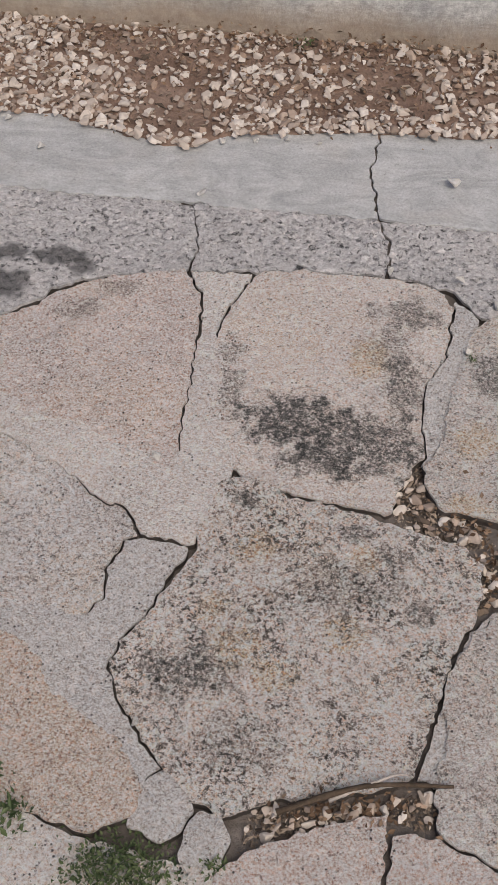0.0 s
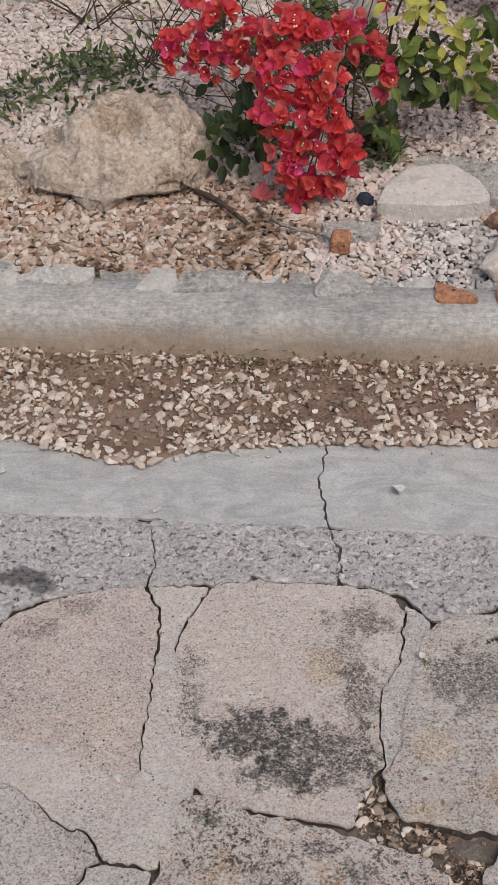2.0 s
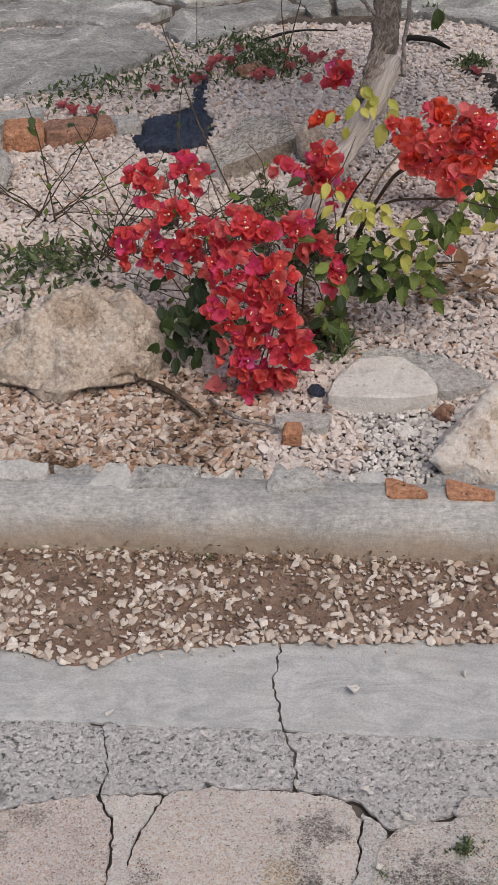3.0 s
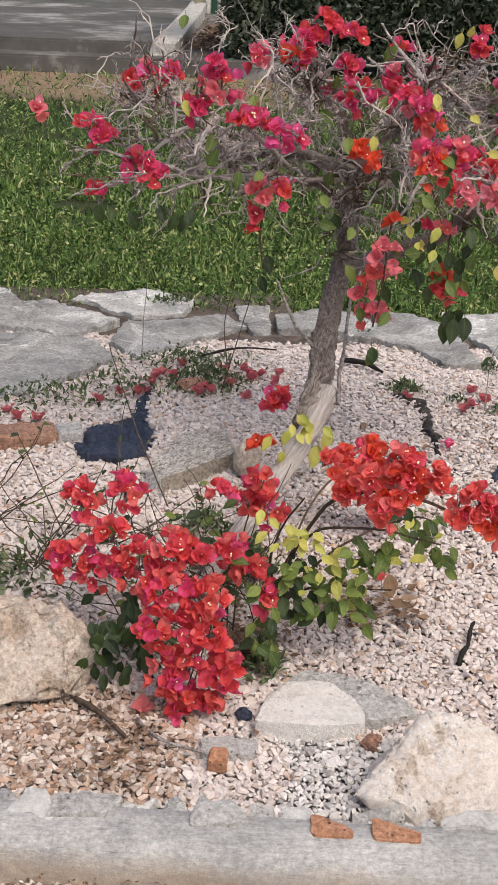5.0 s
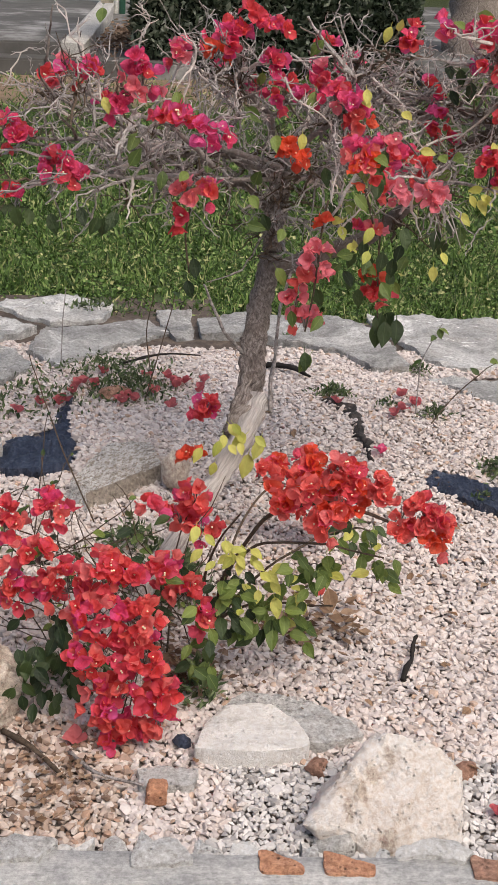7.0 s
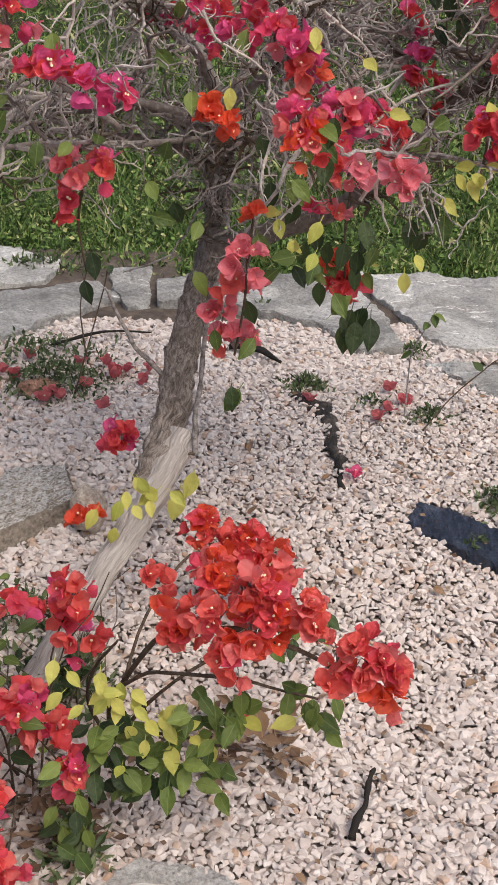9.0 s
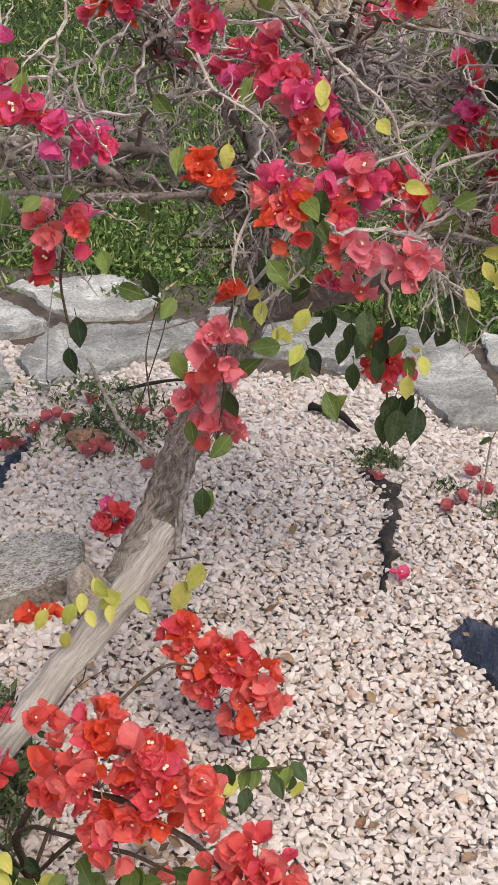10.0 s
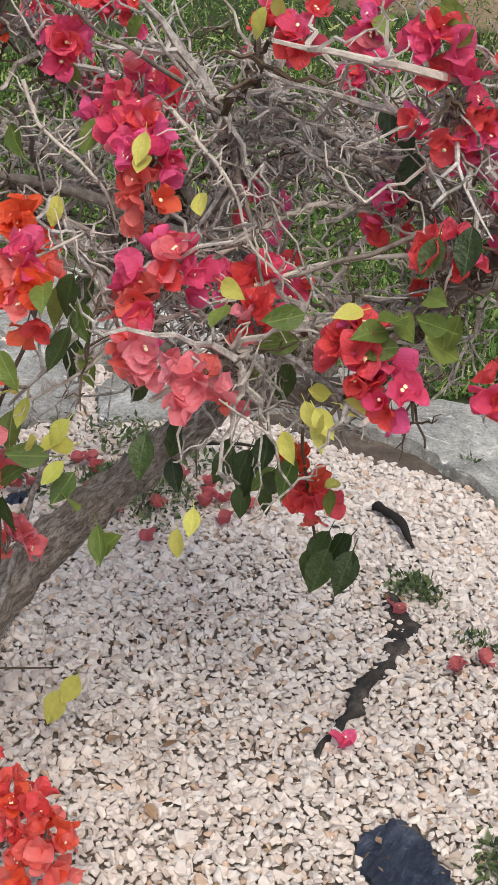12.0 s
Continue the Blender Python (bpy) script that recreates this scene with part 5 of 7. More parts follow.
# ---- sheets of torn black plastic ----
BLUE = [(0.67, 3.03), (0.72, 3.12), (0.77, 3.11), (0.94, 2.96), (0.97, 2.90), (0.93, 2.86), (0.88, 2.82), (0.78, 2.90)]
BLACK = [(-0.645, 3.14), (-0.625, 3.285), (-0.53, 3.37), (-0.49, 3.40), (-0.475, 3.58), (-0.462, 3.71), (-0.448, 3.70), (-0.45, 3.55), (-0.432, 3.40), (-0.392, 3.229), (-0.412, 3.076), (-0.518, 3.022), (-0.608, 3.049)]
for pts, label in ((BLUE, "torn navy-black plastic sheet showing through gravel"), (BLACK, "crumpled black plastic sheet among the chips")):
    z = ground_z(pts[0][1])
    add("plastic_sheet", paved_mesh("plastic_sheet", pts, z + 0.014, M_SHEET, pts[0][0] * 9 + 20, 0.009, 0.020, 0.010, 0.016, 0.0, 0.004, (), 0.03, 0.007), None, None, label, "plastic sheet")


def plastic_strip():
    path = smooth_path([(0.42, 3.76, 0.0), (0.47, 3.70, 0), (0.515, 3.63, 0), (0.528, 3.52, 0), (0.517, 3.42, 0), (0.533, 3.34, 0), (0.527, 3.26, 0), (0.537, 3.17, 0)], 7)
    wide = [0.004, 0.026, 0.036, 0.018, 0.011, 0.020, 0.008, 0.003]
    verts, faces = [], []
    for i, p in enumerate(path):
        w = float(np.interp(i / (len(path) - 1) * 7, range(8), wide))
        for k in range(7):
            s = k / 3 - 1
            x, y = p.x + s * w * (1 + 0.5 * nz(i, s * 2, 3, 0.8)), p.y + 0.3 * s * w
            verts.append((x + 0.016 * nz(x, y, 1, 16), y, ground_z(p.y) + 0.010 + 0.014 * nz(x, y, 5, 26) - 0.010 * s * s))
    n = len(path)
    faces = [(i * 7 + k, i * 7 + k + 1, (i + 1) * 7 + k + 1, (i + 1) * 7 + k) for i in range(n - 1) for k in range(6)]
    me = mesh_of("plastic_strip", verts, faces, M_SHEET_OLD)
    ob = add("plastic_strip", me, None, None, "crumpled strip of black plastic snaking through gravel", "plastic sheet")
    thick = ob.modifiers.new("thick", "SOLIDIFY")
    thick.thickness = 0.003


plastic_strip()


def stick(name, pts, r, mat, label, category="stick"):
    bm = bmesh.new()
    p = smooth_path(pts, 5)
    tube(bm, p, [r * (1 - 0.6 * i / len(p)) * (1 + 0.3 * nz(i, 0, r * 90, 0.7)) for i in range(len(p))], 6, 0.6, r * 70)
    ob = part(name, bm, mat, None, label)
    return tagged(ob, label, category)


def on(x, y, h=0.012):
    return (x, y, ground_z(y) + h)


M_CHAR = Nodes("charred_wood", 0.9).colour((0.02, 0.017, 0.015)).m
stick("stick", [on(0.462, 2.035), on(0.475, 2.07, 0.025), on(0.492, 2.11, 0.018), on(0.505, 2.16, 0.035), on(0.515, 2.175, 0.045)], 0.008, M_CHAR, "short charred black stick lying on white chips")
stick("stick", [on(0.25, 4.08, 0.02), on(0.33, 4.03, 0.03), on(0.40, 3.95, 0.02)], 0.014, M_CHAR, "dark rotting stick behind the trunk")
stick("stick", [on(-0.30, 4.02, 0.03), on(-0.15, 4.12, 0.04), on(0.0, 4.15, 0.03)], 0.006, M_CHAR, "dark stick lying along the path stones")
stick("stick", [on(-0.45, 1.83), on(-0.38, 1.76, 0.02), on(-0.30, 1.66, 0.02)], 0.008, M_STEM, "brown twig lying on the gravel")
stick("stick", [on(-0.30, 1.76), on(-0.24, 1.68, 0.02), on(-0.14, 1.64, 0.02)], 0.006, M_TWIG, "grey twig lying on the gravel")
stick("stick", [(-0.16, -0.255, 0.012), (-0.06, -0.215, 0.02), (0.045, -0.20, 0.012)], 0.005, M_STEM, "dark dry stem lying across a paving joint")
stick("stick", [(-0.10, -0.235, 0.014), (-0.03, -0.20, 0.022), (-0.01, -0.195, 0.02)], 0.003, M_PALE_TWIG, "pale straw lying across a paving joint")

# ---- gravel ----
FINE, COARSE = chip_shapes(10, 30, 3, 0.15), chip_shapes(10, 30, 5)
LUMPS = chip_shapes(13, 40, 12, 0.0, True)
keep_out = [BLUE, BLACK] + PATH_STONES


def gravel_places(x0, x1, y0, y1, step, lift=0.0):
    p = jittered(x0, x1, y0, y1, step, 0.36)
    ok = np.ones(len(p), bool)
    for poly in keep_out:
        ok &= ~inside(p, poly)
    p = p[ok]
    z = np.array([garden_z(x, y) for x, y in p]) + 0.009 + lift
    return np.column_stack([p, z + rng.uniform(-0.003, 0.005, len(p))])


all_places = gravel_places(-1.35, 1.4, 1.33, 4.35, 0.0126)
wob = np.array([0.10 * noise.noise(Vector((x * 4, y * 4, 0))) for x, y, z in all_places])
px, py = all_places[:, 0], all_places[:, 1]
tan_zone = (py + wob < 1.86) & (px + wob < -0.16)
grey_zone = (py + wob < 1.74) & (px + wob > 0.0) & (px < 0.8)
near = (px > 0.0) & (px < 1.0) & (py > 2.45) & (py < 3.75) & ~tan_zone & ~grey_zone
rest = ~(near | tan_zone | grey_zone)
for name, pick, shapes, mat, label, size in (
    ("gravel", near, FINE, M_CHIP, "bed of cream-white angular stone chips", 0.0124),
    ("gravel", rest, LUMPS, M_CHIP, "bed of cream-white angular stone chips", 0.0118),
    ("gravel", tan_zone, LUMPS, M_CHIP_TAN, "tan and rusty stone chips below the boulder", 0.0115),
    ("gravel", grey_zone, LUMPS, M_CHIP_GREY, "greyish stone chips behind the kerb", 0.0104),
):
    p = all_places[pick]
    s = size * 0.96 * rng.lognormal(0, 0.24, len(p))
    more = p[rng.random(len(p)) < 0.13] + np.array([0.006, 0.004, 0.008])
    p, s = np.concatenate([p, more]), np.concatenate([s, size * 0.85 * rng.lognormal(0, 0.2, len(more))])
    add("gravel", scatter("gravel", shapes, p, s, mat, (1.0, 0.82, 0.60), lean=0.32, smooth=False), None, None, label, "gravel", "", "stuff")

# the bed goes on to both sides
for x0, x1 in ((-2.4, -1.35), (1.4, 2.6)):
    p = gravel_places(x0, x1, 1.33, 4.9, 0.024)
    add("gravel", scatter("gravel", COARSE, p, 0.017 * rng.lognormal(0, 0.2, len(p)), M_CHIP, (1.0, 0.78, 0.52), lean=0.42, smooth=False), None, None, "bed of cream-white angular stone chips", "gravel", "", "stuff")

# chips strewn on the verge, thicker in drifts
CHUNKY = chip_shapes(12, 24, 9, 0.10)
p = jittered(-2.4, 2.4, 0.90, 1.24, 0.0108, 0.6)
edge = np.array([verge_edge(x) for x in p[:, 0]])
drift = np.array([0.5 + 0.6 * noise.noise(Vector((x * 5.5 + 3, y * 9, 2))) for x, y in p])
dense = drift + 0.55 * np.exp(-((p[:, 1] - edge) / 0.05) ** 2) + 0.25 * (p[:, 0] < -0.66) - 0.28 * np.exp(-((p[:, 0] + 0.56) / 0.10) ** 2 - ((p[:, 1] - 1.08) / 0.08) ** 2)
p = p[(p[:, 1] > edge) & (rng.random(len(p)) < dense + 0.02)]
z = 0.012 + 0.04 * np.clip(p[:, 1] - 1.05, 0, 1)
middle = (p[:, 0] > -1.1) & (p[:, 0] < 0.7)
for pick_chips, shapes in ((middle, CHUNKY), (~middle, COARSE)):
    q = np.column_stack([p, z])[pick_chips]
    add("gravel", scatter("gravel", shapes, q, 0.0080 * np.clip(rng.lognormal(0, 0.42, len(q)), 0.4, 1.7), M_CHIP_VERGE, (1.0, 0.78, 0.6), lean=0.28, smooth=False), None, None, "pale chips strewn over reddish soil", "gravel", "", "stuff")

# chips and debris in the open joints
p = jittered(-0.25, 0.2, -0.32, 0.32, 0.013, 0.6)
ok = np.zeros(len(p), bool)
for poly in JOINTS:
    ok |= inside(p, poly)
p = p[ok & (rng.random(len(p)) < 0.75)]
add("joint_gravel", scatter("joint_gravel", FINE, np.column_stack([p, np.full(len(p), -0.008)]), 0.0085 * rng.lognormal(0, 0.3, len(p)), M_CHIP_VERGE, smooth=False), None, None, "small stones lodged in open paving joints", "gravel", "", "stuff")

p = jittered(-0.25, 0.2, -0.32, 0.32, 0.0046, 0.6)
ok = np.zeros(len(p), bool)
for poly in JOINTS:
    ok |= inside(p, poly)
p = p[ok]
add("joint_debris", scatter("joint_debris", COARSE, np.column_stack([p, np.full(len(p), -0.013) + rng.uniform(0, 0.006, len(p))]), 0.0026 * rng.lognormal(0, 0.45, len(p)), M_CHIP_DARK, (1.3, 0.6, 0.45), smooth=False), None, None, "dark dry crumbs packed into open paving joints", "debris", "", "stuff")
p = jittered(-1.3, 0.9, 0.96, 1.22, 0.009, 0.6)
p = p[(rng.random(len(p)) < 0.25 + 0.5 * np.exp(-((p[:, 1] - 1.20) / 0.04) ** 2)) & (p[:, 1] > 0.03 + np.array([verge_edge(x) for x in p[:, 0]]))]
add("verge_debris", scatter("verge_debris", COARSE, np.column_stack([p, 0.011 + 0.04 * np.clip(p[:, 1] - 1.05, 0, 1)]), 0.0036 * rng.lognormal(0, 0.45, len(p)), M_CHIP_DARK, (1.4, 0.55, 0.4), smooth=False), None, None, "brown crumbs and bits of twig on the verge", "debris", "", "stuff")


def litter(name, region, count, size, label, lift=0.012, mat=M_LITTER, up=0.25):
    x0, x1, y0, y1 = region
    p = np.column_stack([rng.normal((x0 + x1) / 2, (x1 - x0) / 4, count), rng.normal((y0 + y1) / 2, (y1 - y0) / 4, count)])
    z = np.array([max(ground_z(y), 0.0) for _, y in p]) + lift + rng.uniform(0, 0.02, count)
    return add(name, leaf_bits(name, np.column_stack([p, z]), size * rng.uniform(0.6, 1.3, count), mat, up), None, None, label, "leaf litter", "", "stuff")


litter("leaf_litter", (-1.2, 0.7, 1.15, 1.25), 500, 0.011, "dry brown plant litter against the kerb", 0.022)
litter("leaf_litter", (-1.2, 0.6, 0.98, 1.24), 900, 0.008, "dry brown plant crumbs on the verge", 0.014)
litter("leaf_litter", (0.15, 0.42, 2.14, 2.36), 110, 0.038, "heap of dry brown leaves under a shrub", 0.02)
litter("leaf_litter", (-0.45, -0.2, 1.5, 1.78), 110, 0.022, "dry brown leaves caught in the gravel", 0.01, up=0.05)
litter("leaf_litter", (-0.15, 0.05, 1.95, 2.2), 160, 0.03, "dry leaves under the flowering shrub", 0.015)
litter("leaf_litter", (0.005, 0.11, 0.13, 0.28), 120, 0.009, "dry grass scraps in an open paving joint", -0.012)
litter("leaf_litter", (-0.19, 0.03, -0.27, -0.20), 200, 0.009, "dry scraps in an open paving joint", -0.014)
litter("leaf_litter", (0.07, 0.15, 0.05, 0.16), 90, 0.010, "dry straw in an open paving joint", -0.012)

# loose stones lying on the paving
SHAPE = [mesh_of("loose_stone", v * 0.01, f, M_WHITE_SLAB, False) for v, f in FINE[:5]]
for k, (x, y, s) in enumerate([(-0.698, 0.885, 0.009), (-0.403, 0.797, 0.010), (-0.385, 0.93, 0.009), (-0.275, 0.945, 0.008), (0.01, 0.856, 0.016), (-0.77, 0.955, 0.009), (-0.65, 0.40, 0.009), (-0.385, 0.245, 0.010), (0.03, 0.637, 0.010), (0.046, 0.489, 0.010), (-0.08, 0.645, 0.010), (0.095, 0.585, 0.014), (-0.33, 0.935, 0.007), (-0.345, -0.16, 0.008), (0.21, 0.90, 0.010), (0.33, 0.86, 0.013), (-0.22, 0.94, 0.006)]):
    ob = add("loose_stone", SHAPE[k % 5], None, pose(x, y, 0.004 + s * 0.5, 8 * k, 5, 47 * k) @ Matrix.Diagonal((s * 115, s * 90, s * 65, 1)), "small pale stone chip lying loose on the concrete", "stone", "loose stones on the paving")

# ---- flowers and leaves ----


def bract_grid(length, width, cup, curl, tip, wave):
    """A rounded papery bract with a short point and a wavy margin."""
    us, vs = [0.0, 0.1, 0.24, 0.4, 0.56, 0.72, 0.86, 0.95, 1.0], [-1, -0.5, 0, 0.5, 1]
    wide = [0.12, 0.56, 0.86, 0.99, 1.0, 0.86, 0.56, 0.27, 0.02]
    pts = []
    for u, k in zip(us, wide):
        w = width * k
        for v in vs:
            rise = cup * length * v * v * k + curl * length * u * u + tip * length * max(0, u - 0.7)
            rise += 0.075 * length * v * v * math.sin(wave + 8.5 * u + 2.2 * v)
            pts.append(Vector((v * w / 2, u * length, rise)))
    rows = len(us) - 1
    faces = [(j * 5 + i, j * 5 + i + 1, (j + 1) * 5 + i + 1, (j + 1) * 5 + i) for j in range(rows) for i in range(4)]
    return pts, faces


def flower_mesh(mat, seed):
    """Three papery bracts round small cream flowers."""
    r = random.Random(seed)
    verts, faces, which = [], [], []
    for k in range(3):
        pts, fs = bract_grid(1.0, r.uniform(0.86, 1.06), r.uniform(0.06, 0.24), r.uniform(-0.12, 0.3), r.uniform(-0.5, 0.15), r.uniform(0, 6.28))
        m = pose(0, 0, 0, 0, 0, 120 * k + r.uniform(-18, 18)) @ pose(0, 0, 0, r.uniform(18, 58), r.uniform(-14, 14), 0)
        at = len(verts)
        verts += [m @ (p + Vector((0.02 * nz(p.x * 3, p.y * 3, seed + k, 1), 0, 0.14 * nz(p.x * 1.6, p.y * 1.6, seed * 3 + k, 1)))) for p in pts]
        faces += [tuple(at + i for i in f) for f in fs]
        which += [0] * len(fs)
    for k in range({1: 1, 11: 2, 31: 1}.get(seed, 0)):
        w = r.uniform(0, 6.28)
        base = Vector((0.06 * math.cos(w), 0.06 * math.sin(w), 0))
        top = base + Vector((0.1 * math.cos(w), 0.1 * math.sin(w), r.uniform(0.42, 0.55)))
        at = len(verts)
        for j in range(6):
            a = j * math.pi / 3
            verts.append(base + Vector((0.025 * math.cos(a), 0.025 * math.sin(a), 0)))
        for j in range(6):
            a = j * math.pi / 3
            verts.append(top + Vector((0.085 * math.cos(a), 0.085 * math.sin(a), 0.02)))
        verts.append(top + Vector((0, 0, 0.0)))
        faces += [(at + j, at + (j + 1) % 6, at + 6 + (j + 1) % 6, at + 6 + j) for j in range(6)] + [(at + 6 + j, at + 6 + (j + 1) % 6, at + 12) for j in range(6)]
        which += [0] * 6 + [1] * 6
    return mesh_of("flower", verts, faces, [mat, M_STAR], True, which)


FLOWERS = {m.name: [flower_mesh(m, 5 * i + 1) for i in range(8)] for m in (M_RED, M_CORAL, M_PINK, M_ORANGE, M_OLD, M_BLUSH)}


def leaf_mesh(mat, seed, fold=0.22):
    r = random.Random(seed)
    us, ws = [0.0, 0.1, 0.25, 0.42, 0.6, 0.78, 0.91, 1.0], [0.02, 0.30, 0.51, 0.58, 0.50, 0.31, 0.12, 0.0]
    bend, sway = r.uniform(-0.35, 0.1), r.uniform(-0.08, 0.08)
    verts, faces = [], []
    for u, w in zip(us, ws):
        for v in (-1, -0.5, 0, 0.5, 1):
            verts.append((v * w / 2 + sway * u * u, u, bend * u * u + fold * abs(v) * w * 0.6 + 0.015 * math.sin(9 * u + 2 * v + seed)))
    faces = [(j * 5 + i, j * 5 + i + 1, (j + 1) * 5 + i + 1, (j + 1) * 5 + i) for j in range(7) for i in range(4)]
    at = len(verts)
    verts += [(-0.015, 0.02, 0), (0.015, 0.02, 0), (0.012, -0.28, 0.05), (-0.012, -0.28, 0.05)]
    faces.append((at, at + 1, at + 2, at + 3))
    return mesh_of("leaf", verts, faces, mat)


LEAVES = {m.name: [leaf_mesh(m, i) for i in range(4)] for m in (M_LEAF, M_LEAF_DARK_SHADED, M_LEAF_YELLOW, M_LEAF_DRY)}
pick = random.Random(11)


def unit(bias=(0, 0, 0), spread=1.0):
    return (Vector((pick.gauss(0, spread), pick.gauss(0, spread), pick.gauss(0, spread))) + Vector(bias)).normalized()


def cluster(plant, at, radius, count, mats, size=0.030, squash=(1, 0.8, 1), facing=(0, -0.42, 0.7)):
    """A spray of flowers on thin stalks that meet in the middle."""
    c = Vector(at)
    bm = bmesh.new()
    spots = []
    for _ in range(round(count * 1.3)):
        d = unit(facing, 0.75)
        p = c + Vector((d.x * squash[0], d.y * squash[1], d.z * squash[2])) * radius * pick.uniform(0.45, 0.9)
        spots.append((p, d))
        mid = (c + p) / 2 + Vector((0, 0, 0.01))
        tube(bm, [c - Vector((0, 0, 0.01)), mid, p], [0.0012, 0.001, 0.0008], 4)
    spray = part("spray", bm, M_TWIG, plant)
    for p, d in spots:
        m = pick.choice(mats)
        s = size * pick.uniform(0.8, 1.18)
        twist = Matrix.Rotation(pick.uniform(0, 6.28), 4, "Z")
        # the flower's own axis is z, so lay it along d
        q = (d + unit((0, 0, 0), 0.35) * 0.6).normalized().to_track_quat("Z", "Y").to_matrix().to_4x4()
        add("flower", pick.choice(FLOWERS[m.name]), spray, Matrix.Translation(p) @ q @ twist @ Matrix.Scale(s, 4))
    return spray


def leaf(plant, at, ahead, size, mat, up=(0, -0.4, 1)):
    a = Vector(ahead) + unit((0, 0, 0), 1) * 0.3
    add("leaf", pick.choice(LEAVES[mat.name]), plant, frame_of(Vector(at), a, Vector(up) + unit() * 0.35, size * pick.uniform(0.88, 1.12)))


def limb(plant, name, pts, r0, r1, mat, sides=7, n=6, wobble=0.25, label=""):
    p = smooth_path(pts, n)
    for i, q in enumerate(p[1:-1], 1):
        q += Vector((nz(i, r0 * 99, 1, 0.3, 2), nz(i, r0 * 77, 5, 0.3, 2), nz(i, r0 * 55, 9, 0.3, 2))) * (0.003 if r0 > 0.02 else min(r0 * 0.9, 0.009))
    bm = bmesh.new()
    tube(bm, p, fade(r0, r1, len(p)), sides, wobble, r0 * 50 + p[0].x)
    return part(name, bm, mat, plant, label), p


def wander(start, ahead, length, steps, curl):
    """A zigzag way: each step turns off to the other side."""
    pts, d = [Vector(start)], Vector(ahead).normalized()
    side = d.cross(unit()).normalized()
    for k in range(steps):
        e = (d + side * curl * (1 if k % 2 else -1) * pick.uniform(0.3, 1.2)).normalized()
        d = (d + unit() * curl * 0.3).normalized()
        pts.append(pts[-1] + e * length / steps * pick.uniform(0.7, 1.3))
    return pts


# ---- the small flowering tree ----
tree = tagged(new("bougainvillea_tree"), "gnarled bougainvillea tree with bare grey twigs and pink-red bracts", "tree")
tree.location = (0, 0, 0)
limb(tree, "trunk_base", [(-0.235, 2.22, 0.03), (-0.13, 2.35, 0.15), (-0.01, 2.50, 0.30), (0.09, 2.63, 0.42), (0.135, 2.72, 0.50)], 0.023, 0.033, M_DEADWOOD, 28, 12, 0.3, "bleached bare lower trunk")
limb(tree, "trunk", [(0.07, 2.64, 0.41), (0.112, 2.75, 0.50), (0.12, 2.86, 0.555), (0.14, 3.04, 0.60), (0.16, 3.20, 0.635), (0.185, 3.33, 0.69), (0.20, 3.37, 0.78), (0.205, 3.30, 0.92), (0.205, 3.18, 1.06)], 0.038, 0.029, M_BARK, 28, 12, 0.28, "rough grey-brown upper trunk")
limb(tree, "shoot", [(0.165, 2.68, 0.47), (0.17, 2.72, 0.58), (0.185, 2.76, 0.72), (0.21, 2.78, 0.84)], 0.007, 0.004, M_TWIG)
limb(tree, "shoot", [(0.05, 2.66, 0.44), (0.10, 2.66, 0.47), (0.165, 2.675, 0.475)], 0.004, 0.003, M_STEM)
limb(tree, "shoot", [(0.09, 2.80, 0.60), (0.03, 2.78, 0.68), (-0.02, 2.76, 0.80)], 0.006, 0.003, M_TWIG)

TOP = (0.185, 3.33, 0.69)
MAIN_BOUGHS = [
    ([TOP, (0.345, 3.30, 0.76), (0.48, 3.25, 0.83), (0.60, 3.16, 0.97), (0.66, 3.05, 1.09), (0.74, 2.95, 1.19), (0.86, 2.9, 1.25)], 0.030, 0.009),
    ([(0.76, 2.95, 1.20), (0.71, 3.05, 1.217), (0.612, 3.10, 1.209), (0.525, 3.10, 1.237), (0.453, 3.077, 1.261), (0.385, 3.03, 1.302), (0.346, 2.98, 1.37)], 0.0125, 0.005),
    ([(0.20, 3.15, 1.04), (0.05, 3.05, 1.10), (-0.14, 2.94, 1.13), (-0.33, 2.86, 1.15), (-0.52, 2.78, 1.17)], 0.010, 0.004),
    ([(0.205, 3.2, 1.0), (0.02, 2.95, 1.04), (-0.16, 2.80, 1.07), (-0.30, 2.74, 1.08), (-0.46, 2.70, 1.07)], 0.008, 0.003),
]
SIDE_BOUGHS = [
    ([(0.205, 3.17, 1.06), (0.16, 3.10, 1.18), (0.08, 2.98, 1.28), (0.05, 2.90, 1.38)], 0.012, 0.004),
    ([(0.205, 3.17, 1.06), (0.30, 3.08, 1.16), (0.36, 2.98, 1.24), (0.36, 2.90, 1.33)], 0.012, 0.004),
    ([(0.205, 3.17, 1.06), (0.16, 3.32, 1.16), (0.02, 3.38, 1.25), (-0.12, 3.36, 1.33)], 0.012, 0.004),
    ([(0.205, 3.17, 1.06), (0.30, 3.32, 1.16), (0.44, 3.40, 1.22), (0.60, 3.40, 1.28)], 0.012, 0.004),
    ([(0.205, 3.2, 1.02), (0.24, 2.95, 1.05), (0.30, 2.78, 1.10), (0.36, 2.66, 1.13)], 0.011, 0.003),
    ([(0.60, 3.16, 0.97), (0.57, 2.98, 1.06), (0.56, 2.80, 1.09), (0.55, 2.66, 1.10)], 0.010, 0.003),
]
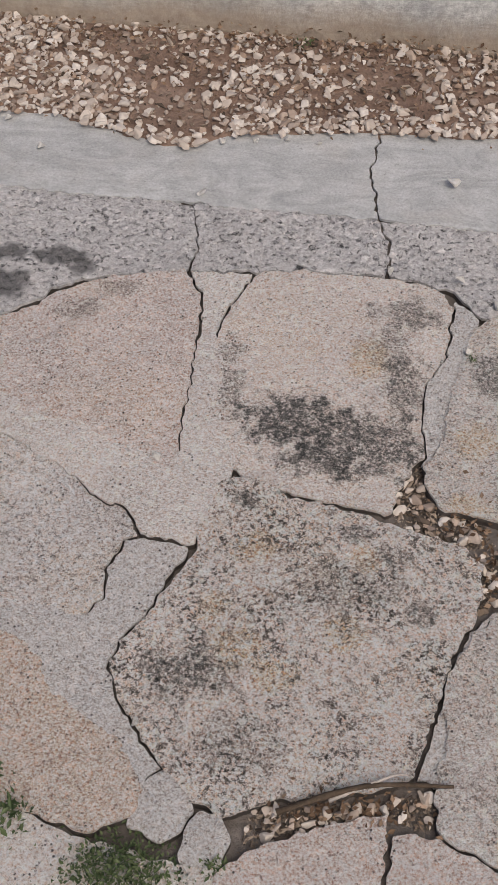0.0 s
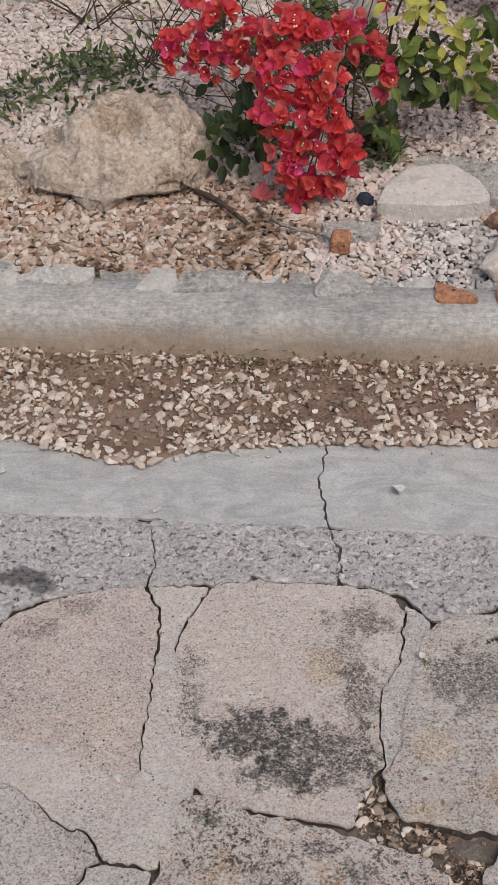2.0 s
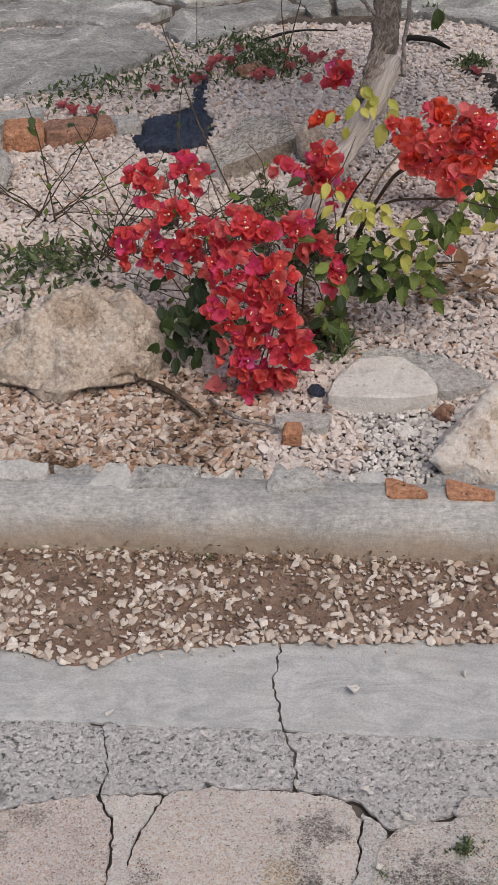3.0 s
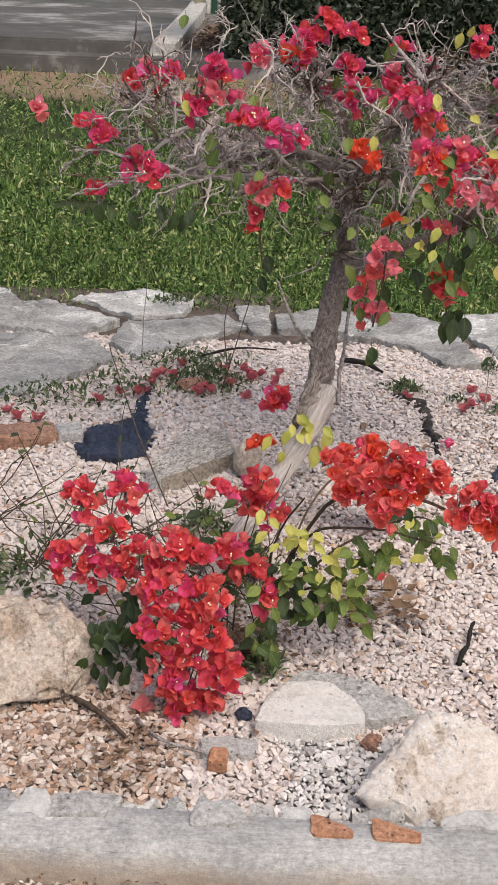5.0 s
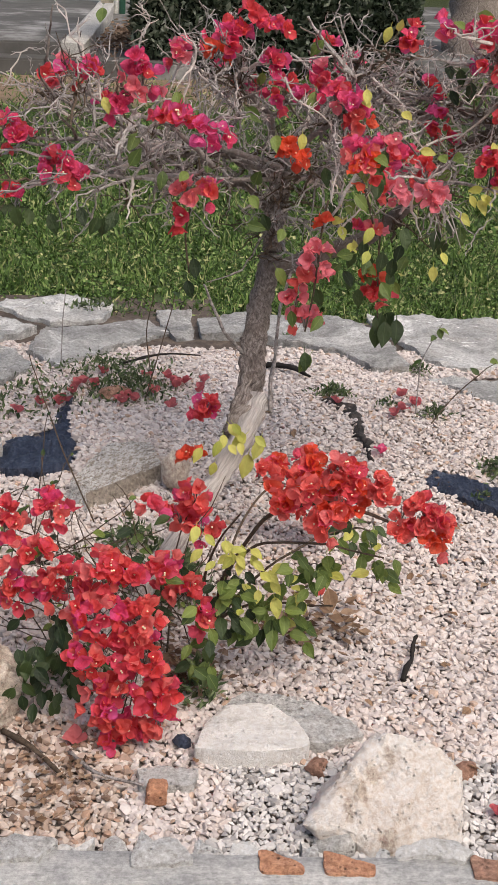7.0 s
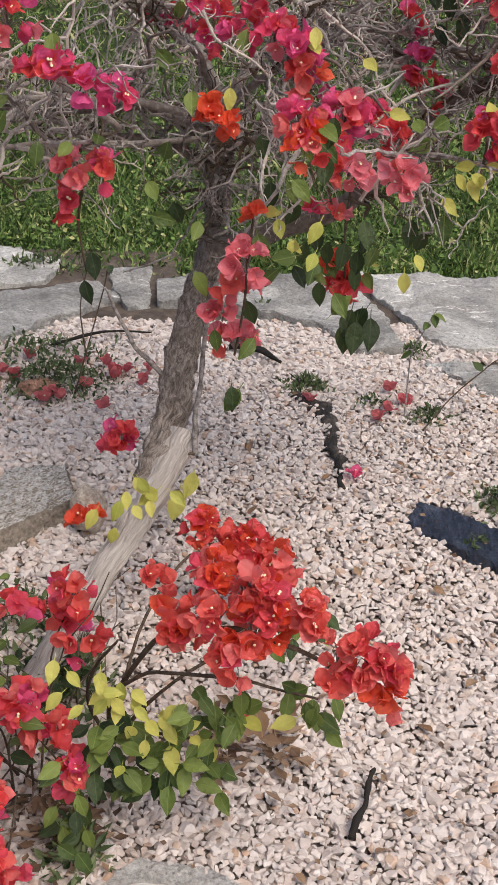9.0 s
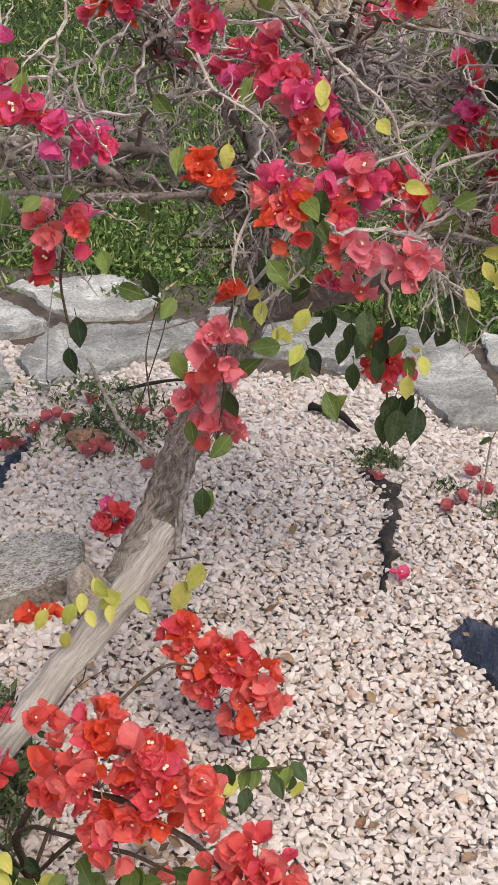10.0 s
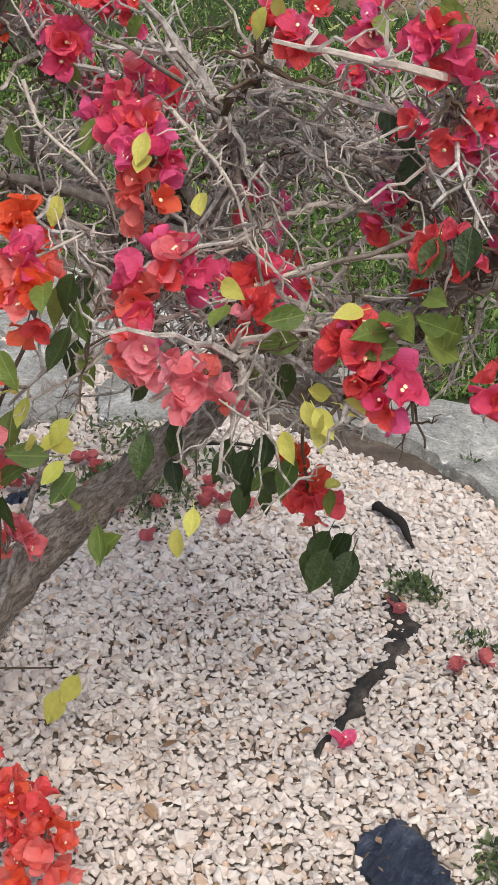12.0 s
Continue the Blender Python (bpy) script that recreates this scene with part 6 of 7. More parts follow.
THIN_BOUGHS = [
    ([(0.74, 2.95, 1.19), (0.76, 2.90, 1.29), (0.72, 2.86, 1.38), (0.70, 2.86, 1.46)], 0.009, 0.003),
    ([(0.20, 3.14, 1.02), (-0.05, 3.16, 1.10), (-0.28, 3.12, 1.17), (-0.48, 3.05, 1.25)], 0.012, 0.003),
    ([(0.0, 2.92, 1.08), (-0.10, 2.80, 1.19), (-0.24, 2.74, 1.25), (-0.36, 2.72, 1.31)], 0.008, 0.003),
    ([(0.64, 3.03, 1.09), (0.78, 3.12, 1.14), (0.95, 3.16, 1.22), (1.10, 3.15, 1.26)], 0.012, 0.004),
    ([(0.20, 3.34, 0.92), (0.189, 3.34, 0.974), (0.11, 3.23, 1.03), (0.032, 3.126, 1.079), (-0.12, 2.98, 1.10), (-0.30, 2.88, 1.13)], 0.019, 0.006),
    ([(0.20, 3.36, 0.85), (0.12, 3.27, 0.95), (0.0, 3.12, 1.01), (-0.14, 3.0, 1.05)], 0.015, 0.006),
    ([(0.713, 3.0, 1.235), (0.648, 3.05, 1.244), (0.575, 3.08, 1.26), (0.493, 3.10, 1.255)], 0.0075, 0.0035),
]
BOUGHS = MAIN_BOUGHS + SIDE_BOUGHS + THIN_BOUGHS
walkways = []
for pts, r0, r1 in BOUGHS:
    walkways.append(limb(tree, "limb", pts, r0, r1, M_LIMB if r0 > 0.0125 else M_GREY_LIMB)[1])
ARCHED_TWIGS = [
    ([(0.40, 2.76, 1.125), (0.428, 2.84, 1.155), (0.451, 2.91, 1.178), (0.481, 2.94, 1.202), (0.514, 2.964, 1.21), (0.561, 2.98, 1.207), (0.592, 3.0, 1.192), (0.613, 3.01, 1.166), (0.621, 3.02, 1.12), (0.63, 3.04, 1.07)], 0.0056),
    ([(0.382, 2.75, 1.346), (0.43, 2.75, 1.31), (0.474, 2.75, 1.271), (0.505, 2.76, 1.202), (0.539, 2.78, 1.165)], 0.0036),
    ([(0.167, 2.75, 1.339), (0.194, 2.75, 1.288), (0.239, 2.75, 1.262), (0.292, 2.76, 1.223), (0.286, 2.80, 1.15)], 0.0036),
]
SHORT_TWIGS = [
    ([(0.66, 2.91, 1.19), (0.56, 2.84, 1.17), (0.47, 2.76, 1.12), (0.40, 2.68, 1.09), (0.36, 2.62, 1.04), (0.31, 2.58, 1.0)], 0.0042),
    ([(0.275, 2.515, 1.075), (0.282, 2.53, 1.12), (0.30, 2.58, 1.17), (0.33, 2.66, 1.2)], 0.0034),
    ([(-0.60, 2.74, 1.26), (-0.56, 2.76, 1.2), (-0.48, 2.78, 1.17)], 0.003),
    ([(0.44, 3.03, 1.29), (0.50, 2.96, 1.34), (0.53, 2.92, 1.40), (0.55, 2.9, 1.41)], 0.004),
    ([(0.33, 3.0, 1.25), (0.40, 2.98, 1.30), (0.46, 2.99, 1.30), (0.53, 3.0, 1.285)], 0.004),
]
LAST_TWIGS = [
    ([(-0.20, 2.72, 1.36), (-0.19, 2.76, 1.42), (-0.17, 2.79, 1.46), (-0.20, 2.8, 1.5)], 0.003),
]
PALE_TWIGS = ARCHED_TWIGS + SHORT_TWIGS + LAST_TWIGS
for pts, r in PALE_TWIGS:
    way = limb(tree, "pale_twig", pts, r * 0.85, r * 0.5, M_PALE_TWIG, 6, 5, 0.3)[1]
    spurs = bmesh.new()
    for q in way[1:]:
        for _ in range(2):
            tube(spurs, wander(q, unit((0, 0, 0.3), 0.9), pick.uniform(0.01, 0.05), 3, 0.5), [0.0016, 0.0014, 0.0011, 0.0008], 4)
    tagged(part("spur_tuft", spurs, M_PALE_TWIG, tree), kind="stuff")


def branches(count):
    """Crooked brown branches crossing through the crown."""
    for _ in range(count):
        way = pick.choice(walkways)
        p = way[pick.randrange(len(way) // 4, len(way))]
        pts = wander(p, unit((0, -0.1, 0.25), 0.8), pick.uniform(0.16, 0.36), 5, 0.4)
        if 0.88 < pts[-1].z < 1.48 and 2.5 < pts[-1].y < 3.5 and -0.6 < pts[-1].x < 1.0:
            r = pick.uniform(0.0032, 0.0062)
            limb(tree, "branch", pts, r, r * 0.45, pick.choice([M_LIMB, M_LIMB, M_TWIG]), 6, 3, 0.3)


branches(46)


def twigs(ways, per, mat, reach=(0.12, 0.30), bias=(0, -0.15, 0.12), keep=lambda p: True, stout=1.0):
    """Dry kinked twigs round each limb, one tuft a limb."""
    for way in ways:
        bm = bmesh.new()
        for _ in range(per):
            p = way[pick.randrange(len(way) // 3, len(way))]
            a = wander(p, unit(bias, 0.8), pick.uniform(*reach), 6, 0.42)
            if not keep(a[-1]):
                continue
            thick = stout * min(1.9, max(0.6, pick.lognormvariate(0, 0.38)))
            tube(bm, a, fade(0.0038 * thick, 0.0016 * thick, len(a)), 5, 0.35, pick.random())
            for _ in range(4):
                q = pick.choice(a[1:])
                b = wander(q, unit(bias, 0.9), pick.uniform(0.035, 0.11), 4, 0.5)
                tube(bm, b, fade(0.0023 * thick, 0.0011, len(b)), 4)
                for _ in range(2):
                    c = wander(pick.choice(b[1:]), unit(bias, 1.0), pick.uniform(0.010, 0.034), 2, 0.5)
                    tube(bm, c, fade(0.0014, 0.0009, len(c)), 3)
        me = bpy.data.meshes.new("twig_tuft")
        bm.to_mesh(me)
        bm.free()
        me.materials.append(mat)
        add("twig_tuft", me, tree, label="tangle of dry grey twigs", kind="stuff")


in_crown = lambda p: 0.90 < p.z < 1.5 and -0.58 < p.x < 1.15 and 2.42 < p.y < 3.5
twigs(walkways, 15, M_TWIG, (0.12, 0.28), keep=in_crown)
upper = smooth_path([(0.185, 3.30, 0.72), (0.20, 3.34, 0.80), (0.205, 3.27, 0.92), (0.205, 3.16, 1.06)], 6)
twigs([upper, upper], 15, M_TWIG, (0.10, 0.28), (0, -0.7, 0.0), lambda p: p.z > 0.74)
twigs([upper, walkways[0]], 12, M_STEM, (0.08, 0.2), (0, -0.6, 0.1), lambda p: p.z > 0.74)
twigs([walkways[0], walkways[1]], 14, M_TWIG, (0.10, 0.22), (0, -0.5, 0.1), lambda p: p.z > 0.84)
twigs(walkways, 4, M_STEM, (0.05, 0.16), keep=in_crown)
twigs(walkways, 4, M_PALE_TWIG, (0.12, 0.26), keep=in_crown, stout=1.15)
twigs(walkways[2:6] + walkways[8:10], 6, M_TWIG, (0.1, 0.26), (0, -0.2, -0.5), lambda p: p.z > 0.72)

# flower sprays of the crown: place, spread, how many, colours
PK, RD, CO, OR = [M_PINK, M_PINK, M_RED, M_BLUSH], [M_RED, M_PINK], [M_CORAL, M_BLUSH, M_BLUSH], [M_ORANGE]
LOW_SPRAYS = [
    (-0.385, 2.72, 1.315, 0.05, 8, PK), (-0.31, 2.72, 1.33, 0.04, 6, RD), (-0.53, 2.72, 1.20, 0.035, 5, PK), (-0.49, 2.72, 1.165, 0.04, 6, PK), (-0.40, 2.70, 1.085, 0.065, 13, RD), (-0.35, 2.70, 1.06, 0.04, 5, RD),
    (-0.235, 2.72, 1.245, 0.035, 5, [M_PINK]), (-0.185, 2.72, 1.31, 0.06, 9, PK), (-0.205, 2.72, 1.365, 0.03, 4, [M_PINK]), (-0.52, 2.72, 1.03, 0.025, 3, RD), (-0.109, 2.656, 1.226, 0.055, 9, PK), (-0.04, 2.68, 1.20, 0.035, 5, RD),
    (0.012, 2.704, 1.183, 0.035, 4, [M_PINK]), (0.196, 2.715, 1.139, 0.045, 7, OR), (-0.062, 2.70, 1.05, 0.032, 4, CO),
]
MIDDLE_SPRAYS = [
    (-0.003, 2.70, 1.05, 0.035, 5, [M_PINK, M_CORAL]), (-0.09, 2.74, 0.967, 0.026, 3, RD), (0.035, 2.86, 1.40, 0.055, 9, RD), (0.085, 2.86, 1.475, 0.028, 4, RD), (0.15, 2.86, 1.44, 0.035, 5, RD), (0.138, 2.86, 1.357, 0.035, 5, RD),
    (-0.002, 2.86, 1.37, 0.035, 4, OR), (0.19, 3.05, 1.255, 0.055, 8, PK), (0.285, 2.83, 1.335, 0.035, 5, PK), (0.23, 2.83, 1.265, 0.035, 4, PK), (0.30, 2.79, 1.285, 0.045, 7, PK), (0.345, 2.755, 1.262, 0.05, 8, [M_PINK]),
    (0.36, 2.74, 1.225, 0.045, 7, [M_ORANGE, M_CORAL, M_RED]), (0.255, 2.54, 0.918, 0.045, 7, CO), (0.235, 2.60, 0.86, 0.03, 4, CO),
]
OUTER_SPRAYS = [
    (0.24, 2.62, 0.735, 0.05, 8, CO), (0.215, 2.60, 0.80, 0.028, 3, CO), (0.359, 2.511, 1.15, 0.04, 7, [M_ORANGE, M_CORAL, M_RED]), (0.34, 2.52, 1.19, 0.035, 5, [M_RED, M_CORAL, M_PINK]), (0.402, 2.66, 1.115, 0.045, 7, [M_PINK, M_CORAL]), (0.43, 2.68, 1.16, 0.05, 8, PK),
    (0.44, 2.62, 1.08, 0.04, 6, CO), (0.534, 2.587, 1.08, 0.045, 6, CO), (0.54, 2.719, 1.11, 0.035, 5, PK), (0.49, 2.80, 1.12, 0.05, 6, RD), (0.704, 2.66, 1.145, 0.055, 9, RD), (0.735, 2.66, 1.10, 0.04, 5, RD),
    (0.49, 3.08, 0.69, 0.055, 9, [M_RED, M_CORAL]), (0.47, 3.06, 0.75, 0.03, 4, OR), (0.743, 2.75, 1.24, 0.045, 6, RD),
]
HIGH_SPRAYS = [
    (0.70, 2.81, 1.39, 0.06, 9, RD), (0.75, 2.82, 1.34, 0.045, 6, [M_PINK, M_CORAL]), (0.81, 2.88, 1.285, 0.06, 10, PK), (0.87, 2.86, 1.24, 0.05, 7, PK), (0.665, 2.82, 1.45, 0.04, 5, RD),
    (0.59, 2.85, 1.46, 0.035, 4, PK), (0.78, 2.84, 1.45, 0.04, 5, RD), (0.50, 2.86, 1.43, 0.04, 5, RD), (0.48, 2.92, 1.08, 0.05, 6, RD), (0.60, 2.95, 1.21, 0.045, 5, RD), (0.575, 2.98, 1.28, 0.04, 4, RD),
    (0.64, 3.0, 1.13, 0.04, 4, RD), (0.44, 2.85, 0.925, 0.02, 2, CO), (0.39, 2.86, 0.93, 0.02, 2, PK),
]
REAR_SPRAYS = [
    (0.27, 2.56, 1.0, 0.022, 3, OR), (0.39, 3.0, 1.16, 0.04, 4, RD), (0.02, 3.2, 1.36, 0.06, 9, RD), (-0.10, 3.15, 1.34, 0.05, 7, PK), (0.30, 3.15, 1.36, 0.05, 6, RD), (0.40, 3.30, 1.30, 0.05, 6, RD),
    (0.08, 3.0, 1.29, 0.035, 4, PK), (-0.67, 2.72, 1.24, 0.018, 2, CO), (-0.28, 2.95, 1.22, 0.04, 4, RD), (0.95, 3.0, 1.25, 0.06, 9, RD), (0.92, 2.95, 1.12, 0.05, 6, RD), (0.84, 2.78, 1.10, 0.05, 6, RD),
]
CROWN = LOW_SPRAYS + MIDDLE_SPRAYS + OUTER_SPRAYS + HIGH_SPRAYS + REAR_SPRAYS
for x, y, z, rad, n, mats in CROWN:
    cluster(tree, (x, y + 0.015, z), rad * 0.9, round(n * 1.2), mats)
# D: dark leaves, with the shade they hang in put into their colour
G, D, Y = M_LEAF, M_LEAF_DARK_SHADED, M_LEAF_YELLOW
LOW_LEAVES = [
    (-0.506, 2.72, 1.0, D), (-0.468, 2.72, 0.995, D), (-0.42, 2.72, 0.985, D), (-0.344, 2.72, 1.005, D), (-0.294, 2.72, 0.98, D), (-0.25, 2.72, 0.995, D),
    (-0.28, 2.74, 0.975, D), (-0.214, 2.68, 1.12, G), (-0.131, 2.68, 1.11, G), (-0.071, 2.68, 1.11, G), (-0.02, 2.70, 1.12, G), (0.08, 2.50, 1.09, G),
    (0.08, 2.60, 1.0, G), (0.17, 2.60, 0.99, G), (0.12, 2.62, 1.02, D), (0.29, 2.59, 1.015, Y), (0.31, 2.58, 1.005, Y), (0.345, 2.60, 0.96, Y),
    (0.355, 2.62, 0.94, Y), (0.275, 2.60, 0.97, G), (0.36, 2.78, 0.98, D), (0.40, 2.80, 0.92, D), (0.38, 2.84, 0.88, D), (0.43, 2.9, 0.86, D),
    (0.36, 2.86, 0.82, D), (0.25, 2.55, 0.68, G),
]
TRUNK_LEAVES = [
    (0.235, 2.54, 0.69, D), (0.275, 2.56, 0.78, G), (0.20, 2.6, 0.78, G), (0.26, 2.60, 0.84, D), (0.28, 2.57, 0.88, G), (0.50, 3.11, 0.60, D),
    (0.525, 3.10, 0.61, D), (0.56, 3.12, 0.61, D), (0.535, 3.12, 0.62, D), (0.515, 3.12, 0.63, D), (0.55, 3.13, 0.63, D), (0.43, 3.05, 0.72, D),
    (0.45, 3.06, 0.77, G), (0.53, 3.06, 0.74, G), (0.41, 3.07, 0.76, D), (0.55, 3.04, 0.77, Y), (0.735, 2.68, 1.20, G), (0.76, 2.68, 1.23, G),
    (0.793, 2.70, 1.21, G), (0.80, 2.70, 1.16, G), (0.745, 2.73, 1.28, D), (0.78, 2.73, 1.30, D), (0.68, 2.64, 1.06, Y), (0.665, 2.64, 1.08, Y),
    (0.69, 2.65, 1.09, Y), (0.62, 2.68, 1.17, G),
]
HANGING_LEAVES = [
    (0.375, 2.52, 1.19, G), (0.40, 2.54, 1.20, D), (0.33, 2.50, 1.10, G), (0.39, 2.55, 1.13, D), (0.46, 2.7, 1.27, Y), (0.37, 2.72, 1.32, Y),
    (0.365, 2.73, 1.29, Y), (0.51, 2.68, 1.18, Y), (0.66, 2.86, 1.33, D), (0.63, 2.88, 1.36, D), (0.60, 2.9, 1.37, D), (0.62, 2.92, 1.30, D),
    (0.79, 2.82, 1.43, D), (0.66, 2.85, 1.50, G), (0.60, 2.84, 1.48, G), (0.70, 2.83, 1.47, G), (0.56, 2.78, 1.06, D), (0.50, 2.76, 1.04, G),
    (0.44, 2.74, 1.20, G), (0.60, 2.72, 1.12, G), (0.25, 2.80, 1.30, G), (0.15, 2.72, 1.20, G), (0.28, 2.74, 1.12, D), (0.22, 2.76, 1.20, Y),
    (0.08, 2.84, 1.25, G), (0.27, 2.86, 1.42, G),
]
OUTER_LEAVES = [
    (0.31, 2.82, 1.32, Y), (-0.28, 2.72, 1.28, Y), (-0.10, 2.70, 1.30, G), (-0.2, 2.74, 1.19, G), (-0.29, 2.86, 1.48, G), (0.44, 2.86, 1.46, Y),
    (0.46, 2.86, 1.45, Y), (0.85, 2.80, 1.18, G), (0.86, 2.80, 1.22, G), (0.10, 2.7, 1.08, G), (0.30, 2.70, 1.04, D), (0.33, 2.66, 1.05, G),
    (0.315, 2.56, 1.028, Y), (0.341, 2.56, 0.966, Y), (0.387, 2.56, 1.008, Y), (0.381, 2.56, 0.949, Y), (0.564, 2.56, 0.951, Y), (0.546, 2.56, 0.916, Y),
    (0.384, 2.58, 0.927, G), (0.421, 2.58, 0.866, G), (0.396, 2.58, 0.886, G), (0.419, 2.58, 0.824, G), (0.345, 2.58, 0.936, G), (0.354, 2.58, 1.166, G),
    (0.378, 2.58, 1.148, G), (0.697, 2.66, 1.202, Y),
]
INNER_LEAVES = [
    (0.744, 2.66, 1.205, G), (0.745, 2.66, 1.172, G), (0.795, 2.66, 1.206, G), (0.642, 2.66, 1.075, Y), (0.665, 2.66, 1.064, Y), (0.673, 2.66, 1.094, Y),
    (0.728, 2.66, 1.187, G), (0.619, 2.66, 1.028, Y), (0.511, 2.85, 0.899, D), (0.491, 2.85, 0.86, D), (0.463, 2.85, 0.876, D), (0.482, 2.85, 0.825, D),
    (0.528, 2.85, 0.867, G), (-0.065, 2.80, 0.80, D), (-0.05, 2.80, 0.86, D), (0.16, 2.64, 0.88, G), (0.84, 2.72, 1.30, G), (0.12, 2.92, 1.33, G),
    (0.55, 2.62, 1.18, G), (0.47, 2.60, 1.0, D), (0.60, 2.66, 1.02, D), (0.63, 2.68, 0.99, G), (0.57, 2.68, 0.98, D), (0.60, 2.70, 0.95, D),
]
CROWN_LEAVES = LOW_LEAVES + TRUNK_LEAVES + HANGING_LEAVES + OUTER_LEAVES + INNER_LEAVES
for x, y, z, mat in CROWN_LEAVES:
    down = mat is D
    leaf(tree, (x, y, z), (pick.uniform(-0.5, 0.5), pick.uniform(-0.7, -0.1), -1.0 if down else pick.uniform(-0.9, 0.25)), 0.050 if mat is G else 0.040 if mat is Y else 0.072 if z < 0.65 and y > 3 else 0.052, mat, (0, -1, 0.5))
for pts in ([(0.24, 2.62, 0.72), (0.255, 2.60, 0.82), (0.26, 2.58, 0.95), (0.28, 2.62, 1.06)], [(0.50, 3.10, 0.62), (0.49, 3.07, 0.72), (0.48, 3.04, 0.85), (0.50, 3.08, 1.0)], [(0.44, 2.86, 0.92), (0.42, 2.88, 1.0), (0.40, 2.94, 1.06)], [(-0.06, 2.8, 0.82), (-0.07, 2.78, 0.93), (-0.05, 2.76, 1.05)], [(0.68, 2.64, 1.07), (0.70, 2.70, 1.12), (0.72, 2.85, 1.18)]):
    limb(tree, "hanging_shoot", pts, 0.0024, 0.003, M_STEM, 5, 5, 0.1)

# ---- low flowering shrubs at the foot of the tree ----
shrub = tagged(new("bougainvillea_shrub"), "low bougainvillea spilling crimson bracts onto the gravel", "shrub", "low flowering shrubs")
shrub2 = tagged(new("bougainvillea_shrub"), "low bougainvillea with coral bracts, green and yellow leaves", "shrub", "low flowering shrubs")
RED = [M_RED, M_RED, M_RED, M_CORAL, M_CORAL, M_PINK]
SHRUB_FRONT = [
    (-0.48, 2.16, 0.37, 0.065, 12), (-0.37, 2.14, 0.40, 0.06, 10), (-0.49, 2.06, 0.26, 0.065, 12), (-0.39, 2.06, 0.33, 0.07, 14), (-0.32, 2.0, 0.29, 0.07, 14), (-0.43, 2.05, 0.24, 0.05, 8),
    (-0.235, 1.92, 0.37, 0.075, 15), (-0.17, 1.90, 0.35, 0.06, 12), (-0.25, 1.86, 0.30, 0.07, 14), (-0.15, 1.84, 0.28, 0.07, 14), (-0.24, 1.82, 0.21, 0.075, 16), (-0.15, 1.81, 0.20, 0.075, 16),
    (-0.115, 1.80, 0.13, 0.06, 12), (-0.20, 1.80, 0.13, 0.07, 14), (-0.235, 1.80, 0.10, 0.05, 8),
]
SHRUB_REAR = [
    (-0.185, 1.79, 0.055, 0.04, 7), (-0.11, 1.79, 0.08, 0.04, 6), (-0.21, 1.78, 0.025, 0.03, 4), (-0.10, 2.02, 0.32, 0.05, 9), (-0.045, 2.0, 0.27, 0.05, 8), (-0.07, 2.25, 0.35, 0.055, 9),
    (-0.035, 2.22, 0.42, 0.04, 6), (-0.02, 2.16, 0.37, 0.045, 6), (-0.14, 2.20, 0.40, 0.03, 4), (-0.01, 1.96, 0.24, 0.035, 5),
]
LOW = SHRUB_FRONT + SHRUB_REAR
foot = Vector((-0.12, 2.14, 0.06))
for x, y, z, rad, n in LOW:
    cluster(shrub, (x, y + 0.01, z), rad, round(n * 1.15), RED, 0.028, (1, 0.9, 1))
    if pick.random() < 0.4:
        limb(shrub, "stem", [foot + unit() * 0.03, (foot + Vector((x, y, z))) / 2 + Vector((0, 0.03, 0.06)), (x, y + 0.01, z)], 0.0026, 0.0015, M_STEM, 5, 5, 0.1)
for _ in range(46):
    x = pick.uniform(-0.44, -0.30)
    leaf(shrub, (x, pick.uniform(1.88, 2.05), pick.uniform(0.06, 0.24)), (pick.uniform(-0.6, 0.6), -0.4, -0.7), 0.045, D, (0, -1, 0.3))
for _ in range(20):
    leaf(shrub, (pick.uniform(-0.05, 0.01), pick.uniform(1.88, 2.02), pick.uniform(0.1, 0.3)), (pick.uniform(-0.6, 0.6), -0.4, -0.4), 0.045, pick.choice([D, G]), (0, -1, 0.5))
for _ in range(24):
    leaf(shrub, (pick.uniform(-0.46, -0.08), pick.uniform(1.95, 2.25), pick.uniform(0.22, 0.40)), (pick.uniform(-0.6, 0.6), -0.4, 0.1), 0.045, pick.choice([D, G]), (0, -0.6, 1))

# wiry stems and dull undergrowth round its foot
for k in range(34):
    a = Vector((pick.uniform(-0.42, 0.0), pick.uniform(2.05, 2.4), 0.07))
    way = wander(a, (pick.uniform(-1.0, 0.35), pick.uniform(-0.2, 0.7), pick.uniform(0.05, 0.7)), pick.uniform(0.18, 0.5), 6, 0.28)
    limb(shrub, "stem", way, 0.0019, 0.0010, M_STEM if k % 3 else M_LIMB, 4, 2, 0.1)
    if k % 2:
        leaf(shrub, way[3], unit((0, -0.3, 0)), 0.024, pick.choice([D, G]))
for _ in range(70):
    leaf(shrub, (pick.uniform(-0.45, 0.0), pick.uniform(2.08, 2.42), pick.uniform(0.08, 0.26)), (pick.uniform(-0.6, 0.6), -0.4, pick.uniform(-0.4, 0.5)), pick.uniform(0.02, 0.036), pick.choice([D, D, G]), (0, -0.8, 0.6))

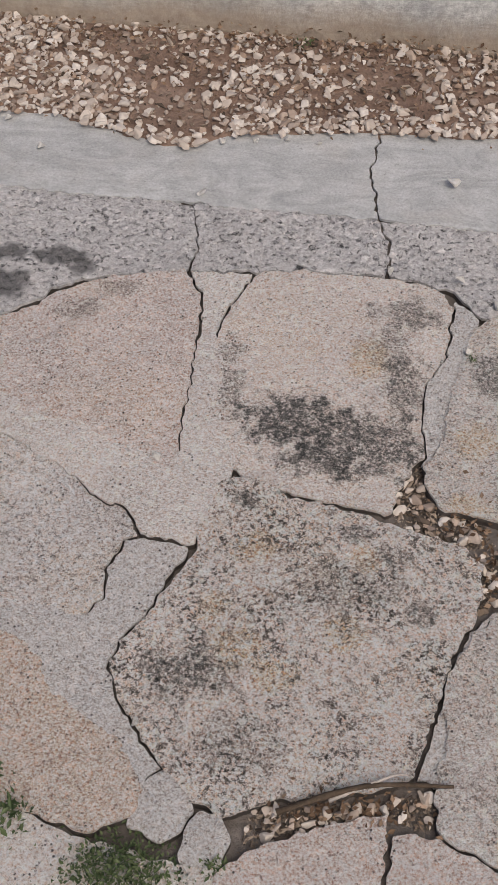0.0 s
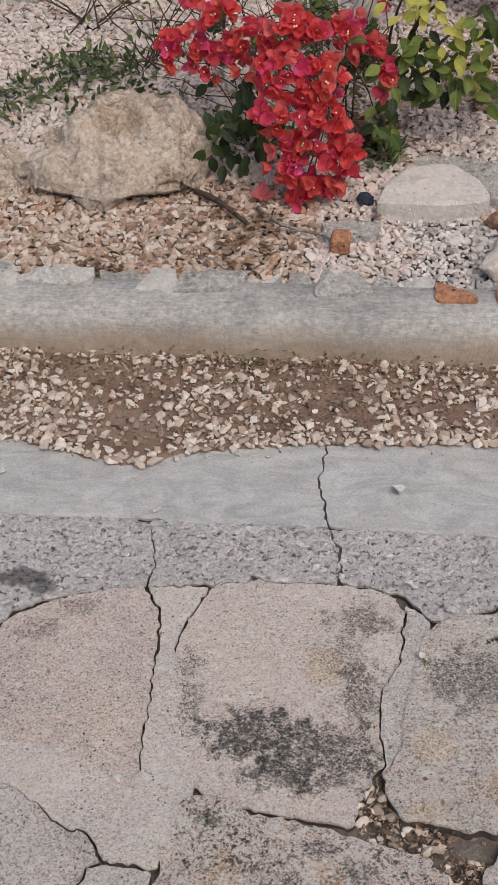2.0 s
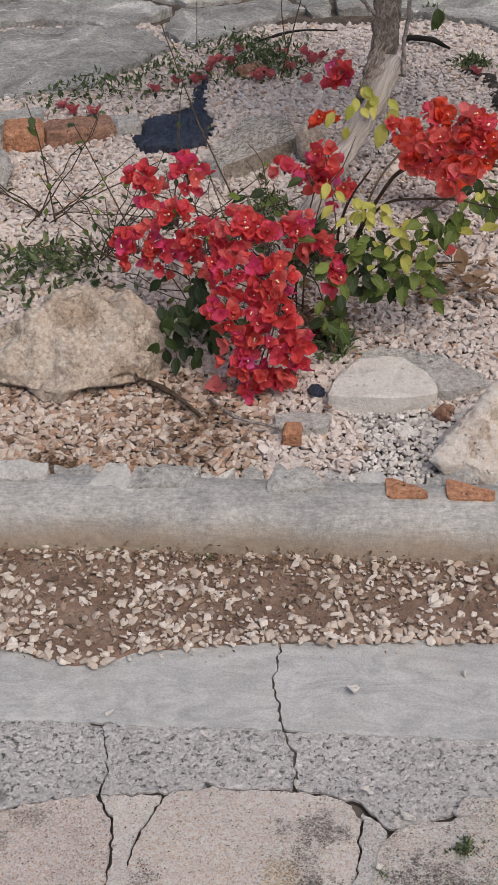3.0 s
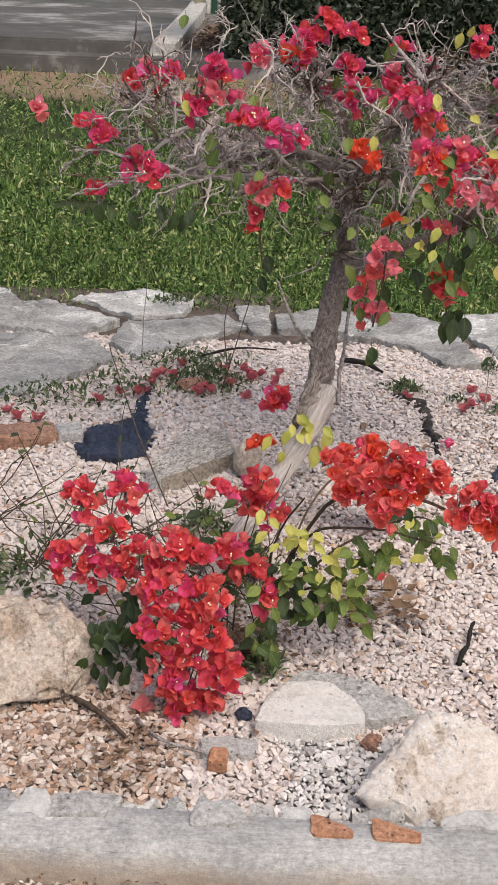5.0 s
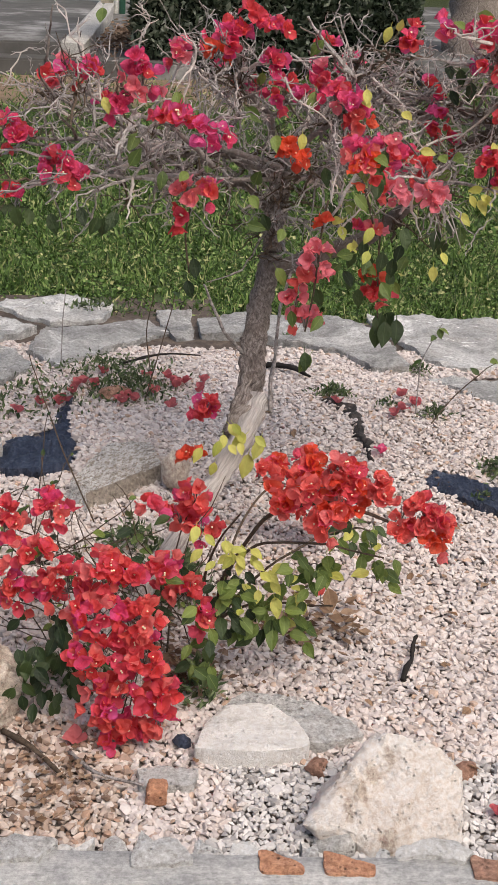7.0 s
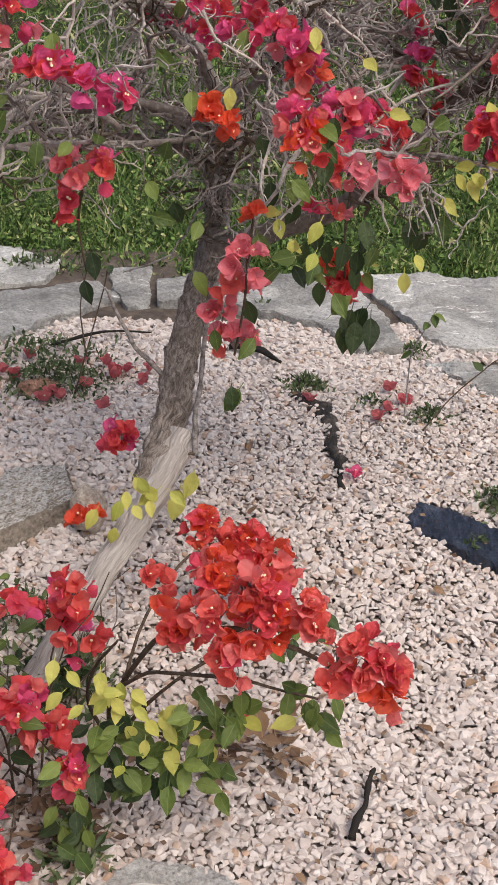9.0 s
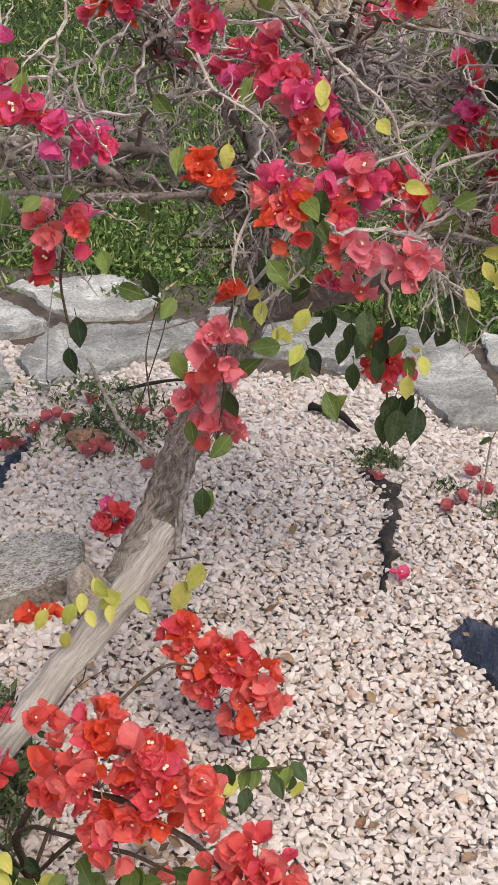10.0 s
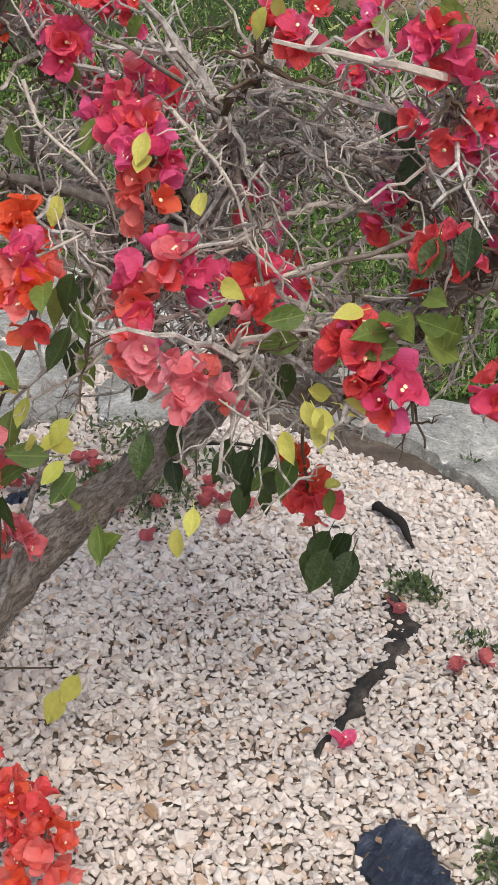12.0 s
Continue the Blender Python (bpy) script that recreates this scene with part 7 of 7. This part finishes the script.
CORAL = [M_CORAL, M_CORAL, M_CORAL, M_RED, M_ORANGE]
CORAL_REAR = [
    (0.18, 2.64, 0.31, 0.04, 8), (0.225, 2.63, 0.29, 0.05, 11), (0.28, 2.62, 0.285, 0.055, 12), (0.325, 2.62, 0.25, 0.055, 12), (0.34, 2.61, 0.215, 0.05, 10), (0.26, 2.60, 0.225, 0.055, 12),
    (0.30, 2.59, 0.19, 0.04, 7), (0.205, 2.0, 0.60, 0.045, 8), (0.255, 1.98, 0.60, 0.045, 8), (0.285, 1.97, 0.575, 0.05, 10), (0.215, 1.97, 0.545, 0.06, 12), (0.27, 1.96, 0.52, 0.06, 12),
    (0.245, 1.94, 0.485, 0.05, 8), (0.30, 1.96, 0.545, 0.045, 7), (0.345, 1.95, 0.575, 0.03, 4),
]
CORAL_FRONT = [
    (0.355, 1.94, 0.545, 0.035, 5), (0.10, 2.05, 0.555, 0.028, 3), (0.135, 2.02, 0.535, 0.028, 3), (0.14, 1.99, 0.515, 0.025, 2), (0.17, 1.98, 0.51, 0.035, 4), (0.395, 1.87, 0.548, 0.03, 4),
    (0.44, 1.86, 0.555, 0.04, 7), (0.465, 1.85, 0.53, 0.04, 7), (0.435, 1.85, 0.512, 0.038, 6), (0.47, 1.85, 0.492, 0.032, 4), (0.385, 1.86, 0.50, 0.022, 2), (0.27, 2.15, 0.19, 0.018, 1),
]
LOW2 = CORAL_REAR + CORAL_FRONT
foot2 = Vector((0.02, 2.24, 0.08))
for x, y, z, rad, n in LOW2:
    cluster(shrub2, (x, y + 0.01, z), rad * 0.94, n, CORAL, 0.029, (1, 0.9, 1))
limb(shrub2, "arching_stem", [foot2, (0.05, 2.12, 0.30), (0.13, 2.03, 0.47), (0.24, 1.97, 0.53), (0.36, 1.92, 0.52), (0.46, 1.86, 0.49)], 0.006, 0.003, M_STEM, 6, 6, 0.2)
limb(shrub2, "arching_stem", [foot2, (0.04, 2.13, 0.28), (0.12, 2.03, 0.40), (0.25, 1.99, 0.42), (0.38, 1.97, 0.40)], 0.005, 0.002, M_STEM, 6, 6, 0.2)
limb(shrub2, "arching_stem", [foot2, (0.10, 2.15, 0.18), (0.19, 2.08, 0.22), (0.28, 2.02, 0.25)], 0.004, 0.002, M_STEM, 6, 6, 0.2)
limb(shrub2, "arching_stem", [foot2, (0.08, 2.42, 0.25), (0.18, 2.58, 0.30), (0.32, 2.61, 0.25)], 0.004, 0.002, M_STEM, 6, 6, 0.2)
limb(shrub2, "arching_stem", [foot2, (-0.01, 2.16, 0.25), (0.02, 2.05, 0.40), (0.06, 1.98, 0.5)], 0.004, 0.002, M_STEM, 6, 6, 0.2)
for x, y, z, n, mat in (
    (0.07, 1.98, 0.31, 10, G), (0.16, 1.99, 0.28, 12, G), (0.10, 2.02, 0.22, 12, G), (0.18, 1.99, 0.35, 8, G), (0.24, 1.98, 0.36, 9, G), (0.37, 1.97, 0.39, 9, G), (0.21, 2.06, 0.18, 8, G), (0.03, 2.0, 0.27, 10, D), (0.08, 2.03, 0.19, 8, D), (0.26, 2.0, 0.37, 6, G), (0.14, 2.02, 0.24, 9, G), (0.05, 2.05, 0.3, 8, D),
    (-0.02, 1.96, 0.45, 5, Y), (0.04, 1.95, 0.42, 7, Y), (0.09, 1.95, 0.40, 5, Y), (0.02, 1.96, 0.405, 5, Y), (0.16, 1.98, 0.37, 3, Y), (0.12, 1.98, 0.33, 3, Y),
):
    for _ in range(round(n * (0.9 if mat is Y else 1.2))):
        p = Vector((x, y, z)) + unit() * pick.uniform(0.01, 0.055)
        leaf(shrub2, p, (pick.uniform(-0.7, 0.7), pick.uniform(-0.8, 0), pick.uniform(-0.9, 0.1)), pick.uniform(0.033, 0.050) if mat is not Y else 0.036, Y if mat is G and pick.random() < 0.07 else mat, (0, -0.8, 0.8))
leaf(shrub2, (0.29, 2.20, 0.20), (0.1, -0.3, -0.9), 0.075, M_LEAF_DRY, (0, -1, 0.4))
# yellow sprig against the bleached trunk
for p, size in (((0.127, 2.95, 0.24), 0.075), ((0.16, 2.946, 0.29), 0.07), ((0.05, 2.54, 0.49), 0.043), ((0.07, 2.54, 0.47), 0.046), ((0.025, 2.50, 0.46), 0.043), ((0.095, 2.55, 0.46), 0.046), ((0.015, 2.50, 0.40), 0.04), ((0.12, 2.56, 0.45), 0.043), ((0.05, 2.50, 0.45), 0.04), ((-0.02, 2.50, 0.44), 0.045), ((0.06, 2.52, 0.50), 0.04), ((0.035, 2.52, 0.47), 0.04), ((0.08, 2.54, 0.44), 0.04)):
    leaf(tree, p, (pick.uniform(-0.6, 0.6), -0.3, -0.6), size, Y, (0, -1, 0.6))
limb(tree, "shoot", [(0.02, 2.52, 0.30), (0.05, 2.58, 0.38), (0.10, 2.66, 0.44), (0.15, 2.9, 0.33)], 0.003, 0.0015, M_STEM, 5, 5, 0.1)
cluster(tree, (0.0, 2.90, 0.385), 0.04, 6, [M_RED, M_PINK])
cluster(tree, (0.0, 2.86, 0.42), 0.025, 3, [M_RED])
cluster(tree, (-0.04, 2.53, 0.40), 0.026, 4, [M_ORANGE])

# ---- weeds, fallen bracts, lawn ----


def weed(at, spread, count, size, label, height=0.05, mat=M_WEED, z=None):
    x, y = at
    p = np.column_stack([rng.normal(x, spread[0] / 2, count), rng.normal(y, spread[1] / 2, count)])
    base = ground_z(y) if z is None else z
    h = np.clip(1 - np.hypot((p[:, 0] - x) / spread[0], (p[:, 1] - y) / spread[1]), 0.05, 1)
    pts = np.column_stack([p, base + rng.uniform(0, 1, count) * height * h])
    return add("weed", leaf_bits("weed", pts, size * rng.uniform(0.5, 1.3, count), mat, 0.9, 0.42), None, None, label, "weed", "", "stuff")


weed((-0.335, -0.345), (0.085, 0.05), 1700, 0.008, "dense green weed growing from a paving joint", 0.035, z=-0.005)
weed((-0.475, -0.29), (0.03, 0.03), 110, 0.013, "small trailing weed in a paving joint", 0.02, z=0.0)
weed((-0.50, -0.25), (0.012, 0.03), 50, 0.013, "small trailing weed in a paving joint", 0.02, z=0.0)
weed((-0.225, -0.325), (0.02, 0.015), 90, 0.010, "small green weed in a paving joint", 0.02, z=-0.005)
weed((0.18, 0.527), (0.022, 0.018), 130, 0.012, "tuft of green weed in a paving joint", 0.02, z=0.0)
weed((0.052, 0.475), (0.008, 0.012), 30, 0.009, "tiny green weed in a crack", 0.012, z=0.0)
weed((-0.27, 1.20), (0.03, 0.015), 60, 0.010, "small green weed against the kerb", 0.02, z=0.01)
weed((-0.78, 2.36), (0.18, 0.16), 330, 0.034, "low green weed behind the boulder", 0.07)
weed((-0.98, 2.24), (0.12, 0.14), 140, 0.030, "low green weed behind the boulder", 0.06)
weed((-0.80, 3.50), (0.26, 0.16), 260, 0.028, "green weeds behind the edging bricks", 0.10)
weed((-0.57, 3.66), (0.24, 0.16), 200, 0.026, "scattered green weeds on the gravel", 0.10)
weed((-0.26, 3.78), (0.16, 0.12), 620, 0.024, "feathery green weed on the gravel", 0.10)
weed((-0.36, 3.98), (0.26, 0.12), 380, 0.025, "scattered green weeds on the gravel", 0.11)
weed((0.47, 3.80), (0.07, 0.05), 240, 0.022, "small dark green weed on the gravel", 0.05)
weed((0.93, 3.12), (0.07, 0.08), 260, 0.024, "green weed beside a plastic sheet", 0.06)
weed((0.83, 2.93), (0.035, 0.03), 45, 0.022, "thin weed sprouting on the plastic sheet", 0.04)
weed((0.65, 3.68), (0.06, 0.05), 110, 0.02, "sparse weed on the gravel", 0.04)
weed((0.80, 3.60), (0.06, 0.05), 140, 0.024, "weed at the foot of a thin stalk", 0.05)
weed((0.83, 4.10), (0.04, 0.05), 120, 0.02, "weed between path stones", 0.04)
weed((0.36, 4.45), (0.05, 0.03), 90, 0.02, "weed beside the path stones", 0.05)
weed((-0.02, 1.99), (0.05, 0.05), 160, 0.03, "grey-green weed under the flowers", 0.12)
weed((-0.30, 2.05), (0.12, 0.08), 200, 0.028, "grey-green weed under the flowers", 0.12)
weed((-0.06, 2.45), (0.06, 0.12), 300, 0.03, "grey-green weed beside the trunk base", 0.1)
weed((-0.13, 2.38), (0.07, 0.10), 260, 0.03, "grey-green weed beside the trunk base", 0.14)
weed((-0.20, 2.62), (0.08, 0.10), 260, 0.028, "grey-green weed beside a stone slab", 0.12)
weed((-0.45, 4.85), (0.12, 0.06), 200, 0.03, "weed at the edge of the lawn", 0.06)

# thin stalks standing in the gravel
TALL_STALKS = [
    ([(0.735, 3.60, 0.12), (0.74, 3.61, 0.30), (0.745, 3.60, 0.34), (0.80, 3.60, 0.46)], 4),
    ([(0.77, 3.52, 0.12), (0.86, 3.56, 0.22), (0.95, 3.58, 0.30), (0.99, 3.58, 0.33)], 3),
    ([(-0.31, 2.72, 0.12), (-0.40, 2.80, 0.30), (-0.46, 2.86, 0.44), (-0.50, 2.90, 0.55)], 0),
    ([(-0.52, 2.52, 0.08), (-0.50, 2.53, 0.20), (-0.51, 2.53, 0.28)], 2),
    ([(-0.58, 2.55, 0.08), (-0.66, 2.62, 0.22), (-0.74, 2.7, 0.34)], 2),
]
FAR_STALKS = [
    ([(-0.80, 2.60, 0.09), (-0.82, 2.62, 0.30), (-0.85, 2.64, 0.42)], 2),
    ([(-0.52, 4.05, 0.11), (-0.51, 4.06, 0.3), (-0.50, 4.08, 0.42)], 2),
    ([(-0.18, 3.95, 0.11), (-0.2, 3.96, 0.3), (-0.17, 3.97, 0.45)], 2),
    ([(-0.20, 3.7, 0.12), (-0.12, 3.75, 0.4), (-0.1, 3.76, 0.5)], 1),
]
STALKS = TALL_STALKS + FAR_STALKS
for k, (pts, leaves) in enumerate(STALKS):
    stalk = tagged(new("seedling"), "thin brown weed stalk standing in the gravel", "weed", "weed stalks")
    _, way = limb(stalk, "stem", pts, 0.0026, 0.0014, M_STEM if k % 3 else M_TWIG, 5, 5, 0.1)
    for _ in range(leaves):
        leaf(stalk, way[-1 - pick.randrange(len(way) // 2)], unit((0, -0.3, 0)), 0.04, pick.choice([G, D]))

# wiry dry weeds beside the flowering shrub
for cx, cy, count in ((-0.62, 2.42, 11), (-0.85, 2.62, 8), (-0.45, 2.58, 9)):
    wiry = tagged(new("wiry_weed"), "sprawling wiry weed with thin dark stems on gravel", "weed", "wiry weeds")
    for k in range(count):
        way = wander((cx + pick.uniform(-0.04, 0.04), cy + pick.uniform(-0.04, 0.04), ground_z(cy)), (pick.uniform(-1, 1), pick.uniform(-0.6, 0.6), pick.uniform(0.1, 0.9)), pick.uniform(0.2, 0.45), 6, 0.22)
        limb(wiry, "stem", way, 0.0022, 0.0012, M_STEM, 4, 2, 0.1)
        for q in way[2::2]:
            leaf(wiry, q, unit((0, -0.2, 0.2)), pick.uniform(0.014, 0.026), pick.choice([D, G]))

# fallen bracts and dry leaves lying about
for k, (x, y) in enumerate([(0.56, 3.22), (0.69, 3.62), (0.47, 3.68), (-0.45, 3.72), (-0.38, 3.80), (-0.17, 3.74), (-0.06, 3.86), (0.0, 3.78), (-0.55, 3.60), (-0.62, 3.52), (-0.10, 3.60), (0.60, 1.56), (0.74, 3.68), (0.66, 3.56), (-0.29, 1.80), (-0.86, 3.32), (-0.20, 3.9), (-0.9, 3.38), (-0.44, 3.80), (-0.42, 3.83), (-0.49, 3.61), (-0.47, 3.64), (-0.26, 3.68), (-0.28, 3.64), (-0.24, 3.66), (-0.10, 3.85), (-0.12, 3.91), (-0.08, 3.82), (0.01, 3.87), (0.71, 3.76), (-0.36, 3.95), (-0.79, 3.31)]):
    m = M_PINK if k == 0 else M_OLD
    add("fallen_bract", pick.choice(FLOWERS[m.name]), None, pose(x, y, ground_z(y) + 0.014, pick.uniform(-25, 25), pick.uniform(-25, 25), pick.uniform(0, 360)) @ Matrix.Scale(0.034, 4), "bright pink fallen bract on the gravel" if k == 0 else "faded red fallen bract lying on the ground", "petal", "fallen bracts")
for k, (x, y) in enumerate([(0.20, 2.99), (0.29, 3.03), (0.54, 2.79), (0.34, 2.90), (0.5, 3.22), (0.43, 2.66), (0.60, 1.92), (0.36, 1.95), (0.5, 2.0), (0.64, 2.3), (0.55, 2.5), (0.7, 2.75), (0.45, 2.4), (0.3, 3.4), (0.58, 1.70), (-0.03, 1.72), (0.68, 3.3), (0.33, 2.55), (0.75, 2.45), (0.4, 3.5)]):
    add("dry_leaf", pick.choice(LEAVES[M_LEAF_DRY.name]), None, pose(x, y, ground_z(y) + 0.016, pick.uniform(-30, 30), pick.uniform(-30, 30), pick.uniform(0, 360)) @ Matrix.Scale(pick.uniform(0.026, 0.04), 4), "curled dry brown leaf lying on the gravel", "leaf", "dry leaves")

# crumbs of dry leaf over the chips
n = 520
p = np.column_stack([rng.uniform(-0.3, 1.0, n), rng.uniform(1.9, 3.9, n)])
z = np.array([ground_z(y) for _, y in p]) + 0.016
add("leaf_litter", leaf_bits("leaf_litter", np.column_stack([p, z]), 0.011 * rng.lognormal(0, 0.4, n), M_LITTER, 0.1, 0.7), None, None, "brown crumbs of dry leaf scattered over chips", "leaf litter", "", "stuff")

# lawn blades, thinner with distance
for y0, y1, half, step, tall, wide in ((4.77, 6.2, 2.5, 0.0125, 0.044, 0.17), (6.2, 9.0, 3.6, 0.020, 0.055, 0.19), (9.0, 14.2, 5.5, 0.044, 0.06, 0.2)):
    p = jittered(-half, half, y0, y1, step, 0.6)
    bare = np.array([noise.fractal(Vector((x * 1.3, y * 1.0, 4.0)), 1.0, 2.0, 3) for x, y in p])
    worn = (p[:, 1] > 11.2) & (p[:, 0] < 0.6)
    ok = (bare < 0.62) & (~worn | (rng.random(len(p)) < 0.3)) & ~((p[:, 1] < 5.15) & (p[:, 0] < 0.1) & (rng.random(len(p)) < 0.45))
    for poly in PATH_STONES:
        ok &= ~inside(p, poly)
    p = p[ok]
    clump = np.array([1.05 + 0.75 * noise.noise(Vector((x * 7, y * 3.5, 1.0))) for x, y in p])
    add("grass", blades("grass", np.column_stack([p, np.full(len(p), 0.088)]), tall * rng.uniform(0.5, 1.25, len(p)) * clump, M_GRASS, wide, 0.85), None, None, "short green lawn grass with clover", "grass", "", "stuff")
    q = p[rng.random(len(p)) < 0.22]
    add("clover", leaf_bits("clover", np.column_stack([q, np.full(len(q), 0.10) + rng.uniform(0, 0.02, len(q))]), tall * 0.5 * rng.uniform(0.6, 1.2, len(q)), M_GRASS, 0.3, 0.9), None, None, "clover leaves among the lawn grass", "clover", "", "stuff")

# ---- hedge ----
hedge = tagged(new("hedge"), "dense clipped dark green hedge behind the lawn", "hedge")
hedge.location = (0, 0, 0)
HX0, HX1, HY0, HY1, HZ = -0.62, 2.35, 13.6, 15.4, 2.3
hx, hz = np.linspace(HX0 + 0.12, HX1 - 0.12, 24), np.linspace(0.28, HZ - 0.1, 18)
# added solid behind the leaves, coloured as the shade inside the hedge
shade_core = bmesh.new()
bmesh.ops.create_cube(shade_core, size=1.0)
bmesh.ops.subdivide_edges(shade_core, edges=list(shade_core.edges), cuts=9, use_grid_fill=True)
for v in shade_core.verts:
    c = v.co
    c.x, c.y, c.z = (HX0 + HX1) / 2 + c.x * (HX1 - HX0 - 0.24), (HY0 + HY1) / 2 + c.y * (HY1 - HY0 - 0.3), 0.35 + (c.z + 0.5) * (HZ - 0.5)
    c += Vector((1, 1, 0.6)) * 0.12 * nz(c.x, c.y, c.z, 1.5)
part("shade_core", shade_core, M_HEDGE_SHADE, hedge)
n = 26000
p = np.column_stack([rng.uniform(HX0, HX1, n), HY0 + np.abs(rng.normal(0, 0.10, n)), rng.uniform(0.22, HZ, n)])
side = rng.random(n) < 0.25
p[side, 1] = rng.uniform(HY0, HY1, side.sum())
p[side, 0] = np.where(rng.random(side.sum()) < 0.5, HX0 + np.abs(rng.normal(0, 0.06, side.sum())), HX1 - np.abs(rng.normal(0, 0.06, side.sum())))
p += 0.08 * np.array([[nz(a, b, c, 2.2), nz(a, b, c + 9, 2.2), 0] for a, b, c in p])
low = p[:, 2] < 0.5
p = p[~low | (rng.random(n) < 0.5)]
add("foliage", leaf_bits("foliage", p, 0.085 * rng.uniform(0.6, 1.3, len(p)), M_HEDGE, 0.9, 0.6), hedge, kind="stuff")
for x in (-0.38, 0.35, 1.1, 1.8):
    limb(hedge, "trunk", [(x, 14.3, 0.05), (x + 0.05, 14.3, 0.35), (x - 0.03, 14.3, 0.8)], 0.06, 0.04, M_BARK, 7)

# ---- concrete terrace behind the lawn ----


def block(name, x0, x1, y0, y1, z0, z1, mat, label, category, kind="structure", bevel=0.02, parent=None):
    bm = bmesh.new()
    bmesh.ops.create_cube(bm, size=1.0)
    for v in bm.verts:
        v.co = Vector(((x0 + x1) / 2 + v.co.x * (x1 - x0), (y0 + y1) / 2 + v.co.y * (y1 - y0), (z0 + z1) / 2 + v.co.z * (z1 - z0)))
    bmesh.ops.bevel(bm, geom=list(bm.edges), offset=bevel, segments=2, affect="EDGES")
    ob = part(name, bm, mat, parent, label)
    ob.data.polygons.foreach_set("use_smooth", [False] * len(ob.data.polygons))
    return tagged(ob, label, category, "", kind)


block("terrace", -9, 0.0, 13.35, 29, -0.05, 0.25, M_PATIO, "dark weathered concrete terrace edge", "terrace")
block("terrace_step", -9, -1.17, 13.75, 29, 0.2, 0.38, M_PATIO, "worn grey concrete terrace with dark stains", "terrace")
litter("leaf_litter", (-1.08, -0.5, 14.0, 18.0), 800, 0.07, "dry leaf litter beside the terrace edge", 0.16)
def broken_edge(x0, x1, y0, y1, z0, z1):
    """A cast concrete edge whose face has crumbled into notches."""
    bm = bmesh.new()
    bmesh.ops.create_cube(bm, size=1.0)
    bmesh.ops.subdivide_edges(bm, edges=list(bm.edges), cuts=14, use_grid_fill=True)
    for v in bm.verts:
        v.co = Vector(((x0 + x1) / 2 + v.co.x * (x1 - x0), (y0 + y1) / 2 + v.co.y * (y1 - y0), (z0 + z1) / 2 + v.co.z * (z1 - z0)))
        bite = max(0.0, nz(v.co.x, v.co.y, v.co.z, 1.7, 4))
        v.co += Vector((-0.10 * bite, 0.05 * bite, -0.05 * bite * (v.co.z > z0 + 0.06)))
    return part("terrace_kerb", bm, M_PATIO_EDGE, None)


tagged(broken_edge(-1.35, -1.09, 13.66, 27, 0.22, 0.405), "crumbling pale concrete edge of the terrace", "kerb", "", "structure")
block("gate_post", -1.34, -1.16, 20.0, 20.2, 0.35, 2.6, M_WALL_TAN, "tan rendered gate post on the terrace", "post", "")
block("pipe_post", -1.06, -0.97, 19.8, 19.9, 0.2, 2.6, M_POST, "green painted post beside the hedge", "post", "")
block("pale_post", -1.14, -1.075, 19.8, 19.9, 0.2, 2.6, M_POST_PALE, "pale painted post beside a green one", "post", "")
block("garden_wall", -12, 12, 30, 30.3, -0.05, 2.4, M_WALL_DULL, "plain dull brown garden wall", "wall")
stump = tagged(new("palm_stump"), "dark ribbed tree base on the terrace", "tree")
limb(stump, "trunk", [(-2.55, 25.5, 0.30), (-2.55, 25.5, 0.6), (-2.53, 25.5, 1.1), (-2.54, 25.5, 1.9)], 0.50, 0.38, M_BARK, 16, 6, 0.5)
litter("leaf_litter", (-3.4, -1.5, 24.2, 26.4), 1500, 0.09, "dark leaf litter on the terrace", 0.31)
block("low_kerb", 2.35, 2.75, 12.9, 22, -0.05, 0.24, M_PATIO, "grey concrete kerb beside the hedge", "kerb")
block("side_path", 2.75, 6, 15.5, 26, -0.05, 0.14, M_PATIO, "grey concrete path beside the hedge", "path")
trunk2 = tagged(new("old_tree"), "thick dark tree trunk beside the concrete path", "tree")
limb(trunk2, "trunk", [(3.65, 17.0, -0.02), (3.62, 17.0, 0.7), (3.7, 17.05, 1.6), (3.6, 17.1, 3.4)], 0.36, 0.28, M_BARK, 14)

litter("leaf_litter", (-0.67, -0.55, 1.455, 1.53), 110, 0.018, "dark dry leaf scraps lying on tan chips", 0.016)

# leafy shoot of the coral shrub reaching over the chips
limb(shrub2, "arching_stem", [foot2, (0.14, 2.22, 0.24), (0.28, 2.28, 0.30), (0.37, 2.34, 0.295), (0.44, 2.43, 0.24)], 0.004, 0.0018, M_STEM, 6, 6, 0.2)
for k in range(18):
    f = k / 17
    at = Vector((0.30 + 0.14 * f, 2.27 + 0.15 * f, 0.32 - 0.07 * f)) + unit() * pick.uniform(0.01, 0.04)
    leaf(shrub2, at, (pick.uniform(-0.7, 0.7), pick.uniform(-0.9, -0.1), pick.uniform(-0.9, 0.0)), pick.uniform(0.036, 0.050), (G, D, G, G, D, Y)[k % 6], (0, -0.8, 0.8))
